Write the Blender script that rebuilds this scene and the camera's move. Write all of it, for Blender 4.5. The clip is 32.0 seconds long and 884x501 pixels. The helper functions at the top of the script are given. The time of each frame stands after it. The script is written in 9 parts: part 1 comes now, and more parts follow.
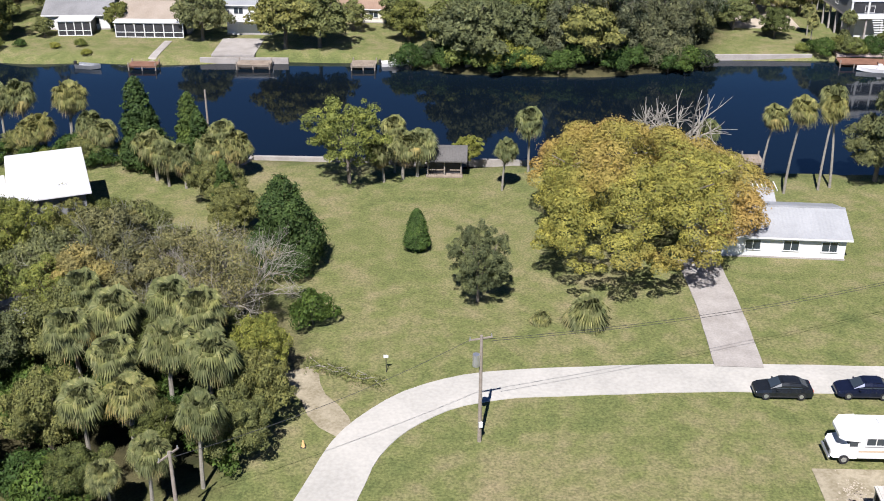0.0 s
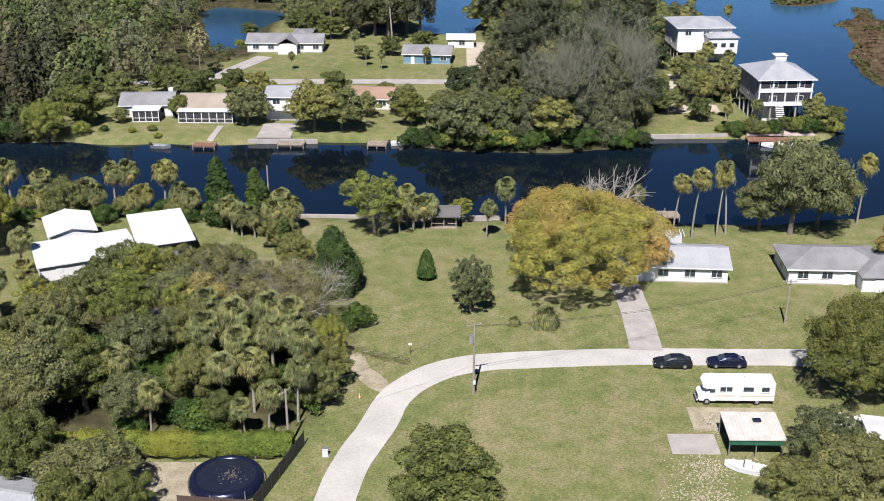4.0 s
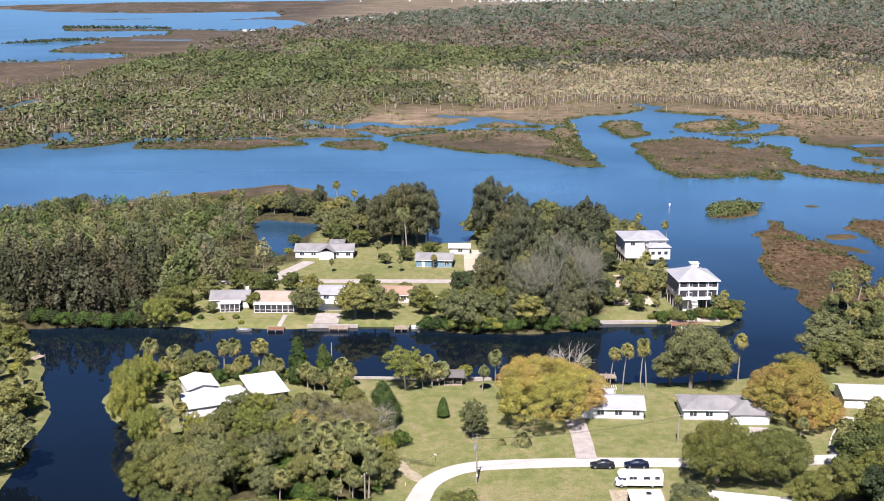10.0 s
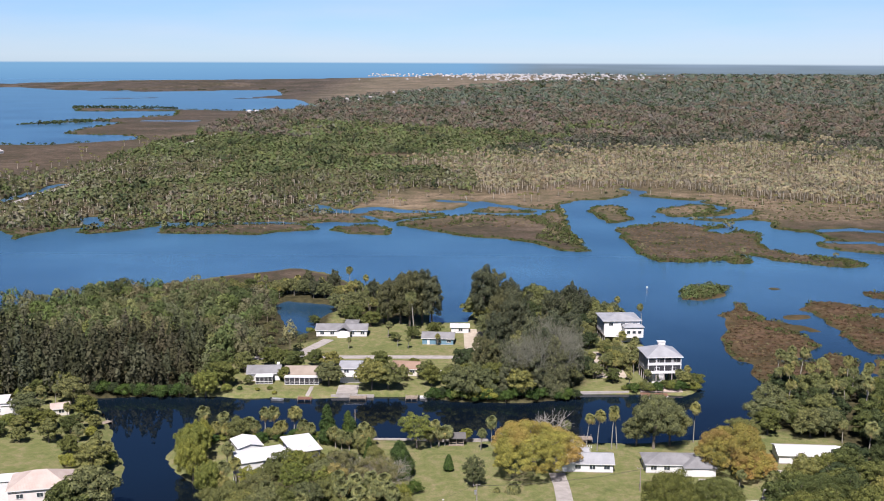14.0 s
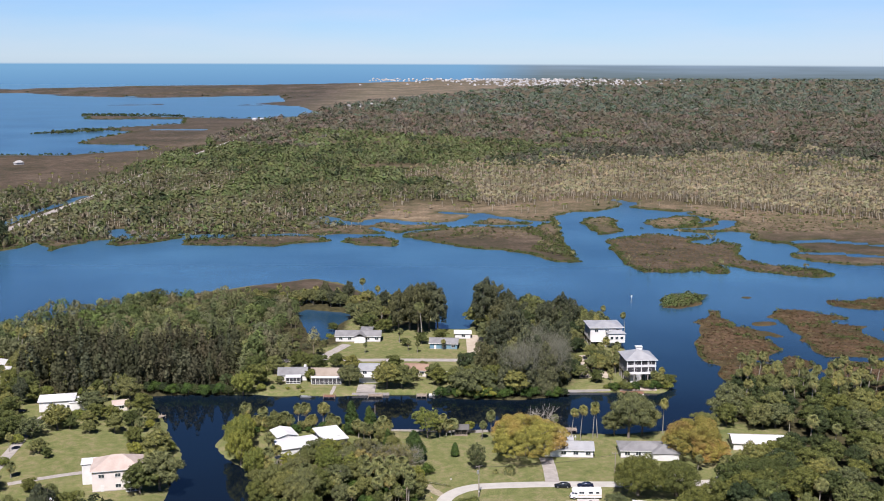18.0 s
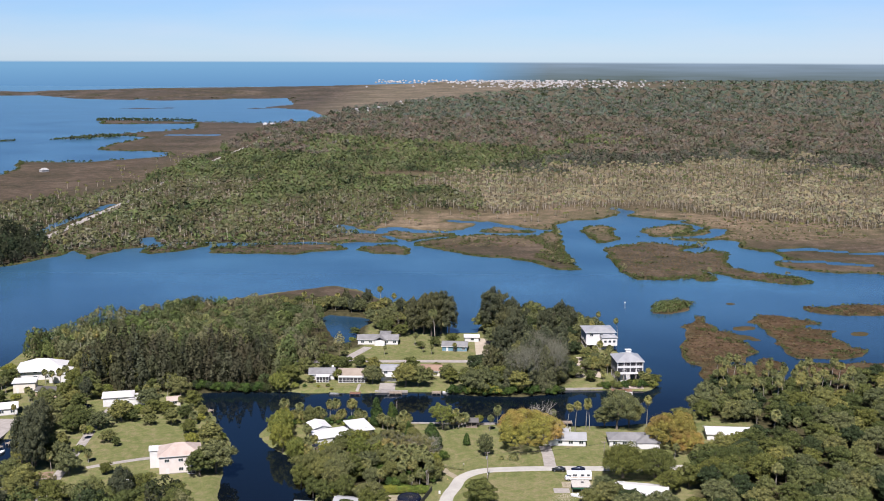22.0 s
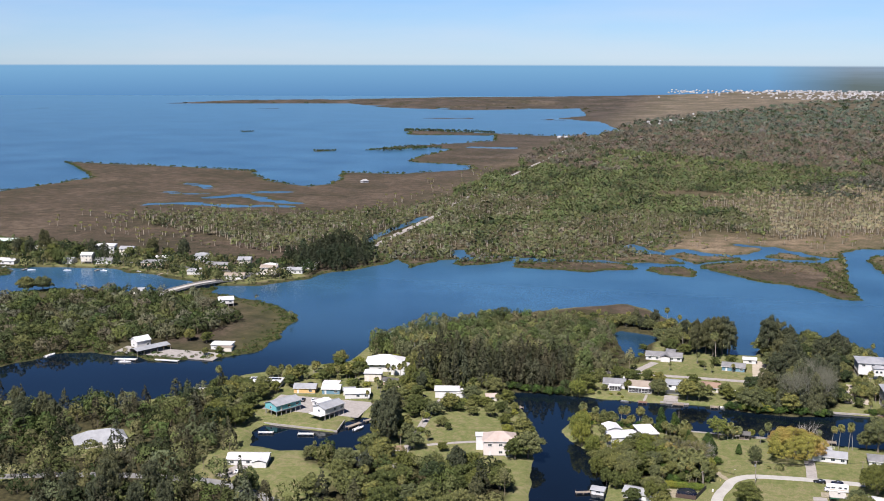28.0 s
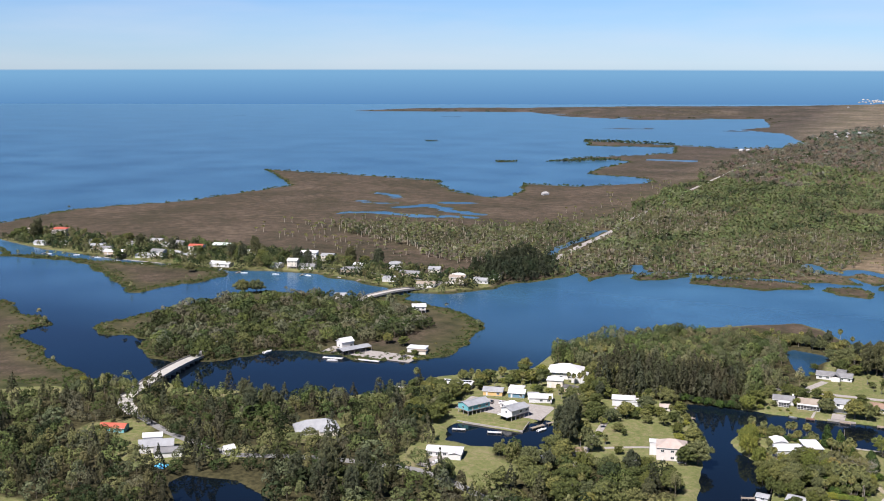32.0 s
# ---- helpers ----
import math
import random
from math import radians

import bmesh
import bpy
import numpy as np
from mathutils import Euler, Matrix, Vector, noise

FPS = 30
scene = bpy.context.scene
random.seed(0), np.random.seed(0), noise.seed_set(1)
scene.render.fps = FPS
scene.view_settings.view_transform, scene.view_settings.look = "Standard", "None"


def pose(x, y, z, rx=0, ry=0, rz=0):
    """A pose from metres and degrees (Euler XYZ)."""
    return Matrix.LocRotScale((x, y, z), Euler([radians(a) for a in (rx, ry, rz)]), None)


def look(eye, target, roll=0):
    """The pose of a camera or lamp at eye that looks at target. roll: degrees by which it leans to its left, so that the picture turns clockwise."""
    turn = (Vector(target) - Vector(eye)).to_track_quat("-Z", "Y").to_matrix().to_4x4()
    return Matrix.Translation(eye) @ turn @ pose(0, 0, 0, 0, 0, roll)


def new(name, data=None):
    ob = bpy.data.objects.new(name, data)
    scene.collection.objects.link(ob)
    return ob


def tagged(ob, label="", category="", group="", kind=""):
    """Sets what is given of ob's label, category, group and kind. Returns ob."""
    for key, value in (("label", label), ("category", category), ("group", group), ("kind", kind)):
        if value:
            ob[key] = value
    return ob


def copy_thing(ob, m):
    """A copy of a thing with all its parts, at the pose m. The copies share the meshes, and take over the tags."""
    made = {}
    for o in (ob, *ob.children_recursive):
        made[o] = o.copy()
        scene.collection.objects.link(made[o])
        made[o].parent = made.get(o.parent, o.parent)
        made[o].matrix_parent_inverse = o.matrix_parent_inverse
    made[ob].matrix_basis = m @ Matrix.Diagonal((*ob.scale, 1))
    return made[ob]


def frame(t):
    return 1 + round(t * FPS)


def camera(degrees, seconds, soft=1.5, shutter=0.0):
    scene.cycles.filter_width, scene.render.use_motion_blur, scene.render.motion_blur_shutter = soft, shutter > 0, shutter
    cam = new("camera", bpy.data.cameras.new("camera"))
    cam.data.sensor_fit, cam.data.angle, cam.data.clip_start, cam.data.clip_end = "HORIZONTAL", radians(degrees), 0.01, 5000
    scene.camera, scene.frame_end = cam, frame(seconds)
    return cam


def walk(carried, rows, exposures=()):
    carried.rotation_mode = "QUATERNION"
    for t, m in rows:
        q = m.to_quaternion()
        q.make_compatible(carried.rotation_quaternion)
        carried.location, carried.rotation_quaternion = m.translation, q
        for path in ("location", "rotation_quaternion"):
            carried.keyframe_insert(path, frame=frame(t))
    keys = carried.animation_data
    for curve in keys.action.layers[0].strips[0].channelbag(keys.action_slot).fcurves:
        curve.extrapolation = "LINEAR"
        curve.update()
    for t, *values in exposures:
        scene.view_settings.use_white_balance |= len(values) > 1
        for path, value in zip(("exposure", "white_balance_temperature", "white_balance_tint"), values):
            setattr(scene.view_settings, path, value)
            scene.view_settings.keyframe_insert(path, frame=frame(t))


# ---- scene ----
# The drone's flight: seconds, x, y, z, heading to the left of +y, pitch, roll.
cam = camera(43.49, 32.0, soft=0.95)
PATH = [
    (0, -0.80, -70.60, 53.37, 1.743, -26.672, 0.145),
    (1, -0.99, -79.30, 56.67, 1.599, -26.763, 0.090),
    (2, -1.24, -90.26, 60.75, 1.439, -26.864, 0.101),
    (3, -1.76, -102.76, 65.40, 1.052, -26.634, 0.157),
    (3.5, -1.87, -109.06, 67.58, 0.950, -25.004, 0.126),
    (5.5, -3.30, -136.07, 76.51, 0.516, -20.173, 0.189),
    (6, -3.61, -142.70, 78.77, 0.468, -19.161, 0.243),
    (7, -4.21, -154.35, 82.26, 0.423, -17.326, 0.207),
    (8, -4.83, -168.06, 86.34, 0.403, -15.694, 0.217),
    (9, -5.30, -182.29, 90.69, 0.395, -14.685, 0.146),
    (10, -5.82, -196.18, 94.90, 0.278, -13.660, 0.192),
    (11, -6.62, -209.86, 99.45, 0.216, -12.733, 0.300),
    (12, -7.16, -224.10, 103.41, 0.188, -11.595, 0.268),
    (13, -7.75, -236.45, 107.26, 0.127, -10.731, 0.319),
    (14, -8.25, -250.21, 111.27, 0.074, -9.974, 0.259),
    (14.5, -8.67, -257.43, 113.35, 0.067, -9.908, 0.300),
    (16.5, -9.93, -284.29, 121.10, 0.048, -9.886, 0.282),
    (17, -10.20, -291.03, 122.98, 0.043, -9.879, 0.253),
    (18, -10.79, -304.79, 127.11, 0.030, -9.910, 0.215),
    (19, -11.56, -318.27, 131.49, -0.000, -9.976, 0.247),
    (20, -12.08, -332.92, 135.63, 0.001, -9.962, 0.176),
    (21, -12.91, -346.01, 139.74, 0.012, -9.991, 0.177),
    (22, -14.22, -359.90, 144.03, 0.258, -10.015, 0.210),
    (23, -14.82, -373.64, 148.31, 3.571, -10.051, 0.246),
    (24, -14.66, -388.32, 153.03, 5.946, -10.032, 0.170),
    (25, -14.94, -401.97, 157.46, 8.379, -10.030, 0.157),
    (25.5, -14.12, -409.44, 159.92, 9.463, -10.029, 0.075),
    (27.5, -12.46, -436.26, 168.44, 13.941, -9.914, 0.079),
    (28, -11.95, -443.01, 170.36, 15.056, -9.873, 0.123),
    (29, -9.82, -456.13, 174.80, 17.427, -9.856, 0.022),
    (30, -7.25, -470.89, 179.74, 19.933, -9.836, 0.111),
    (31, -3.92, -482.30, 183.58, 22.099, -9.806, 0.069),
    (32, -0.54, -495.98, 186.73, 24.186, -9.641, 0.078),
]
walk(cam, [(t, Matrix.Translation((x, y, z)) @ pose(0, 0, 0, 0, 0, yaw) @ pose(0, 0, 0, 90 + pitch) @ pose(0, 0, 0, 0, 0, roll))
           for t, x, y, z, yaw, pitch, roll in PATH],
     [(0, .89, 6250, 14), (3, .83, 6250, 14), (5, .93, 6350, 15), (6, 1.08, 6400, 17), (8, 1.22, 6500, 21), (11, 1.22, 6500, 21), (12, 1.0, 6500, 20), (13, .88, 6450, 19), (14, .8, 6400, 19), (17, .74, 6400, 18), (24, .73, 6400, 17),
      (28, .74, 6400, 16), (32, .78, 6400, 16)])

# ---------------------------------------------------------------- world and sun
SUN_AZ, SUN_EL = 188.0, 53.0   # degrees: compass bearing from +y clockwise, height
world = bpy.data.worlds.new("world")
scene.world = world
world.use_nodes = True
wn, wl = world.node_tree.nodes, world.node_tree.links
wn.clear()
w_out = wn.new("ShaderNodeOutputWorld")
w_bg = wn.new("ShaderNodeBackground")
w_sky = wn.new("ShaderNodeTexSky")
w_sky.sky_type = "NISHITA"
w_sky.sun_disc = False
w_sky.sun_elevation = radians(SUN_EL)
w_sky.sun_rotation = radians(SUN_AZ)
w_sky.altitude = 0.0
w_sky.air_density, w_sky.dust_density, w_sky.ozone_density = 1.0, 0.0, 3.0
w_tc = wn.new("ShaderNodeTexCoord")
w_sep = wn.new("ShaderNodeSeparateXYZ")
w_map = wn.new("ShaderNodeMapRange")
w_map.inputs["From Min"].default_value, w_map.inputs["From Max"].default_value = -0.0073, -0.0057
w_mix = wn.new("ShaderNodeMix")
w_mix.data_type = "RGBA"
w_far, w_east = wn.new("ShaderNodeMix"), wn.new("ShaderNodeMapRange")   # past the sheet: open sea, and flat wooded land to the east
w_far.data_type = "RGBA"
w_hazy_sea = wn.new("ShaderNodeMix")     # open sea with haze painted in: it pales towards the skyline
w_hazy_sea.data_type = "RGBA"
w_hazy_sea.inputs["A"].default_value, w_hazy_sea.inputs["B"].default_value = (1.3, 3.25, 6.0, 1), (2.3, 5.0, 7.7, 1)
w_hazy_land, w_land_haze = wn.new("ShaderNodeMix"), wn.new("ShaderNodeMapRange")     # distant woods with haze painted in, bluer towards the skyline
w_hazy_land.data_type = "RGBA"
w_hazy_land.inputs["A"].default_value, w_hazy_land.inputs["B"].default_value = (1.6, 2.15, 2.15, 1), (3.4, 4.7, 6.0, 1)
w_land_haze.inputs["From Min"].default_value, w_land_haze.inputs["From Max"].default_value = -0.015, 0.002
w_str, w_noise, w_sum = wn.new("ShaderNodeMapping"), wn.new("ShaderNodeTexNoise"), wn.new("ShaderNodeMath")
w_str.inputs["Scale"].default_value = (14, 14, 420)
w_noise.inputs["Scale"].default_value, w_noise.inputs["Detail"].default_value = 1.0, 4
w_sum.operation = "MULTIPLY_ADD"
w_sum.inputs[1].default_value = 0.012
wl.new(w_tc.outputs["Generated"], w_str.inputs["Vector"])
wl.new(w_str.outputs[0], w_noise.inputs["Vector"])
wl.new(w_noise.outputs["Fac"], w_sum.inputs[0])
wl.new(w_sep.outputs["Z"], w_sum.inputs[2])
wl.new(w_sum.outputs[0], w_land_haze.inputs["Value"])
wl.new(w_land_haze.outputs["Result"], w_hazy_land.inputs["Factor"])
w_sea_haze = wn.new("ShaderNodeMapRange")
w_sea_haze.inputs["From Min"].default_value, w_sea_haze.inputs["From Max"].default_value = -0.036, -0.01
wl.new(w_sep.outputs["Z"], w_sea_haze.inputs["Value"])
wl.new(w_sea_haze.outputs["Result"], w_hazy_sea.inputs["Factor"])
wl.new(w_hazy_sea.outputs["Result"], w_far.inputs["A"])
wl.new(w_hazy_land.outputs["Result"], w_far.inputs["B"])
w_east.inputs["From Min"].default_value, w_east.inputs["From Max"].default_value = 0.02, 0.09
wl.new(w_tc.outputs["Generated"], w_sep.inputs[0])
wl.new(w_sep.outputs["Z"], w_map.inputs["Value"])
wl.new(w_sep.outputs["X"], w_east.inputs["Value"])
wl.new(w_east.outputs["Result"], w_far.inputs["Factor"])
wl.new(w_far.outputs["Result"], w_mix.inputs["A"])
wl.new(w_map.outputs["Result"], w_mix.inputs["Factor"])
w_tint = wn.new("ShaderNodeMix")     # the clear autumn air
w_tint.data_type, w_tint.blend_type = "RGBA", "MULTIPLY"
w_tint.inputs["Factor"].default_value = 1.0
w_air, w_alt = wn.new("ShaderNodeMix"), wn.new("ShaderNodeMapRange")
w_air.data_type = "RGBA"
w_air.inputs["A"].default_value, w_air.inputs["B"].default_value = (0.65, 0.94, 1.52, 1), (0.47, 0.75, 1.08, 1)
w_alt.inputs["From Min"].default_value, w_alt.inputs["From Max"].default_value = 0.0, 0.3
wl.new(w_sep.outputs["Z"], w_alt.inputs["Value"])
wl.new(w_alt.outputs["Result"], w_air.inputs["Factor"])
wl.new(w_air.outputs["Result"], w_tint.inputs["B"])
wl.new(w_sky.outputs[0], w_tint.inputs["A"])
w_deep, w_high = wn.new("ShaderNodeMix"), wn.new("ShaderNodeMapRange")   # deeper blue overhead
w_deep.data_type, w_deep.blend_type = "RGBA", "MULTIPLY"
w_deep.inputs["B"].default_value = (0.06, 0.1, 0.24, 1)
w_high.inputs["From Min"].default_value, w_high.inputs["From Max"].default_value = 0.25, 0.88
wl.new(w_sep.outputs["Z"], w_high.inputs["Value"])
wl.new(w_high.outputs["Result"], w_deep.inputs["Factor"])
w_cmap, w_cloud, w_veil, w_thin = wn.new("ShaderNodeMapping"), wn.new("ShaderNodeTexNoise"), wn.new("ShaderNodeMix"), wn.new("ShaderNodeMapRange")   # thin veils of high cloud
w_cmap.inputs["Scale"].default_value = (2.2, 2.2, 15)
w_cloud.inputs["Scale"].default_value, w_cloud.inputs["Detail"].default_value = 1.6, 6
w_thin.inputs["From Min"].default_value, w_thin.inputs["From Max"].default_value, w_thin.inputs["To Max"].default_value = 0.42, 0.75, 0.3
w_veil.data_type = "RGBA"
w_veil.inputs["B"].default_value = (9.2, 9.5, 10.0, 1)
wl.new(w_tc.outputs["Generated"], w_cmap.inputs["Vector"])
wl.new(w_cmap.outputs[0], w_cloud.inputs["Vector"])
wl.new(w_cloud.outputs["Fac"], w_thin.inputs["Value"])
w_fade, w_both = wn.new("ShaderNodeMapRange"), wn.new("ShaderNodeMath")
w_fade.inputs["From Min"].default_value, w_fade.inputs["From Max"].default_value, w_fade.inputs["To Min"].default_value, w_fade.inputs["To Max"].default_value = 0.06, 0.25, 1.0, 0.0
w_both.operation = "MULTIPLY"
wl.new(w_sep.outputs["Z"], w_fade.inputs["Value"])
wl.new(w_thin.outputs["Result"], w_both.inputs[0])
wl.new(w_fade.outputs["Result"], w_both.inputs[1])
wl.new(w_both.outputs[0], w_veil.inputs["Factor"])
wl.new(w_tint.outputs["Result"], w_veil.inputs["A"])
wl.new(w_veil.outputs["Result"], w_deep.inputs["A"])
wl.new(w_deep.outputs["Result"], w_mix.inputs["B"])
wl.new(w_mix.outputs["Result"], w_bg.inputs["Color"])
w_bg.inputs["Strength"].default_value = 0.05
wl.new(w_bg.outputs[0], w_out.inputs["Surface"])

sun = new("sun", bpy.data.lights.new("sun", "SUN"))
sun.data.energy, sun.data.angle, sun.data.color = 5.0, radians(0.55), (1.0, 0.96, 0.91)
sun_dir = Vector((math.sin(radians(SUN_AZ)) * math.cos(radians(SUN_EL)), math.cos(radians(SUN_AZ)) * math.cos(radians(SUN_EL)), math.sin(radians(SUN_EL))))
sun.matrix_world = look(sun_dir * 300, (0, 0, 0))

# ---------------------------------------------------------------- materials


def nodes_of(name):
    m = bpy.data.materials.new(name)
    m.use_nodes = True
    n, l = m.node_tree.nodes, m.node_tree.links
    return m, n, l, n["Principled BSDF"]


def noise_node(n, l, scale, detail=4, coord="Object", vec=None):
    t = n.new("ShaderNodeTexNoise")
    t.inputs["Scale"].default_value, t.inputs["Detail"].default_value = scale, detail
    if vec is None:
        tc = n.new("ShaderNodeTexCoord")
        vec = tc.outputs[coord]
    l.new(vec, t.inputs["Vector"])
    return t


def ramp_node(n, l, fac, stops):
    r = n.new("ShaderNodeValToRGB")
    while len(r.color_ramp.elements) < len(stops):
        r.color_ramp.elements.new(0.5)
    for e, (p, c) in zip(r.color_ramp.elements, stops):
        e.position, e.color = p, (*c, 1)
    l.new(fac, r.inputs[0])
    return r


def mix_node(n, l, fac, a, b, mode="MIX"):
    m = n.new("ShaderNodeMix")
    m.data_type, m.blend_type = "RGBA", mode
    for key, v in (("Factor", fac), ("A", a), ("B", b)):
        if isinstance(v, (int, float)):
            m.inputs[key].default_value = v
        elif isinstance(v, tuple):
            m.inputs[key].default_value = (*v, 1)
        else:
            l.new(v, m.inputs[key])
    return m.outputs["Result"]


def bump_node(n, l, height, strength, distance, bsdf):
    b = n.new("ShaderNodeBump")
    b.inputs["Strength"].default_value, b.inputs["Distance"].default_value = strength, distance
    l.new(height, b.inputs["Height"])
    l.new(b.outputs[0], bsdf.inputs["Normal"])
    return b


def plain(name, dark, light, rough=0.7, scale=1.2, fine=14.0, metal=0.0, bump=0.15, dist=0.02, spec=0.4):
    """Paint, metal, stone, wood: two scales of change between two colours, and a fine relief."""
    m, n, l, b = nodes_of(name)
    big, small = noise_node(n, l, scale), noise_node(n, l, fine)
    both = mix_node(n, l, 0.45, big.outputs["Fac"], small.outputs["Fac"])
    r = ramp_node(n, l, both, [(0.33, dark), (0.67, light)])
    l.new(r.outputs[0], b.inputs["Base Color"])
    b.inputs["Roughness"].default_value, b.inputs["Metallic"].default_value = rough, metal
    b.inputs["Specular IOR Level"].default_value = spec
    if bump:
        bump_node(n, l, small.outputs["Fac"], bump, dist, b)
    return m


def leafy(name, dark, mid, light, accent=None, scale=0.25):
    """Foliage: each tree and each leaf clump takes a shade of its own; thin leaves let light through."""
    dark, mid, light = (tuple(0.85 * v for v in c) for c in (dark, mid, light))
    m, n, l, b = nodes_of(name)
    geo, info = n.new("ShaderNodeNewGeometry"), n.new("ShaderNodeObjectInfo")
    near = [tuple(0.55 * a + 0.45 * b for a, b in zip(c, mid)) for c in (dark, light)]
    r = ramp_node(n, l, geo.outputs["Random Per Island"], [(0.0, near[0]), (0.5, mid), (1.0, near[1])])
    col = r.outputs[0]
    patch, clump = noise_node(n, l, scale, 3), noise_node(n, l, 1.1, 4)
    # clump tones: leaf variety, widened to stand in for shade between clumps
    cr = ramp_node(n, l, clump.outputs["Fac"], [(0.3, (0.58, 0.62, 0.64)), (0.5, (1, 1, 1)), (0.7, (1.5, 1.42, 1.22))])
    col = mix_node(n, l, 1.0, col, cr.outputs[0], "MULTIPLY")
    if accent:
        pr = ramp_node(n, l, patch.outputs["Fac"], [(0.46, (0, 0, 0)), (0.62, (0.85, 0.85, 0.85))])
        col = mix_node(n, l, pr.outputs[0], col, accent)
    vr = ramp_node(n, l, info.outputs["Random"], [(0.0, (0.75, 0.8, 0.82)), (0.5, (1, 1, 1)), (1.0, (1.28, 1.16, 0.95))])
    col = mix_node(n, l, 1.0, col, vr.outputs[0], "MULTIPLY")
    l.new(col, b.inputs["Base Color"])
    b.inputs["Roughness"].default_value = 0.65
    b.inputs["Specular IOR Level"].default_value = 0.12
    tr = n.new("ShaderNodeBsdfTranslucent")
    l.new(col, tr.inputs["Color"])
    ms = n.new("ShaderNodeMixShader")
    ms.inputs[0].default_value = 0.05
    l.new(b.outputs[0], ms.inputs[1])
    l.new(tr.outputs[0], ms.inputs[2])
    l.new(ms.outputs[0], n["Material Output"].inputs["Surface"])
    return m


def far_leafy(name):
    """Far woods: hue from the kind of wood, with haze in the farthest ('tint' on each tree), shade by clump."""
    m, n, l, b = nodes_of(name)
    at = n.new("ShaderNodeAttribute")
    at.attribute_name = "tint"
    geo = n.new("ShaderNodeNewGeometry")
    r = ramp_node(n, l, geo.outputs["Random Per Island"], [(0.0, (0.88, 0.9, 0.88)), (0.5, (1.0, 1.0, 0.97)), (1.0, (1.12, 1.11, 1.05))])
    col = mix_node(n, l, 1.0, at.outputs["Color"], r.outputs[0], "MULTIPLY")
    l.new(col, b.inputs["Base Color"])
    b.inputs["Roughness"].default_value = 0.7
    b.inputs["Specular IOR Level"].default_value = 0.05
    return m


M_OAK = leafy("oak_leaves", (0.048, 0.062, 0.019), (0.09, 0.108, 0.034), (0.158, 0.176, 0.063))
M_OLIVE = leafy("olive_leaves", (0.085, 0.096, 0.034), (0.138, 0.15, 0.053), (0.22, 0.228, 0.092))
M_CEDAR = leafy("cedar_sprays", (0.03, 0.055, 0.015), (0.055, 0.09, 0.025), (0.1, 0.14, 0.045))
M_GREYLEAF = leafy("grey_green_leaves", (0.068, 0.08, 0.036), (0.118, 0.132, 0.058), (0.2, 0.212, 0.1))
M_LIME = leafy("lime_leaves", (0.098, 0.122, 0.026), (0.165, 0.188, 0.044), (0.265, 0.278, 0.085))
M_PINE = leafy("casuarina_sprays", (0.045, 0.054, 0.03), (0.08, 0.09, 0.05), (0.135, 0.142, 0.085))
M_DARK = leafy("dark_leaves", (0.024, 0.038, 0.017), (0.042, 0.06, 0.026), (0.08, 0.1, 0.042))
M_GOLD = leafy("gold_leaves", (0.13, 0.145, 0.037), (0.212, 0.215, 0.055), (0.32, 0.305, 0.09), (0.29, 0.2, 0.07), 0.065)
M_RUST = leafy("rust_gold_leaves", (0.2, 0.175, 0.04), (0.285, 0.24, 0.058), (0.39, 0.315, 0.095), (0.3, 0.175, 0.06), 0.1)
M_BROWNLEAF = leafy("sparse_brown_leaves", (0.12, 0.115, 0.048), (0.185, 0.172, 0.073), (0.28, 0.255, 0.12))
M_TWIG = leafy("grey_twig_sprays", (0.068, 0.08, 0.042), (0.11, 0.122, 0.068), (0.18, 0.19, 0.118))
M_PALM = leafy("palm_fronds", (0.066, 0.08, 0.031), (0.135, 0.146, 0.056), (0.27, 0.262, 0.122))
M_PALMGOLD = leafy("yellowing_palm_fronds", (0.14, 0.13, 0.05), (0.21, 0.188, 0.075), (0.31, 0.27, 0.115))
M_PALMDRY = leafy("dry_palm_fronds", (0.13, 0.1, 0.06), (0.21, 0.17, 0.1), (0.32, 0.27, 0.17))
M_BARK = plain("bark", (0.09, 0.075, 0.06), (0.2, 0.17, 0.14), 0.9, 2, 12, bump=0.6, dist=0.05)
M_GREYWOOD = plain("bare_grey_wood", (0.16, 0.146, 0.12), (0.3, 0.278, 0.238), 0.85, 2, 10, bump=0.3)
M_MOSSWOOD = plain("lichened_grey_branches", (0.1, 0.1, 0.072), (0.2, 0.196, 0.148), 0.9, 2, 10, bump=0.3)
M_FAR = far_leafy("far_woods")
M_HEDGE = leafy("hedge_leaves", (0.024, 0.048, 0.013), (0.05, 0.09, 0.022), (0.1, 0.15, 0.038))
M_HEDGEMIX = leafy("yard_hedge_leaves", (0.045, 0.08, 0.016), (0.09, 0.138, 0.028), (0.17, 0.215, 0.05), (0.15, 0.165, 0.032), 0.16)
M_MANGROVE = leafy("mangrove_leaves", (0.06, 0.085, 0.02), (0.11, 0.14, 0.034), (0.18, 0.21, 0.06))

M_ROAD = plain("pale_asphalt", (0.313, 0.304, 0.278), (0.435, 0.418, 0.383), 0.9, 0.25, 3.0, bump=0.3)
M_GREYROAD = plain("grey_asphalt", (0.148, 0.148, 0.144), (0.226, 0.222, 0.217), 0.9, 0.3, 4.0, bump=0.3)
M_CONCRETE = plain("concrete", (0.23, 0.21, 0.191), (0.352, 0.329, 0.306), 0.85, 0.6, 6, bump=0.25)
M_SAND = plain("bare_sand", (0.296, 0.252, 0.191), (0.435, 0.383, 0.313), 0.95, 0.4, 5, bump=0.4, dist=0.05)
M_DIRT = plain("trodden_dirt", (0.17, 0.145, 0.09), (0.34, 0.3, 0.22), 0.95, 0.7, 4, bump=0.4, dist=0.05)
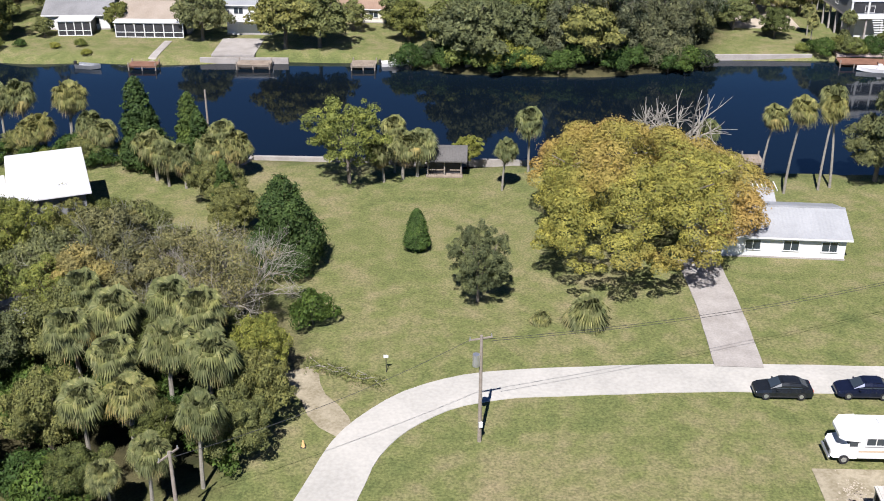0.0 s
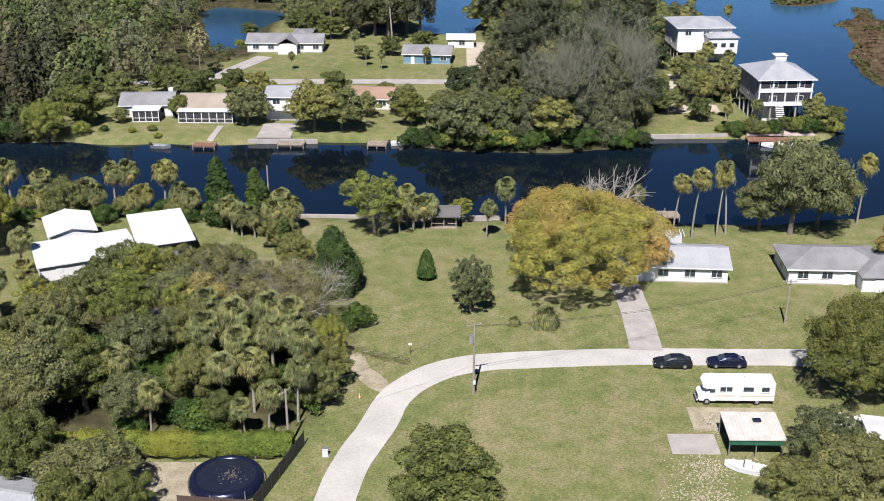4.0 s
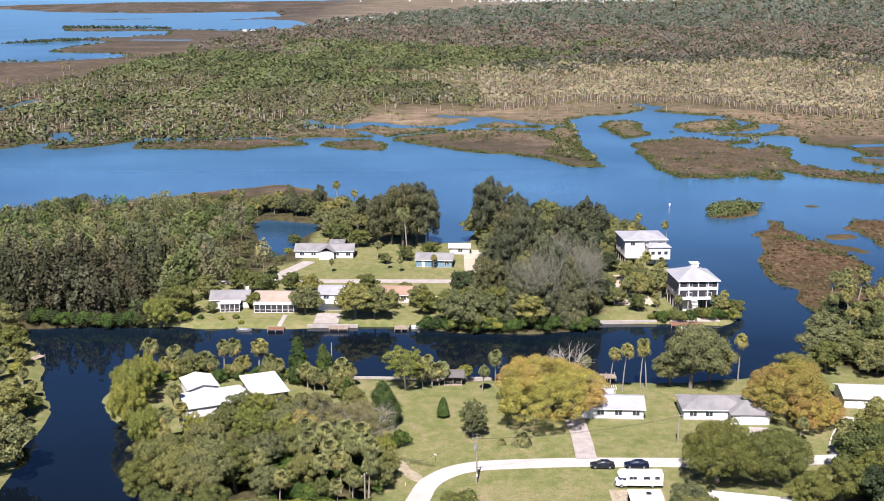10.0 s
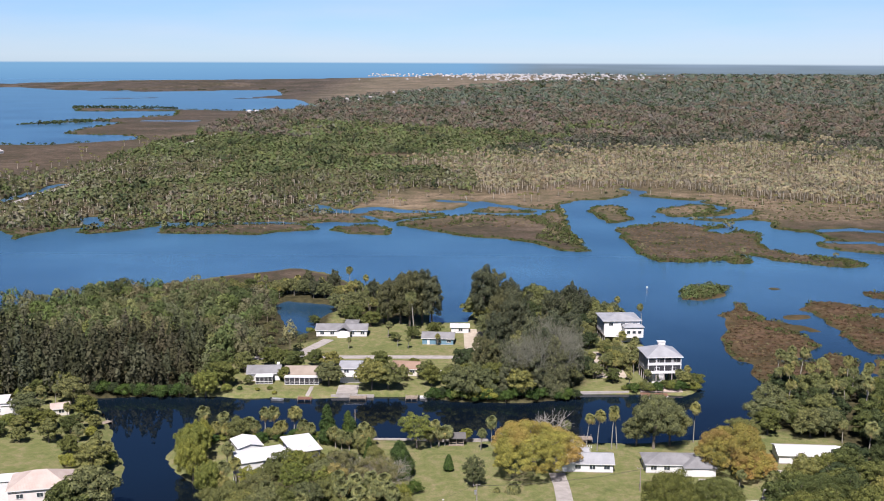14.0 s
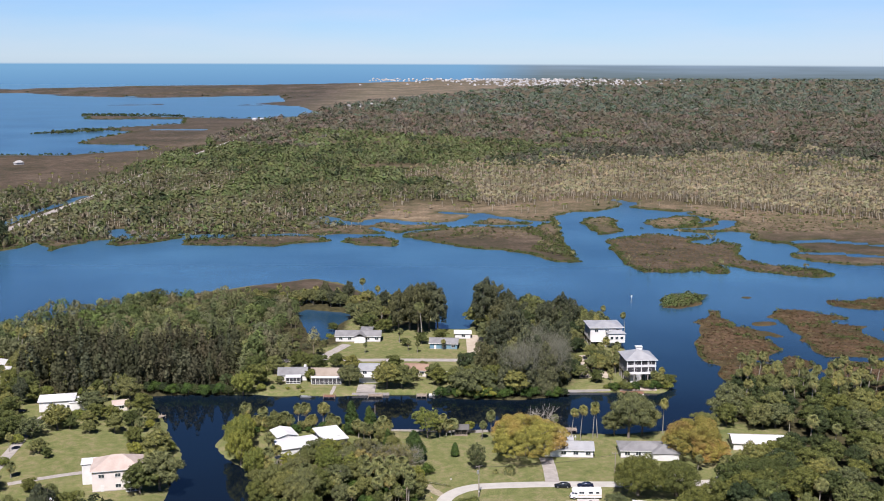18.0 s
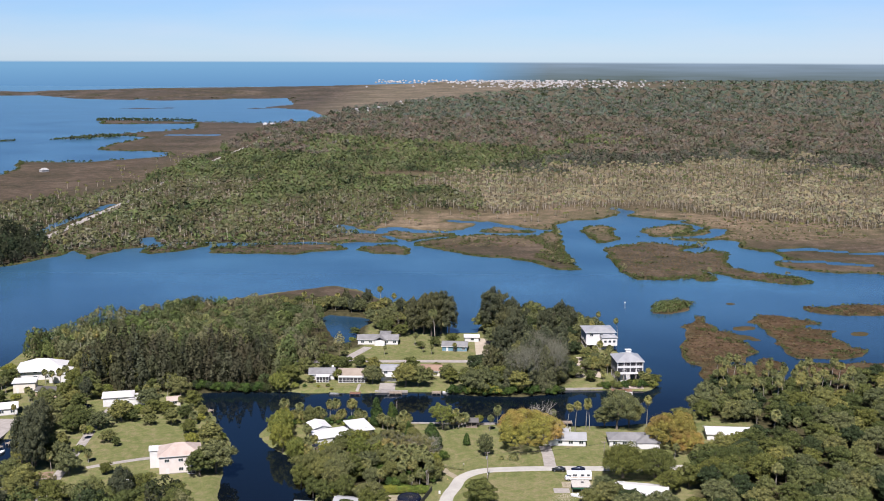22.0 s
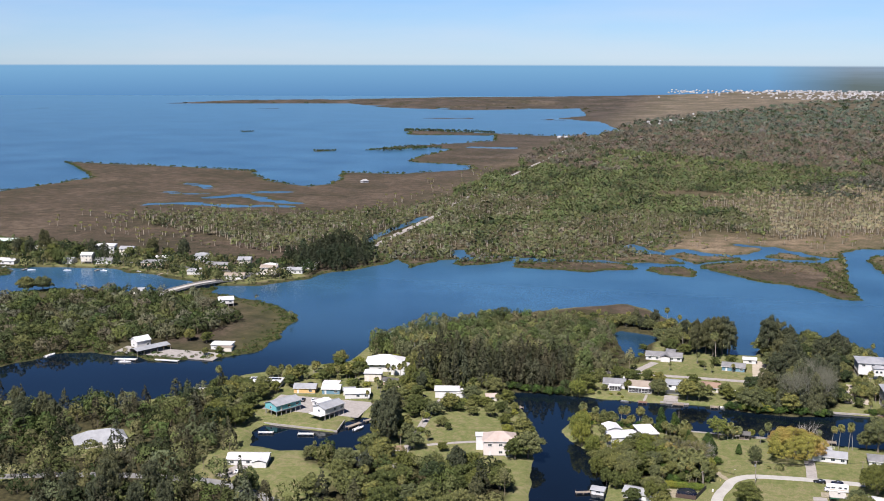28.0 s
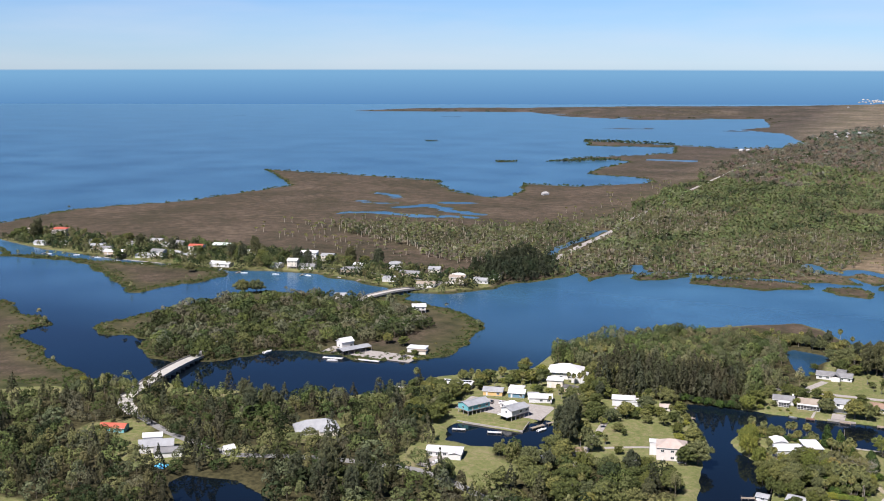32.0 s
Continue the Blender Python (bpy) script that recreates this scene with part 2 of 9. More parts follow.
# grey for porch and siding, with their shade put into the colour
M_PORCHGREY = plain("shaded_grey_siding", (0.13, 0.135, 0.14), (0.22, 0.225, 0.23), 0.8, 0.5, 6, bump=0.1)
M_WHITE = plain("white_paint", (0.522, 0.522, 0.509), (0.626, 0.626, 0.609), 0.6, 0.5, 6, bump=0.05)
M_CREAM = plain("cream_paint", (0.522, 0.479, 0.409), (0.644, 0.6, 0.522), 0.7, 0.5, 6, bump=0.05)
M_PINK = plain("pink_stucco", (0.54, 0.49, 0.46), (0.64, 0.59, 0.56), 0.8, 0.5, 8, bump=0.2)
M_BLUE = plain("blue_paint", (0.096, 0.192, 0.252), (0.15, 0.252, 0.312), 0.7, 0.5, 6, bump=0.05)
M_TEAL = plain("teal_paint", (0.1, 0.32, 0.36), (0.16, 0.42, 0.45), 0.7, 0.5, 6, bump=0.05)
M_TAN = plain("tan_paint", (0.4, 0.31, 0.22), (0.52, 0.42, 0.31), 0.8, 0.5, 6, bump=0.1)
M_OCHRE = plain("ochre_paint", (0.5, 0.33, 0.13), (0.62, 0.42, 0.19), 0.8, 0.5, 6, bump=0.1)
M_REDPAINT = plain("red_paint", (0.3, 0.09, 0.06), (0.42, 0.15, 0.1), 0.8, 0.5, 6, bump=0.1)
M_SCREEN = plain("dark_screen", (0.02, 0.02, 0.022), (0.045, 0.045, 0.05), 0.6, 1, 9, bump=0.0)
M_WOODDOCK = plain("weathered_boards", (0.174, 0.139, 0.104), (0.313, 0.261, 0.209), 0.9, 1, 10, bump=0.4)
M_BROWNDOCK = plain("brown_boards", (0.14, 0.07, 0.045), (0.24, 0.13, 0.085), 0.85, 1, 10, bump=0.4)
M_POLE = plain("pole_wood", (0.18, 0.15, 0.12), (0.3, 0.26, 0.22), 0.9, 3, 18, bump=0.3)
M_METAL = plain("galvanised_metal", (0.45, 0.46, 0.47), (0.6, 0.61, 0.62), 0.4, 2, 10, 0.8, 0.05)
M_BROWNFENCE = plain("dark_brown_boards", (0.05, 0.032, 0.025), (0.09, 0.06, 0.048), 0.8, 1, 10, bump=0.3)
M_PALEMETAL = plain("pale_sheet_roof", (0.36, 0.345, 0.31), (0.5, 0.48, 0.445), 0.7, 0.8, 7, bump=0.1)
M_BLACK = plain("black_rubber", (0.012, 0.012, 0.013), (0.03, 0.03, 0.032), 0.7, 3, 20, bump=0.1)
M_DARKPAINT = plain("charcoal_car_paint", (0.018, 0.021, 0.025), (0.03, 0.034, 0.04), 0.22, 2, 30, 0.5, 0.0, spec=0.6)
M_NAVYPAINT = plain("navy_car_paint", (0.01, 0.014, 0.035), (0.018, 0.024, 0.055), 0.22, 2, 30, 0.5, 0.0, spec=0.6)
M_GELCOAT = plain("white_gelcoat", (0.609, 0.609, 0.609), (0.713, 0.713, 0.713), 0.25, 1, 8, bump=0.0)
M_GREENMETAL = plain("green_metal", (0.02, 0.09, 0.05), (0.04, 0.14, 0.08), 0.5, 1, 8, 0.2, 0.05)
M_SOLAR = plain("dark_solar_cells", (0.012, 0.014, 0.025), (0.02, 0.024, 0.04), 0.2, 2, 12, 0.2, 0.0)
M_PINKPAVE = plain("pinkish_paving", (0.34, 0.27, 0.23), (0.48, 0.4, 0.35), 0.85, 0.6, 5, bump=0.25)
M_POOL = plain("pool_water", (0.1, 0.45, 0.75), (0.16, 0.55, 0.85), 0.1, 2, 12, 0.0, 0.1)


def glass_like(name, col):
    m, n, l, b = nodes_of(name)
    b.inputs["Base Color"].default_value = (*col, 1)
    b.inputs["Roughness"].default_value, b.inputs["Specular IOR Level"].default_value = 0.06, 0.8
    return m


M_GLASS = glass_like("window_glass", (0.03, 0.04, 0.05))


def roofing(name, dark, light, pitch=0.35, rough=0.8, metal=0.0):
    """Roof with courses: fine lines across the slope, stains at two scales."""
    m, n, l, b = nodes_of(name)
    big, small = noise_node(n, l, 0.35), noise_node(n, l, 5.0)
    both = mix_node(n, l, 0.4, big.outputs["Fac"], small.outputs["Fac"])
    r = ramp_node(n, l, both, [(0.35, dark), (0.66, light)])
    l.new(r.outputs[0], b.inputs["Base Color"])
    b.inputs["Roughness"].default_value, b.inputs["Metallic"].default_value = rough, metal
    tc, wv = n.new("ShaderNodeTexCoord"), n.new("ShaderNodeTexWave")
    wv.inputs["Scale"].default_value = 0.314 / pitch
    l.new(tc.outputs["Object"], wv.inputs["Vector"])
    bump_node(n, l, wv.outputs["Fac"], 0.5, 0.03, b)
    return m


R_GREY = roofing("grey_shingle_roof", (0.138, 0.138, 0.141), (0.219, 0.219, 0.222))
R_LIGHT = roofing("pale_metal_roof", (0.278, 0.287, 0.3), (0.392, 0.4, 0.413), 0.4, 0.5, 0.2)
R_WHITE = roofing("white_metal_roof", (0.505, 0.505, 0.505), (0.626, 0.626, 0.626), 0.4, 0.5)
R_TAN = roofing("tan_shingle_roof", (0.23, 0.189, 0.149), (0.31, 0.264, 0.218))
R_BROWN = roofing("brown_shingle_roof", (0.192, 0.126, 0.0884), (0.281, 0.192, 0.14))
R_PINK = roofing("pinkish_tile_roof", (0.333, 0.266, 0.23), (0.429, 0.362, 0.318))
R_RED = roofing("red_metal_roof", (0.36, 0.08, 0.05), (0.5, 0.14, 0.09), 0.4, 0.5, 0.1)
R_DARK = roofing("dark_shingle_roof", (0.06, 0.057, 0.055), (0.11, 0.105, 0.1))
R_MINT = roofing("mint_metal_roof", (0.5, 0.62, 0.55), (0.6, 0.72, 0.65), 0.4, 0.5)


def water_material():
    m, n, l, b = nodes_of("brackish_water")
    tc = n.new("ShaderNodeTexCoord")
    sep = n.new("ShaderNodeSeparateXYZ")
    l.new(tc.outputs["Object"], sep.inputs[0])
    deep = n.new("ShaderNodeMapRange")     # dark tannin canals give way to river and bay, sky reflection in their colour
    deep.inputs["From Min"].default_value, deep.inputs["From Max"].default_value = 90.0, 330.0
    l.new(sep.outputs["Y"], deep.inputs["Value"])
    patch = noise_node(n, l, 0.009, 7, vec=tc.outputs["Object"])
    canal = ramp_node(n, l, patch.outputs["Fac"], [(0.35, (0.0025, 0.004, 0.006)), (0.65, (0.003, 0.007, 0.013))])
    river = ramp_node(n, l, patch.outputs["Fac"], [(0.33, (0.018, 0.062, 0.118)), (0.67, (0.04, 0.112, 0.19))])
    # open water pales with distance, haze and sky sheen put into the colour
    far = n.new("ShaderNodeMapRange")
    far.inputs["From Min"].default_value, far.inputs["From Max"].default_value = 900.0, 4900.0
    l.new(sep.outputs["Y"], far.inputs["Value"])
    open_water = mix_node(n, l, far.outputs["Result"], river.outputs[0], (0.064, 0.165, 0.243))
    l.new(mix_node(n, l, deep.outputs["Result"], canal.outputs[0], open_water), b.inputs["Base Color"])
    b.inputs["IOR"].default_value = 1.33
    rough = n.new("ShaderNodeMapRange")
    rough.inputs["From Min"].default_value, rough.inputs["From Max"].default_value = 60.0, 400.0
    rough.inputs["To Min"].default_value, rough.inputs["To Max"].default_value = 0.03, 0.3
    l.new(sep.outputs["Y"], rough.inputs["Value"])
    l.new(rough.outputs["Result"], b.inputs["Roughness"])
    w1, w2 = noise_node(n, l, 0.9, 3, vec=tc.outputs["Object"]), noise_node(n, l, 0.12, 3, vec=tc.outputs["Object"])
    h = mix_node(n, l, 0.5, w1.outputs["Fac"], w2.outputs["Fac"])
    bp = bump_node(n, l, h, 0.25, 0.25, b)
    chop = n.new("ShaderNodeMapRange")
    chop.inputs["From Min"].default_value, chop.inputs["From Max"].default_value = 90.0, 300.0
    chop.inputs["To Min"].default_value, chop.inputs["To Max"].default_value = 0.025, 0.6
    l.new(sep.outputs["Y"], chop.inputs["Value"])
    l.new(chop.outputs["Result"], bp.inputs["Strength"])
    return m


def ground_material():
    m, n, l, b = nodes_of("ground_cover")
    tc = n.new("ShaderNodeTexCoord")
    o = tc.outputs["Object"]
    at = n.new("ShaderNodeAttribute")
    at.attribute_name = "cover"
    sep = n.new("ShaderNodeSeparateColor")
    l.new(at.outputs["Color"], sep.inputs[0])
    n1, n2, n3 = noise_node(n, l, 0.045, 5, vec=o), noise_node(n, l, 0.5, 4, vec=o), noise_node(n, l, 5.0, 3, vec=o)
    n6 = noise_node(n, l, 0.16, 5, vec=o)
    lawn_f = mix_node(n, l, 0.5, mix_node(n, l, 0.5, n1.outputs["Fac"], n6.outputs["Fac"]), n2.outputs["Fac"])
    lawn = ramp_node(n, l, lawn_f, [(0.34, (0.09, 0.11, 0.04)), (0.46, (0.127, 0.14, 0.053)), (0.55, (0.162, 0.157, 0.074)), (0.69, (0.215, 0.182, 0.108))])
    fine = ramp_node(n, l, n3.outputs["Fac"], [(0.3, (0.52, 0.55, 0.53)), (0.7, (1.48, 1.44, 1.4))])
    lawn_c = mix_node(n, l, 0.75, lawn.outputs[0], fine.outputs[0], "MULTIPLY")
    n4, n5 = noise_node(n, l, 0.012, 6, vec=o), noise_node(n, l, 0.09, 5, vec=o)
    marsh_f = mix_node(n, l, 0.3, mix_node(n, l, 0.5, n4.outputs["Fac"], n5.outputs["Fac"]), n2.outputs["Fac"])
    marsh = ramp_node(n, l, marsh_f, [(0.36, (0.03, 0.025, 0.017)), (0.45, (0.05, 0.044, 0.027)), (0.51, (0.066, 0.05, 0.036)), (0.62, (0.115, 0.09, 0.064))])
    wood = ramp_node(n, l, n2.outputs["Fac"], [(0.3, (0.022, 0.022, 0.011)), (0.7, (0.07, 0.062, 0.03))])
    edge = ramp_node(n, l, n5.outputs["Fac"], [(0.3, (0.03, 0.037, 0.015)), (0.7, (0.075, 0.072, 0.03))])
    xy = n.new("ShaderNodeSeparateXYZ")     # pale cordgrass along the north shore, dark needle rush elsewhere
    l.new(o, xy.inputs[0])
    ny, nx = n.new("ShaderNodeMapRange"), n.new("ShaderNodeMapRange")
    ny.inputs["From Min"].default_value, ny.inputs["From Max"].default_value = 470.0, 560.0
    nx.inputs["From Min"].default_value, nx.inputs["From Max"].default_value = -420.0, -260.0
    l.new(xy.outputs["Y"], ny.inputs["Value"])
    l.new(xy.outputs["X"], nx.inputs["Value"])
    both_f = mix_node(n, l, 1.0, ny.outputs["Result"], nx.outputs["Result"], "MULTIPLY")
    marsh_c = mix_node(n, l, both_f, marsh.outputs[0], mix_node(n, l, 1.0, marsh.outputs[0], (1.95, 1.95, 1.8), "MULTIPLY"))
    fy = n.new("ShaderNodeMapRange")     # marsh colour turns a little less red and more blue out in the bay
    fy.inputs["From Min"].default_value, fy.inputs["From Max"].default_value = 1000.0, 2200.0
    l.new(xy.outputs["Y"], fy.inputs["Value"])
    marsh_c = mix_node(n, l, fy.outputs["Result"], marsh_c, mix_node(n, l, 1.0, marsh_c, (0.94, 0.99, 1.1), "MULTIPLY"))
    ex, ey = n.new("ShaderNodeMapRange"), n.new("ShaderNodeMapRange")     # rusty rush on the islands off the point
    ex.inputs["From Min"].default_value, ex.inputs["From Max"].default_value = 84.0, 100.0
    ey.inputs["From Min"].default_value, ey.inputs["From Max"].default_value = 330.0, 300.0
    l.new(xy.outputs["X"], ex.inputs["Value"])
    l.new(xy.outputs["Y"], ey.inputs["Value"])
    rust_f = mix_node(n, l, 1.0, ex.outputs["Result"], ey.outputs["Result"], "MULTIPLY")
    marsh_c = mix_node(n, l, rust_f, marsh_c, mix_node(n, l, 1.0, marsh_c, (1.06, 0.9, 0.76), "MULTIPLY"))
    c = mix_node(n, l, sep.outputs[0], lawn_c, marsh_c)
    c = mix_node(n, l, sep.outputs[2], c, edge.outputs[0])
    c = mix_node(n, l, sep.outputs[1], c, wood.outputs[0])
    l.new(c, b.inputs["Base Color"])
    b.inputs["Roughness"].default_value, b.inputs["Specular IOR Level"].default_value = 0.95, 0.1
    bump_node(n, l, n3.outputs["Fac"], 0.6, 0.15, b)
    return m


M_WATER, M_GROUND = water_material(), ground_material()

# ---------------------------------------------------------------- the lie of the land
# Shores of each piece of land, by place; "marsh" lies low, "lot" stands behind sea walls and banks.
HOME = [(-57, -60), (-58, -10), (-66, 18), (-80, 32), (-86, 45), (-84, 60), (-60, 61), (-29, 60), (-8, 59.5), (30, 59), (45, 57), (66, 62),
        (82, 66), (95, 90), (104, 118), (120, 112), (200, 130), (420, 160), (700, 120), (700, -700), (-57, -700)]
POINT = [(-125, 100), (-108, 101), (-92, 101), (-52, 101), (-12, 103), (-8, 99), (10, 96.5), (30, 99), (34, 106), (54, 107), (74, 106), (78, 112), (76, 122),
         (74, 135), (71, 150), (70, 168), (70, 186), (66, 204), (60, 220), (50, 233), (8, 242), (2, 205), (-14, 205), (-16, 240), (-40, 262), (-50, 284), (-66, 308), (-84, 324), (-113, 306),
         (-141, 285), (-178, 252), (-200, 225), (-216, 190), (-222, 168), (-221, 131)]
WESTLOT = [(-221, 131), (-252, 108), (-266, 92), (-272, 76), (-281, 50), (-303, 28), (-325, 14), (-362, 19), (-384, 9), (-410, 16), (-450, -10),
           (-520, -40), (-900, -60), (-900, -700), (-84, -700), (-85, -36), (-88, -15), (-94, 15), (-95, 38), (-109, 70), (-125, 100)]
BASIN = [(-216, -11), (-224, 9), (-222, 18), (-185, 16), (-187, 32), (-180, 43), (-171, 25), (-162, -2), (-186, -9), (-200, -13)]
CREEK = [(-307, -114), (-306, -103), (-281, -99), (-254, -112), (-235, -135), (-240, -160), (-286, -135)]
WEST_ISLE = [(-546, 99), (-548, 116), (-544, 132), (-536, 147), (-534, 179), (-524, 214), (-520, 240), (-502, 260), (-464, 268), (-410, 272), (-392, 300), (-376, 280), (-330, 262), (-292, 230), (-280, 168), (-282, 135), (-293, 118),
             (-326, 104), (-362, 109), (-393, 103), (-406, 66), (-425, 54), (-436, 50), (-451, 56), (-468, 65), (-479, 77), (-486, 94), (-502, 100), (-514, 91), (-533, 93)]
SOUTH_ISLE = [(-900, 190), (-676, 148), (-656, 141), (-624, 122), (-601, 116), (-584, 108), (-577, 98), (-583, 89), (-580, 78), (-569, 64), (-556, 53), (-536, 46), (-522, 36), (-501, 23), (-484, 19), (-456, 8), (-450, -12), (-520, -42), (-900, -62)]
VILLAGE_LOT = [(-905, 372), (-820, 346), (-700, 331), (-600, 328), (-550, 339), (-500, 347), (-446, 330), (-391, 306), (-366, 315), (-337, 350), (-340, 400), (-400, 388), (-480, 395), (-560, 418), (-680, 428), (-800, 412), (-890, 440)]
TONGUE = [(-876, 344), (-821, 306), (-807, 317), (-775, 316), (-744, 320), (-721, 318), (-695, 319), (-674, 324), (-651, 326), (-619, 328), (-590, 322), (-570, 313), (-570, 300), (-573, 276), (-583, 258), (-586, 238), (-588, 222), (-593, 215), (-603, 213), (-617, 224), (-641, 240), (-661, 258), (-679, 273), (-696, 278), (-716, 293), (-750, 304), (-778, 303), (-830, 296)]
BANK = [(-1000, 395), (-880, 372), (-800, 352), (-700, 330), (-600, 326), (-556, 338), (-502, 346), (-447, 329), (-391, 304), (-366, 314), (-339, 346), (-330, 358), (-308, 400),
        (-290, 446), (-272, 410), (-254, 456), (-224, 458), (-198, 478), (-150, 488), (-98, 490), (-60, 488), (-42, 494), (-32, 508), (-4, 532), (11, 542), (33, 534), (55, 536), (66, 554), (77, 562), (86, 590), (98, 612), (124, 620), (143, 640), (165, 628), (192, 606), (206, 572), (190, 545), (170, 525), (158, 516),
        (172, 506), (186, 506), (202, 512), (210, 502), (209, 467), (218, 453), (228, 453), (232, 432), (218, 405), (223, 382), (250, 372), (300, 362), (420, 330), (900, 300), (4400, 500), (4400, 4800), (-300, 4800)]
BAY = [(-330, 4500), (-627, 4270), (-850, 4150), (-1150, 4020), (-1600, 3780), (-1960, 3600), (-2096, 3305), (-1439, 3520), (-1214, 3240), (-902, 3120), (-546, 3363), (-461, 2882), (-553, 2630),
       (-391, 2594), (-293, 2249), (-321, 2037), (-441, 2000), (-582, 2055), (-785, 2099), (-729, 1940), (-537, 1971), (-512, 1802), (-645, 1638), (-690, 1500),
       (-603, 1620), (-537, 1572), (-554, 1404), (-542, 1310), (-430, 1285), (-409, 1225), (-506, 1122), (-587, 1124), (-549, 977), (-566, 937), (-616, 958),
       (-689, 1036), (-727, 1110), (-938, 1142), (-1095, 1150), (-1041, 1112), (-903, 950), (-925, 835), (-930, 743), (-1010, 600)]
GREEN_ISLE = [(104, 268), (112, 279), (124, 287), (132, 279), (124, 262), (110, 251), (102, 254)]
BROWN_ISLE = [(111, 222), (116, 227), (120, 230), (125, 246), (131, 246), (127, 232), (133, 220), (131, 214), (138, 210), (137, 200), (137, 192), (140, 180), (142, 172), (139, 168), (133, 163), (129, 156), (131, 150), (139, 159), (144, 159), (148, 152), (146, 145), (140, 138), (133, 128),
              (128, 120), (141, 121), (139, 96), (108, 98), (105, 110), (103, 117), (101, 130), (104, 142), (100, 151), (101, 165), (101, 178), (109, 193), (113, 207), (114, 218)]
BROWN_ISLE_B = [(151, 235), (160, 248), (162, 253), (174, 247), (182, 238), (188, 236), (192, 228), (184, 228), (179, 222), (194, 216), (188, 211), (186, 200), (189, 192), (189, 182), (196, 174), (190, 165), (178, 159), (164, 160), (156, 159), (153, 166), (154, 176), (150, 188), (157, 195), (156, 202), (153, 207), (155, 216), (154, 228)]
BROWN_ISLE_C = [(154, 152), (157, 155), (167, 155), (173, 152), (230, 150), (230, 90), (139, 96), (140, 118), (150, 130), (148, 137), (153, 143)]
BROWN_ISLE_D = [(188, 264), (195, 273), (206, 274), (217, 279), (260, 280), (260, 250), (220, 249), (209, 249), (202, 254), (194, 258)]
MID_MARSH = [(104, 467), (112, 472), (130, 488), (144, 496), (154, 488), (162, 481), (172, 476), (182, 487), (181, 474), (166, 464), (162, 455), (173, 448), (184, 462), (191, 455), (197, 447), (188, 426), (184, 410), (185, 392), (189, 377), (206, 365), (220, 353), (221, 341), (207, 333),
             (189, 344), (174, 355), (171, 366), (158, 378), (161, 365), (164, 353), (157, 345), (150, 346), (146, 356), (136, 352), (118, 347), (109, 348), (105, 362), (102, 401), (102, 424)]
SPIT = [(-42, 484), (-32, 500), (-18, 508), (-4, 522), (11, 534), (33, 523), (55, 524), (66, 544), (77, 554), (80, 530), (78, 503), (74, 465), (76, 432), (77, 401), (75, 384), (71, 378), (61, 384), (54, 395), (46, 408), (34, 420), (22, 426), (9, 430), (-4, 442), (-17, 456), (-31, 469), (-40, 474)]
MARSH_A = [(-241, 440), (-242, 454), (-232, 459), (-225, 469), (-215, 479), (-200, 477), (-195, 470), (-202, 460), (-211, 446), (-223, 441), (-232, 434)]
MARSH_B = [(-190, 442), (-192, 460), (-183, 465), (-171, 470), (-159, 476), (-142, 479), (-125, 481), (-107, 480), (-96, 472), (-89, 458), (-97, 453), (-110, 451), (-119, 444), (-127, 435), (-141, 439), (-154, 438), (-166, 436), (-179, 438)]
MARSH_C = [(-84, 458), (-79, 468), (-66, 476), (-52, 479), (-42, 460), (-39, 446), (-43, 437), (-56, 439), (-69, 443)]
CREEK_ISLE = [(96, 554), (106, 576), (123, 580), (129, 568), (122, 532), (123, 510), (113, 496), (101, 491), (101, 509), (97, 537)]
CREEK_ISLE_B = [(137, 532), (151, 562), (170, 578), (186, 589), (197, 579), (186, 548), (170, 527), (153, 519), (139, 521)]
SEA_ISLES = [((-2310, 2840), 75, 22), ((-1121, 1932), 20, 9), ((-755, 1480), 26, 12), ((-1560, 3050), 60, 18), ((-820, 2620), 90, 25), ((-520, 4480), 160, 30), ((-1250, 5000), 150, 30)]


def oval(c, a, b, turn=0.4):
    return [(c[0] + a * math.cos(k * 0.7854) * math.cos(turn) - b * math.sin(k * 0.7854) * math.sin(turn),
             c[1] + a * math.cos(k * 0.7854) * math.sin(turn) + b * math.sin(k * 0.7854) * math.cos(turn)) for k in range(8)]


# name, outline, kind, raggedness of the shore in metres
LAND = [(HOME, "lot", 0.8), (POINT, "lot", 1.2), (WESTLOT, "lot", 1.2), (WEST_ISLE, "isle", 4.0), (SOUTH_ISLE, "marsh", 5.0), (TONGUE, "marsh", 4.0),
        (BANK + BAY, "north", 6.0), (VILLAGE_LOT, "lot", 1.0), (GREEN_ISLE, "marsh", 2.0), (BROWN_ISLE, "marsh", 2.0), (BROWN_ISLE_B, "marsh", 2.0), (BROWN_ISLE_C, "marsh", 4.0), (BROWN_ISLE_D, "marsh", 4.0), (oval((153, 279), 4, 3), "marsh", 1.0), (oval((145, 219), 7, 5), "marsh", 1.5), (oval((142, 199), 3.5, 7), "marsh", 1.5), (oval((203, 209), 7, 4), "marsh", 1.5), (CREEK_ISLE, "marsh", 3.0), (CREEK_ISLE_B, "marsh", 3.0), (MID_MARSH, "marsh", 2.5),
        (SPIT, "marsh", 3.0), (MARSH_A, "marsh", 2.5), (MARSH_B, "marsh", 2.5), (MARSH_C, "marsh", 2.5)] + [(oval(*s), "marsh", 8.0) for s in SEA_ISLES]
# pieces cut out of the land by water
COVE = [(-84, 238), (-80, 246), (-62, 240), (-52, 234), (-56, 224), (-61, 214), (-61, 196), (-63, 184), (-68, 180), (-74, 200), (-80, 222)]
CUTS = [(BASIN, 0.3), (CREEK, 1.0), (COVE, 1.0)]
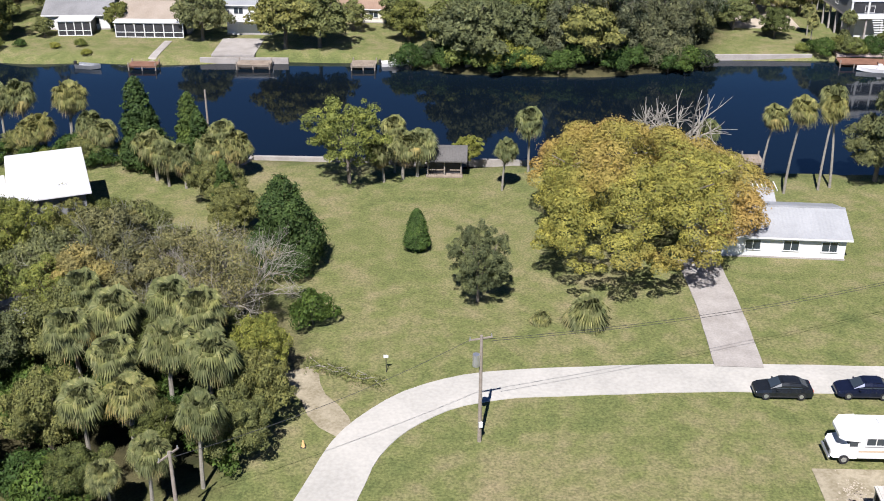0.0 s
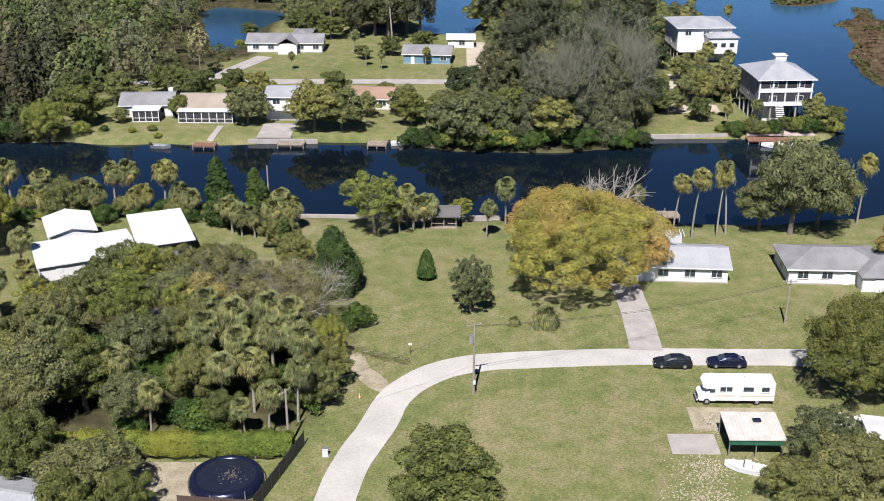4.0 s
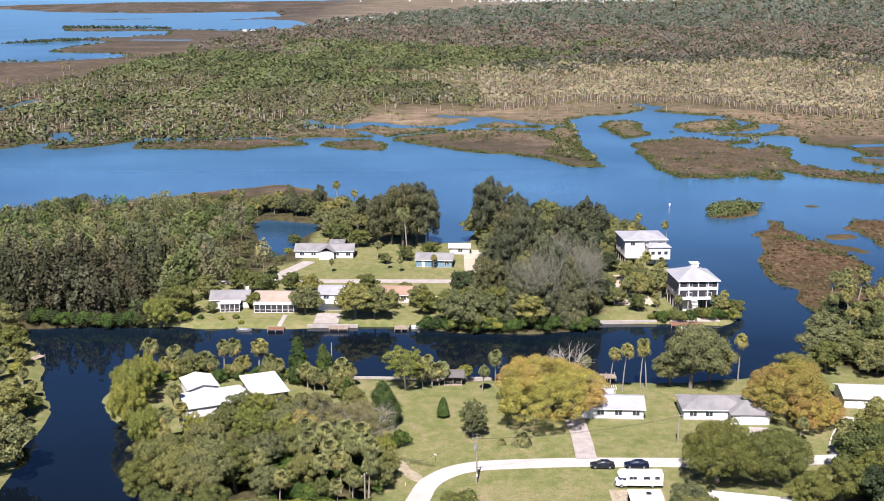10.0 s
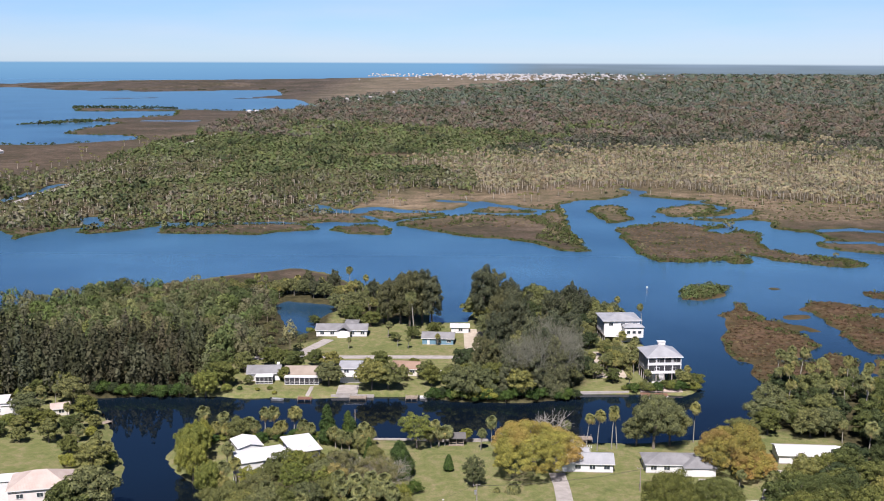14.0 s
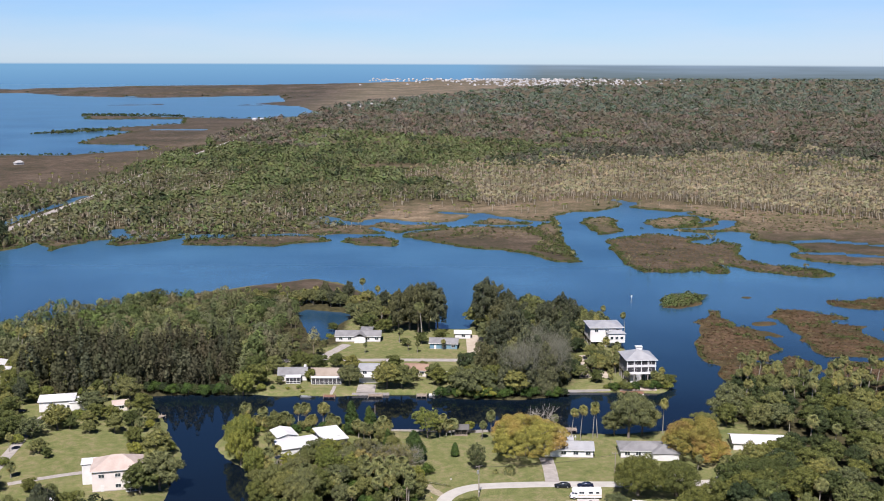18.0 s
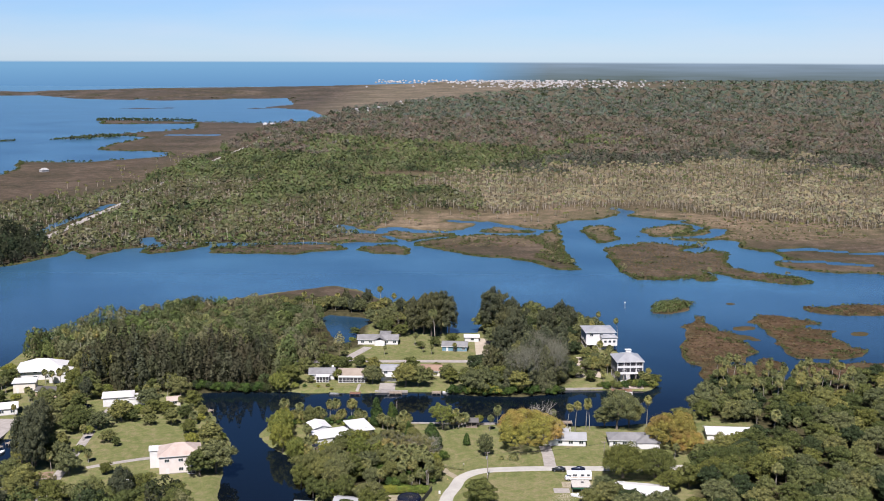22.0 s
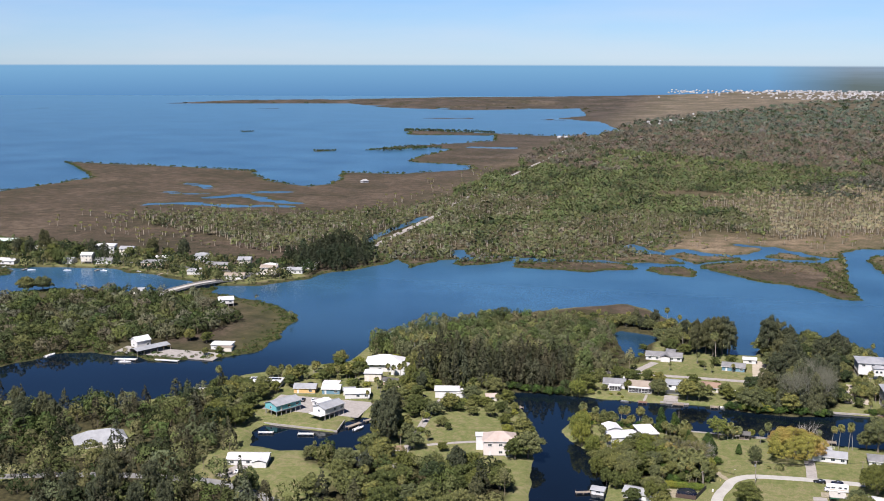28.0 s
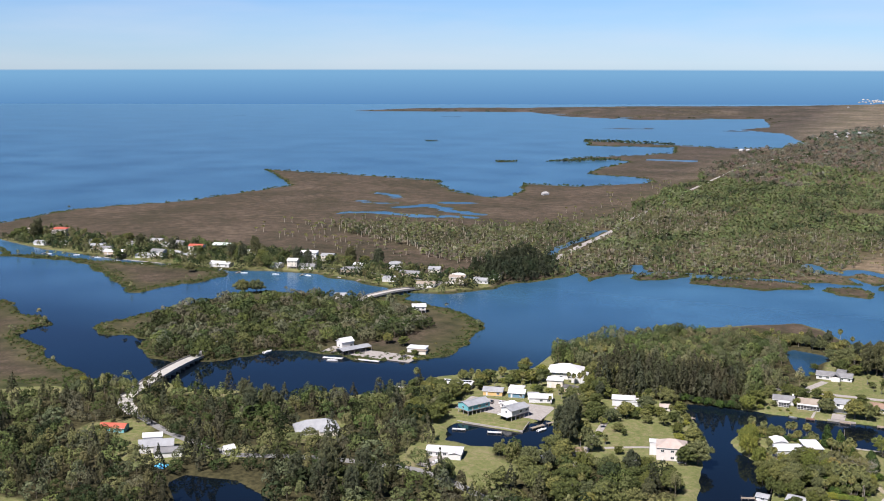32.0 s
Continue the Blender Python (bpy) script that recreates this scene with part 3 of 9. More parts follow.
# tidal creeks through the marsh: line and width
CREEKS = [([(131, 150), (122, 152), (118, 148)], 3), ([(126, 118), (120, 122)], 3), ([(-252, 452), (-236, 463), (-216, 484), (-195, 484)], 7), ([(-192, 468), (-160, 482), (-120, 487), (-90, 478), (-72, 484)], 6), ([(-40, 482), (-52, 500), (-64, 520)], 7), ([(-103, 573), (-90, 548), (-75, 537), (-65, 561), (-45, 547), (-26, 541), (-7, 542), (12, 556), (24, 590), (36, 577), (50, 562), (66, 548)], 15), ([(24, 590), (8, 600), (-12, 606)], 9),
          ([(87, 576), (98, 602), (109, 606), (124, 610), (143, 629), (154, 667), (145, 690)], 11), ([(124, 610), (130, 555), (142, 577), (159, 601), (175, 602), (196, 612)], 10), ([(137, 545), (150, 515), (190, 522), (206, 534), (213, 560)], 12), ([(236, 462), (262, 470), (290, 450), (340, 452)], 9), ([(224, 418), (250, 414), (280, 404)], 8),
          ([(-676, 715), (-640, 735), (-600, 730), (-562, 732), (-520, 745)], 17), ([(-640, 790), (-614, 829), (-560, 790), (-521, 770)], 16), ([(-1900, 3500), (-1700, 3620), (-1500, 3700)], 60), ([(-1000, 3200), (-930, 3330), (-800, 3420)], 55), ([(-1350, 3380), (-1150, 3420)], 50), ([(-760, 3300), (-640, 3280)], 45), ([(-700, 2980), (-560, 3010)], 40), ([(-610, 860), (-570, 870)], 14),
          ([(-742, 924), (-700, 900), (-690, 880)], 12), ([(-720, 830), (-690, 815), (-660, 830)], 8), ([(-1350, 3576), (-1290, 3700), (-1000, 3600), (-700, 3500)], 60), ([(-613, 2757), (-500, 2660), (-407, 2560)], 40), ([(-520, 1640), (-430, 1644)], 14), ([(-255, 500), (-238, 478), (-232, 468)], 12), ([(-345, 520), (-347, 620), (-338, 700)], 9)]
# woods and marsh on dry land
P_WOOD = [(-126, 95), (-90, 95), (-88, 130), (-62, 150), (-62, 186), (-80, 200), (-84, 292), (-113, 298), (-141, 285), (-178, 252), (-200, 224), (-216, 190), (-221, 168), (-208, 142), (-180, 136), (-172, 100), (-150, 96)]
SE_WOOD = [(72, 4), (64, -26), (40, -24), (40, -60), (190, -60), (190, 118), (122, 108), (104, 112), (95, 88), (86, 70), (106, 58), (106, 36), (86, 26)]
SW_WOOD = [(-270, 50), (-240, 48), (-238, 12), (-228, -14), (-190, -18), (-160, -8), (-140, -16), (-104, -16), (-92, -32), (-92, -70), (-150, -125), (-260, -160), (-420, -160), (-470, -60), (-430, -8), (-385, 0), (-325, 8), (-300, 22)]
THICKET = [(-14, 14), (-17, 1), (-19, -10), (-60, -14), (-66, 8), (-68, 24), (-46, 28), (-30, 34), (-20, 24)]
E_WOOD = [(-10, 95), (4, 92), (32, 96), (36, 106), (44, 118), (46, 150), (56, 178), (78, 196), (72, 220), (50, 234), (10, 240), (4, 205), (12, 160), (0, 125), (-10, 108)]
P_MARSH = [(-40, 262), (-66, 308), (-84, 326), (-113, 308), (-196, 236), (-150, 248), (-110, 260), (-80, 262)]
N_STRIP = [(-86, 246), (-58, 246), (-55, 210), (-18, 208), (-20, 238), (-42, 258), (-60, 264), (-84, 264)]
W_WOOD = [(-505, 112), (-518, 160), (-500, 212), (-450, 252), (-380, 250), (-322, 205), (-330, 165), (-345, 145), (-366, 138), (-366, 112), (-393, 105), (-406, 66), (-430, 44), (-452, 56)]
W_MARSH = [(-322, 215), (-292, 228), (-280, 168), (-283, 140), (-312, 165), (-330, 185)]
N_WOOD = [(-640, 590), (-470, 480), (-300, 462), (-225, 478), (-176, 486), (-131, 520), (-108, 590), (-80, 645), (-15, 665), (36, 640), (100, 700), (170, 680), (330, 575), (900, 480), (4400, 700), (4400, 4800), (700, 4800), (60, 3300), (-165, 2915), (-280, 2548), (-370, 1919), (-362, 1453),
          (-356, 1145), (-350, 897), (-348, 735), (-450, 665), (-560, 640)]


def ring_distance(px, py, ring):
    """Distance to a closed outline, positive inside."""
    inside = np.zeros(px.shape, bool)
    best = np.full(px.shape, 1e18)
    for (ax, ay), (bx, by) in zip(ring, ring[1:] + ring[:1]):
        dx, dy = bx - ax, by - ay
        t = np.clip(((px - ax) * dx + (py - ay) * dy) / (dx * dx + dy * dy + 1e-9), 0, 1)
        best = np.minimum(best, (px - ax - t * dx) ** 2 + (py - ay - t * dy) ** 2)
        if dy:
            inside ^= ((ay > py) != (by > py)) & (px < (py - ay) / dy * dx + ax)
    return np.where(inside, 1, -1) * np.sqrt(best)


def ragged(px, py, s):
    """A wavering of the plan, for uneven shores."""
    u = np.sin(px * 0.11 / s + 1.7 * np.sin(py * 0.07 / s)) + 0.6 * np.sin(py * 0.23 / s + px * 0.19 / s + 2.1) + 0.4 * np.sin(px * 0.53 / s - py * 0.31 / s)
    v = np.sin(py * 0.13 / s + 1.3 * np.sin(px * 0.09 / s + 0.8)) + 0.6 * np.sin(px * 0.27 / s - py * 0.17 / s + 0.5) + 0.4 * np.sin(py * 0.47 / s + px * 0.37 / s)
    return u, v


def rise(px, py):
    """The far country lies a little higher."""
    d = np.hypot(px, py + 300)
    return 32 * np.clip((d - 2600) / 2200, 0, 1) ** 1.3


def lie(px, py):
    """Height of the ground and its cover (marsh, wood, green edge) at places in the plan."""
    z = np.full(px.shape, -2.0)
    wood, edge = np.zeros(px.shape), np.zeros(px.shape)
    marsh = np.where(py > 330, 1.0, 0.0)
    for ring, kind, rag in LAND:
        xs, ys = [p[0] for p in ring], [p[1] for p in ring]
        near = (px > min(xs) - 30) & (px < max(xs) + 30) & (py > min(ys) - 30) & (py < max(ys) + 30)
        if not near.any():
            continue
        qx, qy = px[near], py[near]
        u, v = ragged(qx, qy, max(1.0, rag / 3))
        sd = ring_distance(qx + u * rag * 0.55, qy + v * rag * 0.55, ring)
        if kind == "lot":
            h = np.clip(sd * 0.7, -2, 1.05) + np.clip((sd - 6) * 0.008, 0, 0.25)
        else:
            h = np.clip(sd * 0.25, -2, 0.45)
        h = h + (rise(qx, qy) * np.clip(sd / 300, 0, 1) if kind == "north" else 0)
        if kind == "north":
            marsh[near] = np.where(sd > -6, 1.0, marsh[near])
        if kind in ("marsh", "isle"):
            marsh[near] = np.where(sd > -6, 1.0, marsh[near])
        if kind != "lot":
            edge[near] = np.where(sd > -6, np.clip(1 - sd / (45 if kind == "isle" else 28 if ring is TONGUE or ring is SOUTH_ISLE else 5 + rag), 0, 1), edge[near])
        z[near] = np.maximum(z[near], h)
        if ring is VILLAGE_LOT:
            marsh[near] *= np.clip(1 - sd / 3, 0, 1)
            edge[near] *= np.clip(1 - sd / 3, 0, 1)
    for ring, rag in CUTS:
        sd = ring_distance(px, py, ring)
        z = np.where(sd > -2, np.minimum(z, np.clip(-sd * 0.9, -2, 1.1)), z)
    for line, width in CREEKS:
        xs, ys = [p[0] for p in line], [p[1] for p in line]
        near = (px > min(xs) - 60) & (px < max(xs) + 60) & (py > min(ys) - 60) & (py < max(ys) + 60)
        if not near.any():
            continue
        u, v = ragged(px[near], py[near], max(1.5, width / 8))
        qx, qy, best = px[near] + u * width * 0.22, py[near] + v * width * 0.22, np.full(int(near.sum()), 1e18)
        for (ax, ay), (bx, by) in zip(line, line[1:]):
            t = np.clip(((qx - ax) * (bx - ax) + (qy - ay) * (by - ay)) / ((bx - ax) ** 2 + (by - ay) ** 2), 0, 1)
            best = np.minimum(best, (qx - ax - t * (bx - ax)) ** 2 + (qy - ay - t * (by - ay)) ** 2)
        off = np.sqrt(best) - width / 2
        z[near] = np.where(off < 3, np.minimum(z[near], np.clip(off * 0.3, -2, 0.6)), z[near])
        edge[near] = np.maximum(edge[near], np.clip(1 - off / 7, 0, 1) * 0.8)
    u, v = ragged(px, py, 2.0)
    for ring in (P_WOOD, N_STRIP, W_WOOD, SE_WOOD, SW_WOOD, THICKET, E_WOOD):
        wood = np.maximum(wood, np.clip(ring_distance(px + u, py + v, ring) / 4, 0, 1))
    for ax, ay, r in ((-281, -28, 17), (-337, -84, 19), (-375, -70, 17), (-207, -32, 22), (-186, -48, 20), (-303, -73, 11), (-150, -6, 12), (-120, -11, 12)):
        wood = wood * np.clip((np.hypot(px - ax, py - ay) - r) / 4, 0, 1)     # mown yards in the wood
    wood = np.maximum(wood, np.clip((ring_distance(px, py, COVE) + 16) / 5, 0, 1) * (px < -56))
    for ring in (P_MARSH, W_MARSH):
        marsh = np.maximum(marsh, np.clip(ring_distance(px + u, py + v, ring) / 4, 0, 1))
    u, v = ragged(px, py, 6.0)
    wood = np.maximum(wood, np.clip(ring_distance(px + u * 12, py + v * 12, N_WOOD) / 15, 0, 0.5))
    edge = edge * np.where(py > 2300, 0.25, 1.0) * np.where((px > 96) & (py < 305), 0.45, 1.0)
    return z, marsh, wood, edge


def steps(*runs):
    """Grid lines: (start, end, spacing) runs, end to end."""
    out = []
    for a, b, s in runs:
        k = max(1, round((b - a) / s))
        out += [a + (b - a) * i / k for i in range(k)]
    return np.array(out + [runs[-1][1]])


def grid_mesh(name, gx, gy, z, mat):
    nx, ny = len(gx), len(gy)
    xx, yy = np.meshgrid(gx, gy)
    co = np.stack([xx, yy, z], -1).reshape(-1, 3)
    i = (np.arange(ny - 1)[:, None] * nx + np.arange(nx - 1)[None]).ravel()
    quads = np.stack([i, i + 1, i + nx + 1, i + nx], 1)
    me = fast_mesh(name, co, quads)
    me.materials.append(mat)
    return me


def fast_mesh(name, co, faces, smooth=False):
    """A mesh from numpy arrays; all faces have the same number of corners."""
    me = bpy.data.meshes.new(name)
    k = faces.shape[1]
    me.vertices.add(len(co))
    me.vertices.foreach_set("co", np.asarray(co, np.float32).ravel())
    me.loops.add(faces.size)
    me.loops.foreach_set("vertex_index", faces.astype(np.int32).ravel())
    me.polygons.add(len(faces))
    me.polygons.foreach_set("loop_start", np.arange(0, faces.size, k, dtype=np.int32))
    if smooth:
        me.polygons.foreach_set("use_smooth", np.ones(len(faces), bool))
    me.update(calc_edges=True)
    return me


GX = steps((-4600, -2200, 80), (-2200, -1100, 24), (-1100, -560, 8), (-560, 240, 3.1), (240, 500, 10), (500, 1500, 40), (1500, 4600, 120))
GY = steps((-720, -160, 14), (-160, 320, 3.0), (320, 660, 4.5), (660, 1200, 10), (1200, 2300, 22), (2300, 3800, 30), (3800, 4700, 60))
gxx, gyy = np.meshgrid(GX, GY)
gz, g_marsh, g_wood, g_edge = lie(gxx.ravel(), gyy.ravel())
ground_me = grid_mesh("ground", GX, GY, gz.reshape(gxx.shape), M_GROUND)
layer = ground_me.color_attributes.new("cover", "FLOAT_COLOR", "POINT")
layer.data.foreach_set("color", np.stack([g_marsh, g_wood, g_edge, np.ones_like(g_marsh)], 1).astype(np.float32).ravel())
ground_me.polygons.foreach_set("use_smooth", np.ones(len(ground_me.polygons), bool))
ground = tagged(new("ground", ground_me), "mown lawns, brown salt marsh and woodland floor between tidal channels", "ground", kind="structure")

sea_x, sea_y = steps((-4950, -2000, 150), (-2000, 2000, 250), (2000, 4950, 300)), steps((-1500, 1500, 300), (1500, 4980, 120))
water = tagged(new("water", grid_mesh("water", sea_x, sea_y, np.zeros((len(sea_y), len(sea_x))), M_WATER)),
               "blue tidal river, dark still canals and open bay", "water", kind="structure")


# ---------------------------------------------------------------- helpers for things


def level(x, y):
    """The ground's height at a place, from the ground's own grid."""
    i = int(np.clip(np.searchsorted(GX, x) - 1, 0, len(GX) - 2))
    j = int(np.clip(np.searchsorted(GY, y) - 1, 0, len(GY) - 2))
    g = gz.reshape(gxx.shape)
    u, v = np.clip((x - GX[i]) / (GX[i + 1] - GX[i]), 0, 1), np.clip((y - GY[j]) / (GY[j + 1] - GY[j]), 0, 1)
    return float(max(0.0, (g[j, i] * (1 - u) + g[j, i + 1] * u) * (1 - v) + (g[j + 1, i] * (1 - u) + g[j + 1, i + 1] * u) * v))


def mesh_of(name, bm, mat, smooth=False):
    me = bpy.data.meshes.new(name)
    bm.normal_update()
    bm.to_mesh(me)
    bm.free()
    if smooth:
        me.polygons.foreach_set("use_smooth", np.ones(len(me.polygons), bool))
    me.materials.append(mat)
    return me


def part(name, bm, mat, parent, label="", smooth=False, at=None):
    """One mesh object under a thing or a part; bm may be a bmesh or a ready mesh."""
    ob = new(name, mesh_of(name, bm, mat, smooth) if isinstance(bm, bmesh.types.BMesh) else bm)
    ob.parent = parent
    if at is not None:
        ob.matrix_basis = at
    if label:
        ob["label"] = label
    return ob


def thing(name, label, category, x, y, z=None, turn=0.0, group="", kind=""):
    ob = new(name)
    ob.empty_display_size = 0.3
    ob.matrix_basis = pose(x, y, level(x, y) if z is None else z, 0, 0, turn)
    return tagged(ob, label, category, group, kind)


def box(bm, c, s, bevel=0.0, turn=0.0):
    """A box at c of size s, with its upright and top edges worn round."""
    r = bmesh.ops.create_cube(bm, size=1, matrix=Matrix.Translation(c) @ pose(0, 0, 0, 0, 0, turn) @ Matrix.Diagonal((*s, 1)))
    if bevel:
        edges = list({e for v in r["verts"] for e in v.link_edges})
        bmesh.ops.bevel(bm, geom=edges, offset=bevel, segments=1, affect="EDGES")
    return r["verts"]


def boxes(*rows, bevel=0.0):
    bm = bmesh.new()
    for c, s in rows:
        box(bm, c, s, bevel)
    return bm


def tube(bm, a, b, ra, rb, sides=6):
    a, b = Vector(a), Vector(b)
    q = (b - a).to_track_quat("Z", "Y").to_matrix()
    rings = []
    for p, r in ((a, ra), (b, rb)):
        rings.append([bm.verts.new(p + q @ Vector((r * math.cos(k * math.tau / sides), r * math.sin(k * math.tau / sides), 0))) for k in range(sides)])
    for k in range(sides):
        bm.faces.new((rings[0][k], rings[0][(k + 1) % sides], rings[1][(k + 1) % sides], rings[1][k]))
    bm.faces.new(rings[1])
    bm.faces.new(rings[0][::-1])


def prism(bm, outline, z0, z1):
    lo = [bm.verts.new((x, y, z0)) for x, y in outline]
    hi = [bm.verts.new((x, y, z1)) for x, y in outline]
    bm.faces.new(hi)
    bm.faces.new(lo[::-1])
    for k in range(len(lo)):
        j = (k + 1) % len(lo)
        bm.faces.new((lo[k], lo[j], hi[j], hi[k]))


# ---------------------------------------------------------------- trees


def leaf_cards(rng, pts, nrm, size, spread=0.4):
    """Three-cornered leaf clumps at pts, facing about nrm."""
    k = len(pts)
    n = nrm + rng.normal(0, spread, (k, 3))
    n /= np.linalg.norm(n, axis=1, keepdims=True) + 1e-9
    a = np.cross(n, rng.normal(0, 1, (k, 3)))
    a /= np.linalg.norm(a, axis=1, keepdims=True) + 1e-9
    b = np.cross(n, a)
    s = size * rng.uniform(0.55, 1.35, (k, 1))
    lift = rng.uniform(-0.35, 0.1, (k, 1)) * s
    co = np.stack([pts + a * s * 0.72 + n * lift, pts - a * s * 0.4 + b * s * rng.uniform(0.35, 0.65, (k, 1)), pts - a * s * 0.4 - b * s * rng.uniform(0.35, 0.65, (k, 1))], 1)
    return co.reshape(-1, 3), np.arange(3 * k).reshape(-1, 3)


def lobed_points(rng, lobes, count, low=-0.45, loose=0.28):
    """Points spread over the outside of a heap of leaf lobes, with the way out; some stray past the outline."""
    c, r = np.array([l[0] for l in lobes], float), np.array([l[1] for l in lobes], float)
    pick = rng.choice(len(lobes), count * 2, p=r[:, 0] ** 2 / (r[:, 0] ** 2).sum())
    d = rng.normal(0, 1, (count * 2, 3))
    d /= np.linalg.norm(d, axis=1, keepdims=True)
    keep = d[:, 2] > low
    pick, d = pick[keep], d[keep]
    stray = np.where(rng.random((len(pick), 1)) < loose, rng.uniform(0, 0.42, (len(pick), 1)), 0)
    p = c[pick] + d * r[pick] * (1 - rng.beta(1.0, 5.0, (len(pick), 1)) * 0.55 + stray)
    got_p, got_d, have = [], [], 0
    for i in range(0, len(p), 20000):
        q, own = p[i:i + 20000], pick[i:i + 20000]
        deep = np.min(np.linalg.norm((q[:, None] - c[None]) / r[None], axis=2) + 10 * (np.arange(len(lobes))[None] == own[:, None]), axis=1)
        ok = deep > 0.86
        got_p.append(q[ok]), got_d.append(d[i:i + 20000][ok])
        have += int(ok.sum())
        if have >= count:
            break
    return np.concatenate(got_p)[:count], np.concatenate(got_d)[:count]


def heap(rng, h0, h1, rad, lobes, squash=0.8, lobe=0.42, dome=False):
    """Lobes heaped over a round crown from h0 to h1, with bays and notches between the boughs."""
    out = []
    for k in range(lobes):
        t = (k + 0.5) / lobes
        zz = 1 - 1.55 * t
        ang = k * 2.39996 + rng.uniform(-0.4, 0.4)
        lop = 1 + 0.17 * math.sin(ang * 2 + h1) + 0.13 * math.sin(ang * 3 + rad * 5)
        bay = math.sin(ang * 2.3 + zz * 5.1 + h1 * 1.7) + 0.8 * math.sin(ang * 4.1 - zz * 3.3 + rad) > 0.75     # a gap between boughs
        rr = math.sqrt(max(0.05, 1 - zz * zz)) * rad * lop * rng.uniform(0.5, 0.97)
        q = lobe * rad * rng.uniform(0.5, 1.35) * (0.7 if bay else 1.0)
        if dome:     # wide and low-skirted
            f = (zz + 0.55) / 1.55
            q *= 0.62 + 0.5 * min(1.0, f * 1.6)     # finer sprays low down
            rr = math.sqrt(max(0.0, 1 - ((f - 0.16) / 0.87) ** 2)) * rad * lop * (rng.uniform(0.66, 0.78) if bay else rng.uniform(0.82, 0.97)) * (0.84 if f < 0.14 else 1.0)
            out.append(((rr * math.cos(ang), rr * math.sin(ang), h0 + (h1 - h0) * (0.13 + (0.68 if bay else 0.75) * f + rng.uniform(-0.05, 0.05))), (q, q * rng.uniform(0.8, 1.2), q * squash)))
            continue
        rr *= (0.7 if bay else 1.0) * (1.0 if zz > -0.1 else 1 + 0.8 * (zz + 0.1))     # the upper boughs overhang
        out.append(((rr * math.cos(ang), rr * math.sin(ang), h0 + (h1 - h0) * (0.42 + (0.29 if bay else 0.37) * zz + rng.uniform(-0.08, 0.1))), (q, q * rng.uniform(0.8, 1.2), q * squash * rng.uniform(0.75, 1.15))))
    core = 0.5 if dome else 0.45
    out.append(((0, 0, h0 + (h1 - h0) * 0.45), (rad * core, rad * core, (h1 - h0) * 0.3)))
    return out


def crown_mesh(name, rng, lobes, count, size, mat, low=-0.45, loose=0.28):
    p, d = lobed_points(rng, lobes, count, low * 0.6, loose)
    co, fa = leaf_cards(rng, p, d, size)
    me = fast_mesh(name, co, fa)
    me.materials.append(mat)
    return me


def trunk_bm(rng, h, r, limbs, reach, top):
    bm = bmesh.new()
    tube(bm, (0, 0, -0.3), (0, 0, h), r * 1.25, r * 0.75, 8)
    fork = bm.verts[:][8]
    for k in range(limbs):
        first = len(bm.verts)
        ang = k * 2.4 + rng.uniform(-0.3, 0.3)
        rr = reach * rng.uniform(0.5, 0.9)
        mid = (0.45 * rr * math.cos(ang), 0.45 * rr * math.sin(ang), h + (top - h) * 0.35)
        tube(bm, (0, 0, h * rng.uniform(0.75, 0.98)), mid, r * 0.5, r * 0.32, 6)
        tube(bm, mid, (rr * math.cos(ang), rr * math.sin(ang), h + (top - h) * rng.uniform(0.5, 0.8)), r * 0.32, r * 0.1, 5)
        v = bm.verts[:]     # grown together at the fork and the bend
        bm.faces.new((fork, v[first], v[first + 1]))
        bm.faces.new((v[first + 6], v[first + 12], v[first + 13]))
    return bm


def twigs(bm, rng, a, way, length, r, depth, droop=0.0):
    """Forking bare branches."""
    b = a + way * length
    tube(bm, a, b, r, r * 0.62, 4 if depth < 2 else 5)
    if depth == 0:
        return
    for k in range(3 if depth > 1 else 2):
        w = (way + Vector(rng.normal(0, 0.48, 3)) + Vector((0, 0, 0.08 - droop))).normalized()
        twigs(bm, rng, b if k else a.lerp(b, 0.65), w, length * rng.uniform(0.6, 0.85), r * 0.58, depth - 1, droop)


def bare_bm(rng, h, spread, depth=4, r=0.22):
    bm = bmesh.new()
    tube(bm, (0, 0, -0.3), (0, 0, h * 0.3), r * 1.2, r, 7)
    for k in range(8):
        ang = k * 0.785 + rng.uniform(-0.4, 0.4)
        w = Vector((math.cos(ang) * spread, math.sin(ang) * spread, rng.uniform(0.7, 1.2))).normalized()
        twigs(bm, rng, Vector((0, 0, h * rng.uniform(0.18, 0.3))), w, h * 0.26, r * 0.6, depth)
    return bm


def frond_fan(verts, faces, base, az, el, stem, fan, droop, rng):
    """One fan frond: a ring of folded blades round the end of its stem."""
    d = np.array([math.cos(az) * math.cos(el), math.sin(az) * math.cos(el), math.sin(el)])
    side = np.array([-math.sin(az), math.cos(az), 0])
    up = np.cross(d, side)
    roll = rng.uniform(-0.8, 0.8)
    side, up = side * math.cos(roll) + up * math.sin(roll), up * math.cos(roll) - side * math.sin(roll)
    hub = np.array(base) + d * stem
    blades = 17
    for k in range(blades):
        a = (k / (blades - 1) - 0.5) * 3.5
        w = d * math.cos(a) + side * math.sin(a)
        tip = hub + w * fan * (1 - 0.12 * abs(a)) * rng.uniform(0.85, 1.1) + np.array([0, 0, -droop * fan * rng.uniform(0.6, 1.2)])
        o = side * math.cos(a) * 0.065 * fan - d * math.sin(a) * 0.065 * fan
        mid = hub + w * fan * 0.55 + up * 0.05
        i = len(verts)
        verts += [hub, mid + o, tip, mid - o]
        faces.append((i, i + 1, i + 2, i + 3))


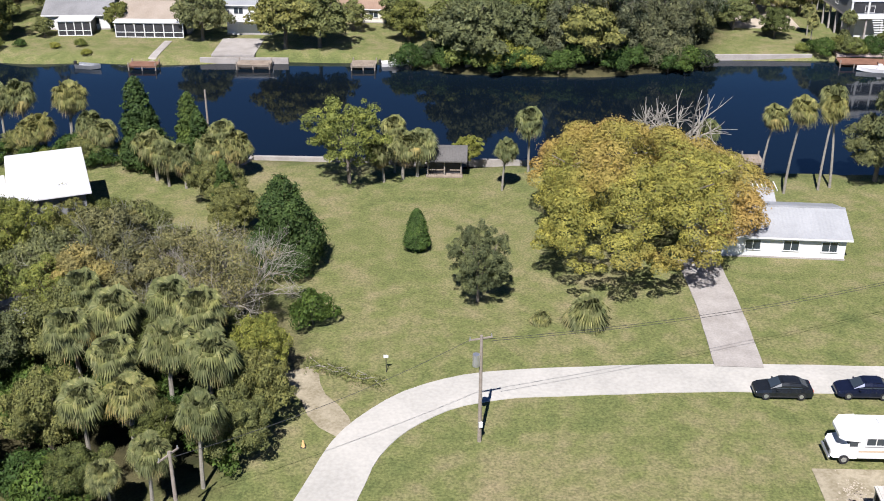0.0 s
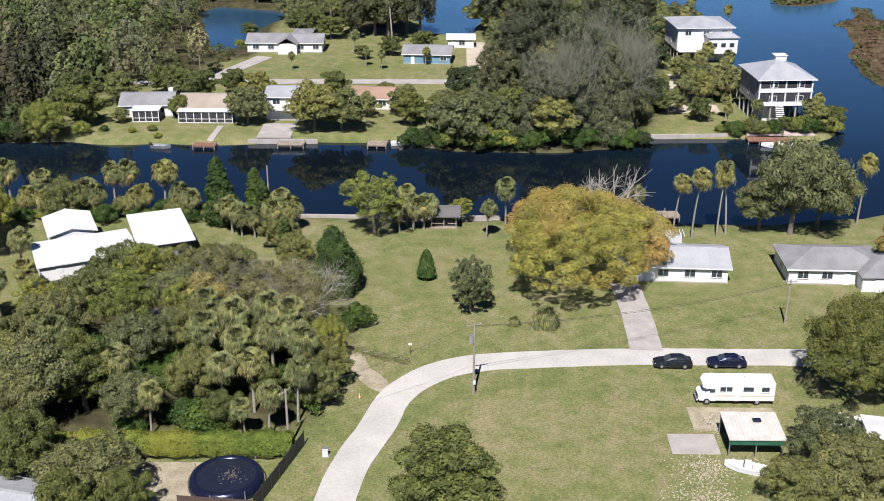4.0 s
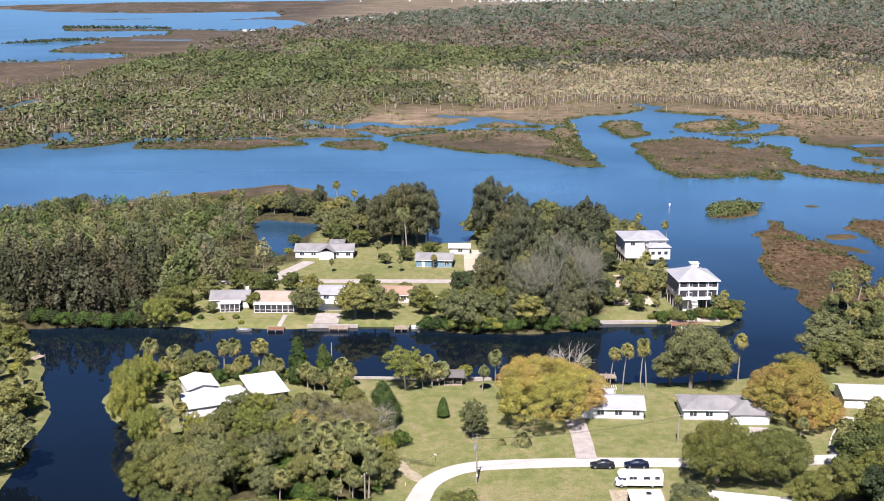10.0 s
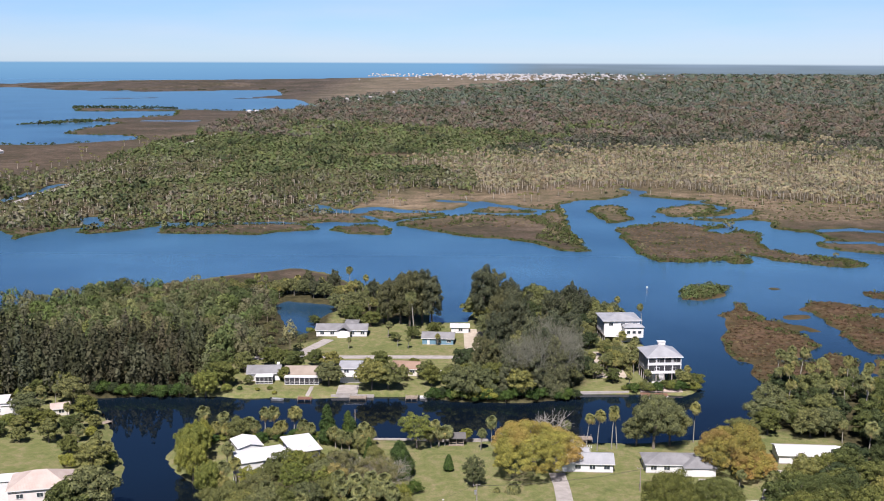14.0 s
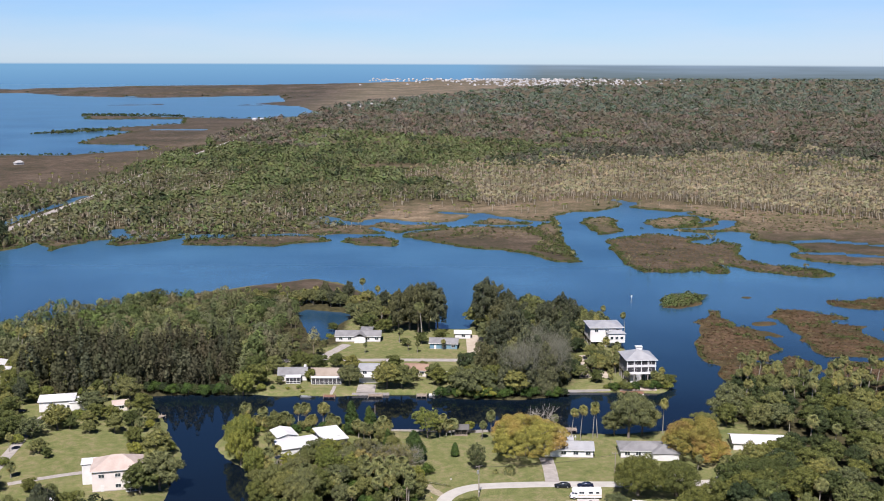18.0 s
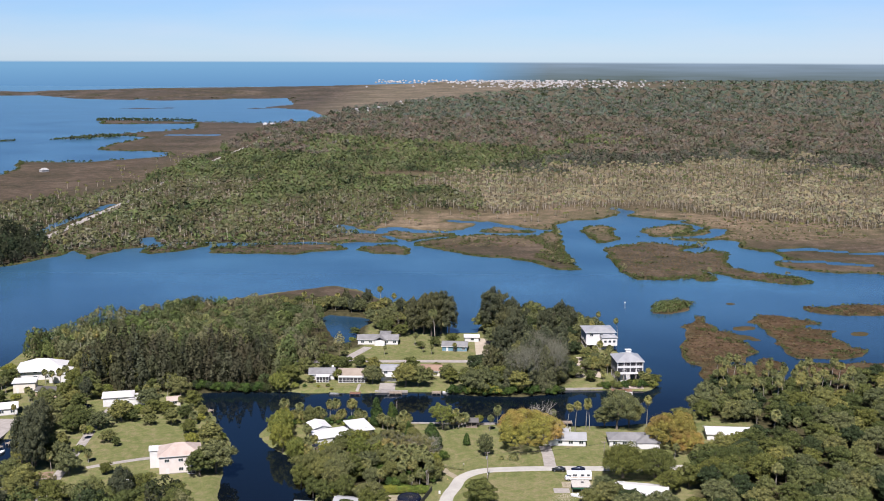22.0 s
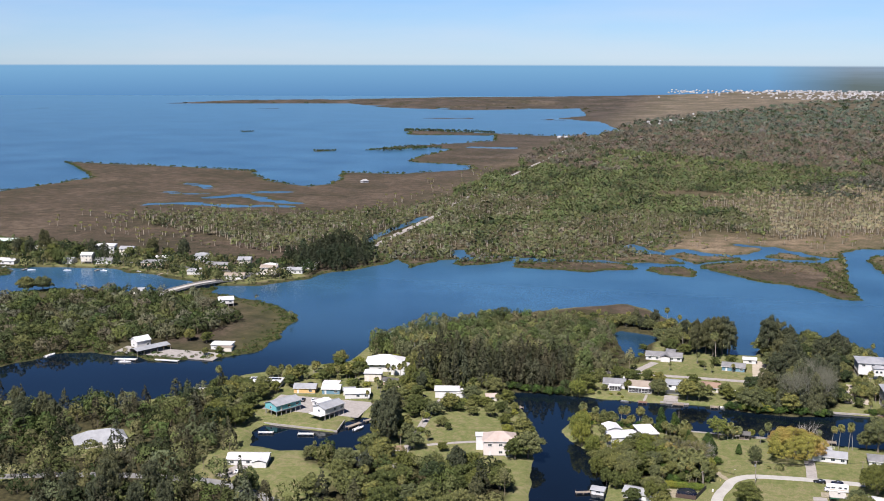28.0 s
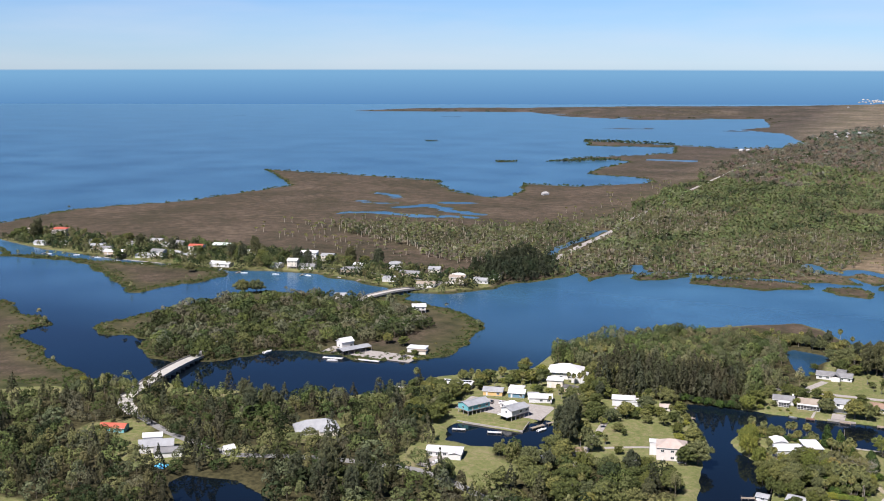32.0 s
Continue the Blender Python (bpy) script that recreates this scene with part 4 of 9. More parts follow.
def palm_crown(rng, z, count, stem, fan, high, low, droop):
    """Fan fronds from the steepest (high) to the lowest (low) of a head."""
    verts, faces = [], []
    for k in range(count):
        az = k * 2.39996 + rng.uniform(-0.3, 0.3)
        el = high + (low - high) * (k + 0.5) / count
        frond_fan(verts, faces, (0, 0, z), az, el + rng.uniform(-0.35, 0.35), stem * rng.uniform(0.2, 1.15), fan * rng.uniform(0.75, 1.25), droop * rng.uniform(0.5, 1.4), rng)
    return fast_mesh("crown", np.array(verts), np.array(faces))


PROTO = {}


def tree_proto(kind, label, category, builder):
    PROTO[kind] = [label, category, builder, None]


def plant(kind, x, y, size=1.0, turn=None, tall=1.0, label="", group=""):
    """A tree of a kind at a place: the first is built, the others are copies of it."""
    if y > 84 or x < -86 or x > 85:     # lighter crowns where the camera never comes near
        kind = {"oak_a": "wood_oak", "oak_b": "wood_olive", "oak_c": "wood_oak", "grey_oak": "wood_grey", "pine": "far_pine", "pine_b": "wood_pine", "big_oak": "wood_oak"}.get(kind, kind)
    row = PROTO[kind]
    h = random.Random(round(x * 7.3 + y * 13.7, 3))
    turn = h.uniform(0, 360) if turn is None else turn
    wide = size * h.uniform(0.94, 1.06)
    m = pose(x, y, level(x, y) - 0.05, h.uniform(-2, 2), h.uniform(-2, 2), turn) @ Matrix.Diagonal((wide, wide, size * tall * h.uniform(0.93, 1.07), 1))
    if row[3] is None:
        ob = new(row[1].replace(" ", "_"))
        row[2](ob, np.random.default_rng(sum(ord(c) * (i + 3) for i, c in enumerate(kind)) % 9973))
        row[3] = tagged(ob, label or row[0], row[1], group)
        ob.matrix_basis = m
        return ob
    ob = copy_thing(row[3], Matrix.Identity(4))
    ob.matrix_basis = m
    tagged(ob, label or row[0])
    return ob


def broadleaf(h0, h1, rad, lobes, count, size, mat, trunk_r=0.3, squash=0.8, lobe=0.42, low=-0.45, dome=False):
    def build(ob, rng):
        part("trunk", trunk_bm(rng, h0 + (h1 - h0) * 0.25, trunk_r, 6, rad * 0.8, h1), M_BARK, ob)
        part("crown", crown_mesh("crown", rng, heap(rng, h0, h1, rad, lobes, squash, lobe, dome), count, size, mat, low, 0.08 if dome else 0.28), None, ob)
    return build


def conifer(h, rad, count, size, mat, skirt=0.2, power=0.8, ragg=0.25):
    """A cone or column of short sprays down to near the ground."""
    def build(ob, rng):
        bm = bmesh.new()
        tube(bm, (0, 0, -0.3), (0, 0, h * 0.85), rad * 0.09 + 0.05, 0.04, 6)
        part("trunk", bm, M_BARK, ob)
        if ragg > 0.1:     # billowing, uneven cone
            lobes = []
            for k in range(70):
                f, a = (k + 0.5) / 70, k * 2.39996
                q = rad * (0.3 - 0.17 * f) * rng.uniform(0.55, 1.5)
                rr = rad * (1 - f) ** power * rng.uniform(0.7, 0.92) * min(1, (f + 0.25) / skirt / 1.8)
                lobes.append(((rr * math.cos(a), rr * math.sin(a), 0.5 + (h - 1.3) * f ** 1.1), (q, q, q * 1.25)))
            part("crown", crown_mesh("crown", rng, lobes, count, size, mat, -0.7), None, ob)
            return
        t = rng.uniform(0, 1, count) ** 1.4
        ang = rng.uniform(0, math.tau, count)
        r = rad * (1 - t) ** power * (1 + ragg * np.sin(ang * 5 + t * 31) + rng.normal(0, 0.1, count)) * np.clip((t + 0.02) / skirt, 0.55, 1)
        p = np.stack([r * np.cos(ang), r * np.sin(ang), 0.25 + t * (h - 0.3)], 1)
        d = np.stack([np.cos(ang), np.sin(ang), np.full(count, 0.7)], 1)
        co, fa = leaf_cards(rng, p, d, size)
        me = fast_mesh("crown", co, fa)
        me.materials.append(mat)
        part("crown", me, None, ob)
    return build


def palm(h, stem=1.15, fan=1.05, count=104, lean=0.4):
    def build(ob, rng):
        bm = bmesh.new()
        pts = [Vector((lean * (k / 6) ** 2, 0, -0.3 + (h + 0.3) * k / 6)) for k in range(7)]
        for k in range(6):
            tube(bm, pts[k], pts[k + 1] + Vector((0, 0, 0.03)), 0.19 - 0.012 * k, 0.185 - 0.012 * k, 8)
        part("trunk", bm, M_GREYWOOD, ob)
        for name, k, mat, scale, high, low, droop, label in (("crown", count + 40, M_PALM, 0.95, 1.15, -0.65, 0.68, ""), ("yellowing_frond_ring", count // 5, M_PALMGOLD, 0.95, -0.15, -0.85, 0.7, "yellowing lower fronds"),
                                                              ("dry_frond_skirt", count // 3, M_PALMDRY, 0.85, -0.8, -1.35, 0.9, "grey-brown hanging dead fronds")):
            me = palm_crown(rng, 0, k, stem * scale, fan * scale, high, low, droop)
            me.materials.append(mat)
            part(name, me, None, ob, label, at=pose(lean, 0, h))
    return build


def bare(h, spread, depth=4, leaves=0, mat=None, r=0.22, low=0.3, wide=0.42, size=0.2):
    def build(ob, rng):
        part("branchwork", bare_bm(rng, h, spread, depth, r), M_MOSSWOOD if leaves > 10000 else M_GREYWOOD, ob)
        if leaves:
            p, d = lobed_points(rng, heap(rng, h * low, h, h * wide, 40, 1.0, 0.22), leaves, -0.8)
            p[:, :2] *= rng.uniform(0.8, 1.0, (len(p), 1))
            p[:, 2] = np.maximum(p[:, 2], 0.2)
            co, fa = leaf_cards(rng, p, d, size)
            me = fast_mesh("foliage", co, fa)
            me.materials.append(mat)
            part("foliage", me, None, ob, "thin remaining foliage")
    return build


tree_proto("oak_a", "round dark green oak with a dense crown", "oak tree", broadleaf(1.0, 9.5, 5.2, 105, 30000, 0.2, M_OAK, lobe=0.18, low=-0.6))
tree_proto("oak_b", "spreading mid-green oak with an uneven crown", "oak tree", broadleaf(1.0, 8.5, 5.8, 105, 30000, 0.2, M_OLIVE, lobe=0.175, low=-0.6))
tree_proto("oak_c", "broad green shade tree with a lumpy crown", "shade tree", broadleaf(1.2, 10.5, 5.0, 96, 28000, 0.2, M_OAK, lobe=0.19, low=-0.6))
tree_proto("grey_oak", "grey-green live oak with loose crown", "oak tree", broadleaf(1.6, 9.0, 5.6, 96, 29000, 0.2, M_GREYLEAF, lobe=0.18))
tree_proto("big_oak", "large dark live oak beside the road", "oak tree", broadleaf(1.2, 10.5, 8.2, 190, 90000, 0.16, M_OAK, 0.5, lobe=0.14, low=-0.6))
for far_kind, far_label, far_cat, far_mat in (("wood_oak", "dark green oak among other trees", "oak", M_OAK), ("wood_olive", "olive green broadleaf tree among houses", "broadleaf tree", M_OLIVE), ("wood_grey", "grey-green live oak with loose crown", "live oak", M_GREYLEAF), ("wood_dark", "dark dense evergreen tree in the wood", "evergreen tree", M_DARK)):
    tree_proto(far_kind, far_label, far_cat, broadleaf(0.8, 9.5, 5.0, 72, 9000, 0.34, far_mat, lobe=0.2, low=-0.6))
tree_proto("far_pine", "dark feathery casuarina pine on the point", "pine tree", broadleaf(0.4, 20.0, 4.7, 130, 19000, 0.27, M_PINE, 0.35, squash=1.7, lobe=0.17, low=-0.7))
tree_proto("wood_pine", "tall feathery grey-green pine", "pine tree", broadleaf(0.5, 14.0, 3.7, 90, 10000, 0.28, M_PINE, squash=1.7, lobe=0.18, low=-0.7))
tree_proto("gold", "broad golden-yellow autumn tree over the driveway", "autumn tree", broadleaf(1.3, 12.6, 12.0, 420, 175000, 0.155, M_GOLD, 0.6, lobe=0.098, low=-0.6, dome=True))
tree_proto("rust", "golden and rust-brown autumn tree between the bungalows", "autumn tree", broadleaf(1.2, 12.6, 10.6, 260, 70000, 0.21, M_RUST, 0.6, lobe=0.115, low=-0.6, dome=True))
tree_proto("lime", "bright lime-green willowy tree on the bank", "willow tree", broadleaf(0.6, 10.5, 5.6, 100, 30000, 0.185, M_LIME, 0.3, squash=1.2, lobe=0.16, low=-0.7))
tree_proto("light", "light green open-crowned tree by the sea wall", "small tree", broadleaf(1.6, 9.5, 5.0, 130, 17000, 0.155, M_LIME, 0.2, lobe=0.115))
tree_proto("weep", "dark weeping-branched small tree on the lawn", "small tree", broadleaf(0.0, 9.6, 3.4, 190, 26000, 0.125, M_GREYLEAF, 0.16, squash=1.3, lobe=0.115, low=-0.8))
tree_proto("juniper", "broad dense conical cedar", "cedar tree", conifer(10.5, 4.2, 34000, 0.21, M_CEDAR, 0.25, 0.6))
tree_proto("cedar", "slim pointed dark cedar", "cedar tree", conifer(9.5, 2.3, 16000, 0.19, M_CEDAR, 0.2, 0.7))
tree_proto("cypress", "clipped narrow cone-shaped cypress on the lawn", "cypress", conifer(5.2, 1.5, 9500, 0.14, M_HEDGE, 0.16, 0.5, 0.04))
tree_proto("pine", "tall dark feathery casuarina pine", "pine tree", broadleaf(3.0, 20.0, 4.6, 70, 20000, 0.26, M_DARK, 0.35, squash=1.5, lobe=0.26))
tree_proto("pine_b", "tall grey-green casuarina pine with drooping sprays", "pine tree", broadleaf(2.0, 17.0, 4.4, 70, 19000, 0.26, M_GREYLEAF, 0.35, squash=1.5, lobe=0.26))
tree_proto("shrub", "low rounded dark green shrub", "shrub", broadleaf(0.0, 2.6, 1.7, 20, 4200, 0.155, M_HEDGE, 0.08, lobe=0.38, low=-0.8))
tree_proto("limeshrub", "low bright green bank shrub", "shrub", broadleaf(0.0, 3.6, 3.2, 30, 6500, 0.21, M_LIME, 0.1, lobe=0.34, low=-0.8))
tree_proto("palm_s", "short sabal palm with a full round head", "palm tree", palm(4.2))
tree_proto("palm_m", "sabal palm with a round head of fan fronds", "palm tree", palm(7.0))
tree_proto("palm_t", "tall slender sabal palm with a small head", "palm tree", palm(11.5, 1.05, 1.15, 72, 1.2))
tree_proto("palmetto", "low clump of stemless palmetto fronds", "palmetto", palm(0.9, 0.9, 1.2, 110, 0.0))
tree_proto("dead_big", "leafless grey-branched tree hung with moss", "bare tree", bare(10.5, 1.15, 5, 8000, M_BROWNLEAF, r=0.17, size=0.13, low=0.25))
tree_proto("dead_white", "bleached dead tree with thick bare limbs", "bare tree", bare(12.5, 0.75, 3, r=0.34))
tree_proto("dead_tall", "tall grey-twigged cypress nearly bare of leaves", "bare tree", bare(15.0, 0.28, 5, 14000, M_TWIG, low=-0.3, wide=0.2, size=0.19))
tree_proto("half_bare", "thin brownish tree half stripped of leaves", "bare tree", bare(10.0, 1.0, 4, 36000, M_BROWNLEAF, size=0.16, low=0.1))
tree_proto("half_bare_grey", "tall grey tree with thin olive leaves", "bare tree", conifer(15.5, 3.6, 24000, 0.2, M_TWIG, 0.08, 0.33, 0.12))

# ---------------------------------------------------------------- houses


def gable_roof(L, W, rise_, over=0.5, th=0.14):
    """Ridge along x, a sheet of thickness th on each slope."""
    bm = bmesh.new()
    a, b = L / 2 + over, W / 2 + over
    drop = rise_ * over / (W / 2)
    for s in (-1, 1):
        top = [(-a, 0, rise_), (a, 0, rise_), (a, s * b, -drop), (-a, s * b, -drop)]
        lo = [bm.verts.new((x, y, z)) for x, y, z in top]
        hi = [bm.verts.new((x, y, z + th)) for x, y, z in top]
        for f in (hi, lo[::-1], *[(lo[k], lo[(k + 1) % 4], hi[(k + 1) % 4], hi[k]) for k in range(4)]):
            bm.faces.new(f)
    bmesh.ops.recalc_face_normals(bm, faces=bm.faces)
    return bm


def hip_roof(L, W, rise_, over=0.5, th=0.14):
    bm = bmesh.new()
    a, b = L / 2 + over, W / 2 + over
    drop = rise_ * over / (W / 2)
    r = max(0.05, L / 2 - W / 2)
    rings = []
    for dz in (0, th):
        e = [bm.verts.new((x, y, -drop + dz)) for x, y in ((-a, -b), (a, -b), (a, b), (-a, b))]
        p = [bm.verts.new((x, 0, rise_ + dz)) for x in (-r, r)]
        rings.append((e, p))
    for e, p in rings:
        for f in ((e[0], e[1], p[1], p[0]), (e[1], e[2], p[1]), (e[2], e[3], p[0], p[1]), (e[3], e[0], p[0])):
            bm.faces.new(f)
    for k in range(4):
        bm.faces.new((rings[0][0][k], rings[0][0][(k + 1) % 4], rings[1][0][(k + 1) % 4], rings[1][0][k]))
    bmesh.ops.recalc_face_normals(bm, faces=bm.faces)
    return bm


def add_window(house_ob, x, y, z, w, h, side, kind="window"):
    """A framed pane on a wall; side: 0 front (-y), 1 right (+x), 2 back, 3 left. With a sill and, if wide, a mullion."""
    m = pose(x, y, z, 0, 0, (0, 90, 180, 270)[side])
    t = 0.09
    fr = boxes(((0, 0, h / 2 + t / 2), (w + 2 * t, 0.12, t)), ((0, 0, -h / 2 - t / 2), (w + 2 * t, 0.16, t)), ((-w / 2 - t / 2, 0, 0), (t, 0.12, h)), ((w / 2 + t / 2, 0, 0), (t, 0.12, h)))
    if w > 1.3:
        box(fr, (0, 0, 0), (0.07, 0.1, h))
    f = part(kind, fr, M_WHITE, house_ob, at=m)
    part("pane", boxes(((0, 0.01, 0), (w, 0.05, h))), M_GLASS, f)


def add_door(house_ob, x, y, z, w, h, side, mat=None):
    m = pose(x, y, z, 0, 0, (0, 90, 180, 270)[side])
    bm = boxes(((0, 0, h / 2), (w, 0.1, h)))
    if w > 2:
        for k in range(4):
            box(bm, (0, -0.055, h * (k + 0.5) / 4), (w - 0.2, 0.03, h / 4 - 0.12))
    else:
        for k in (0.28, 0.72):
            box(bm, (0, -0.055, h * k), (w * 0.6, 0.03, h * 0.32))
    d = part("door", bm, mat or M_WHITE, house_ob, at=m)
    part("handle", boxes(((w * 0.4 if w < 2 else 0, -0.08, min(1.0, h * 0.4)), (0.14, 0.06, 0.05))), M_METAL, d)


def house(x, y, turn, L, W, H, label, wall=None, roof=None, shape="gable", rise_=1.5, wins=3, door=0.2, base=0.0, name="house", over=0.5, garage=None, sides=1, storeys=1):
    """A dwelling, its front to local -y. base: raised on posts by that much."""
    ob = thing(name, label, "house", x, y, None, turn)
    wall, roof = wall or M_WHITE, roof or R_GREY
    bm = bmesh.new()
    if shape == "gable":
        outline = [(-W / 2, 0), (W / 2, 0), (W / 2, H), (0, H + rise_), (-W / 2, H)]
        lo = [bm.verts.new((-L / 2, a, base + b)) for a, b in outline]
        hi = [bm.verts.new((L / 2, a, base + b)) for a, b in outline]
        bm.faces.new(lo[::-1]), bm.faces.new(hi)
        for k in range(5):
            j = (k + 1) % 5
            bm.faces.new((lo[k], lo[j], hi[j], hi[k]))
        bmesh.ops.recalc_face_normals(bm, faces=bm.faces)
    else:
        box(bm, (0, 0, base + H / 2), (L, W, H))
    part("wall", bm, wall, ob)
    part("footing", boxes(((0, 0, base + 0.05), (L + 0.14, W + 0.14, 0.3))), M_CONCRETE, ob)
    if shape == "gable":
        part("roof", gable_roof(L, W, rise_, over), roof, ob, at=pose(0, 0, base + H))
        part("ridge_cap", boxes(((0, 0, base + H + rise_ + 0.15), (L + 2 * over, 0.3, 0.08))), roof, ob)
    elif shape == "hip":
        part("roof", hip_roof(L, W, rise_, over), roof, ob, at=pose(0, 0, base + H))
    else:
        part("roof", boxes(((0, 0, base + H + 0.12), (L + 2 * over, W + 2 * over, 0.24)), bevel=0.04), roof, ob)
    for side in (0, 2) if sides > 1 else (0,):
        sy = -1 if side == 0 else 1
        part("fascia", boxes(((0, sy * (W / 2 + over), base + H - rise_ * over / (W / 2) * (shape != "flat") + 0.04), (L + 2 * over, 0.06, 0.2))), M_WHITE, ob)
        for s in range(storeys):
            for k in range(wins):
                wx = -L / 2 + L * (k + 0.5) / wins + 0.3
                if side == 0 and s == 0 and ((door is not None and abs(wx - (-L / 2 + L * door)) < 1.3) or (garage is not None and abs(wx - garage) < 2.6)):
                    continue
                add_window(ob, wx, sy * (W / 2 + 0.03), base + 1.5 + s * H / storeys, 1.5 if L / wins > 3 else 0.9, 1.05, side)
    for side, sx in ((1, 1), (3, -1)):
        add_window(ob, sx * (L / 2 + 0.03), 0, base + 1.5, 1.1, 1.0, side)
    if door is not None:
        add_door(ob, -L / 2 + L * door, -W / 2 - 0.03, base, 0.95, 2.05, 0)
    if garage is not None:
        add_door(ob, garage, -W / 2 - 0.03, base, 3.6, 2.1, 0)
    if base > 0.6:
        nx, ny = max(2, round(L / 3.2) + 1), max(2, round(W / 3.5) + 1)
        for i in range(nx):
            for j in range(ny):
                px, py = -L / 2 + 0.25 + (L - 0.5) * i / (nx - 1), -W / 2 + 0.25 + (W - 0.5) * j / (ny - 1)
                part("post", boxes(((px, py, base / 2 - 0.2), (0.3, 0.3, base + 0.4))), M_CONCRETE, ob)
    return ob


def wing(ob, x, y, L, W, H, roof, wall=None, rise_=1.2, shape="gable", base=0.0, turn=0.0):
    """A lower addition joined to a house."""
    m = pose(x, y, 0, 0, 0, turn)
    bm = boxes(((0, 0, base + H / 2), (L, W, H)))
    part("wing_wall", bm, wall or M_WHITE, ob, at=m)
    if shape == "flat":
        part("wing_roof", boxes(((0, 0, base + H + 0.08), (L + 0.6, W + 0.6, 0.16)), bevel=0.03), roof, ob, at=m)
    else:
        part("wing_roof", (gable_roof if shape == "gable" else hip_roof)(L, W, rise_, 0.4), roof, ob, at=m @ pose(0, 0, base + H))


def screen_porch(ob, x, y, L, W, H, roof, bays, base=0.0, floors=1):
    """A screened porch: dark mesh between white posts, a rail, a roof."""
    for f in range(floors):
        z = base + f * H
        p = part("porch_screen", boxes(((x, y, z + H / 2), (L - 0.1, W - 0.1, H - 0.1))), M_SCREEN, ob, "dark insect screen")
        for k in range(bays + 1):
            part("porch_post", boxes(((x - L / 2 + L * k / bays, y - W / 2, z + H / 2), (0.16, 0.16, H))), M_WHITE, p)
        part("porch_rail", boxes(((x, y - W / 2, z + 0.9), (L, 0.12, 0.1)), ((x, y - W / 2, z + 0.06), (L, 0.14, 0.12)), ((x, y - W / 2, z + H - 0.08), (L + 0.1, 0.14, 0.16))), M_WHITE, p)
    part("porch_roof", boxes(((x, y, base + floors * H + 0.08), (L + 0.6, W + 0.5, 0.16)), bevel=0.03), roof, ob)

# ---------------------------------------------------------------- roads and paving


def smooth_line(pts, step=1.5):
    """A rounded line through places, by Catmull-Rom."""
    pts = [Vector((*p, 0)) for p in pts]
    ext = [2 * pts[0] - pts[1]] + pts + [2 * pts[-1] - pts[-2]]
    out = []
    for a, b, c, d in zip(ext, ext[1:], ext[2:], ext[3:]):
        k = max(2, int((c - b).length / step))
        for i in range(k):
            t = i / k
            out.append(0.5 * (2 * b + (c - a) * t + (2 * a - 5 * b + 4 * c - d) * t * t + (3 * b - a - 3 * c + d) * t ** 3))
    return out + [pts[-1]]


def strip(name, pts, width, mat, label, category, lift=0.07, z=None, rag=0.06, kind="structure"):
    """Paving laid along a line, with a real edge and a worn outline."""
    line = smooth_line(pts)
    bm = bmesh.new()
    rows = []
    for k, p in enumerate(line):
        d = (line[min(k + 1, len(line) - 1)] - line[max(k - 1, 0)]).normalized()
        s = Vector((-d.y, d.x, 0))
        row = []
        for f, dz in ((-0.5, -0.3), (-0.5, 0), (-0.17, 0.03), (0.17, 0.03), (0.5, 0), (0.5, -0.3)):
            q = p + s * f * (width + (math.sin(k * 1.7) + math.sin(k * 0.63 + f)) * rag * (abs(f) > 0.4))
            row.append(bm.verts.new((q.x, q.y, (level(q.x, q.y) + lift if z is None else z) + dz)))
        rows.append(row)
    for a, b in zip(rows, rows[1:]):
        for k in range(5):
            bm.faces.new((a[k], a[k + 1], b[k + 1], b[k]))
    bmesh.ops.recalc_face_normals(bm, faces=bm.faces)
    return tagged(new(name, mesh_of(name, bm, mat)), label, category, kind=kind)


def slab(name, outline, mat, label, category, lift=0.06, kind="structure", z=None):
    cx, cy = sum(p[0] for p in outline) / len(outline), sum(p[1] for p in outline) / len(outline)
    h = (level(cx, cy) if z is None else z) + lift
    bm = bmesh.new()
    prism(bm, outline, h - 0.35, h)
    bmesh.ops.recalc_face_normals(bm, faces=bm.faces)
    return tagged(new(name, mesh_of(name, bm, mat)), label, category, kind=kind)


def rect(x0, y0, x1, y1):
    return [(x0, y0), (x1, y0), (x1, y1), (x0, y1)]


strip("road", [(-15.5, -60), (-15.2, -35), (-14, -18), (-11, -7.2), (-9.6, -1.5), (-7.2, 2.6), (-3.6, 5.9), (1.2, 7.8), (8.4, 8.7), (19.2, 9.6), (35, 9.8), (52, 10), (75, 12)], 4.3, M_ROAD, "pale worn asphalt lane bending past the lawn", "road")
strip("road", [(-300, -75), (-262, -62), (-223, -56.6), (-205, -58), (-181, -68), (-150, -90), (-110, -130)], 5.2, M_GREYROAD, "grey asphalt street through the trees", "road")
strip("road", [(-142, -60), (-146, -20), (-148, 12), (-150, 40), (-152, 60), (-150, 82)], 3.6, M_CONCRETE, "pale gravel lane beside the pines", "road")
strip("driveway", [(-140, 8), (-131, 13), (-120, 18), (-112, 18)], 2.4, M_CONCRETE, "pale curved concrete driveway", "driveway", 0.09)
strip("road", [(-86, 144), (-61, 146), (-43, 146.5), (-24, 147), (-6, 147), (20, 147), (48, 140)], 4.2, M_CONCRETE, "pale lane along the point", "road")
strip("driveway", [(-62, 147), (-60, 155), (-57, 162), (-53, 172)], 4.5, M_CONCRETE, "pale sandy driveway", "driveway", 0.09)
strip("driveway", [(22.5, 11.3), (22.6, 16), (22.7, 24), (22.4, 32)], 4.2, M_CONCRETE, "pinkish concrete driveway with worn edges", "driveway", 0.1)
strip("driveway", [(60, 12), (61, 20), (62, 28)], 5.0, M_CONCRETE, "concrete garage driveway", "driveway", 0.1)
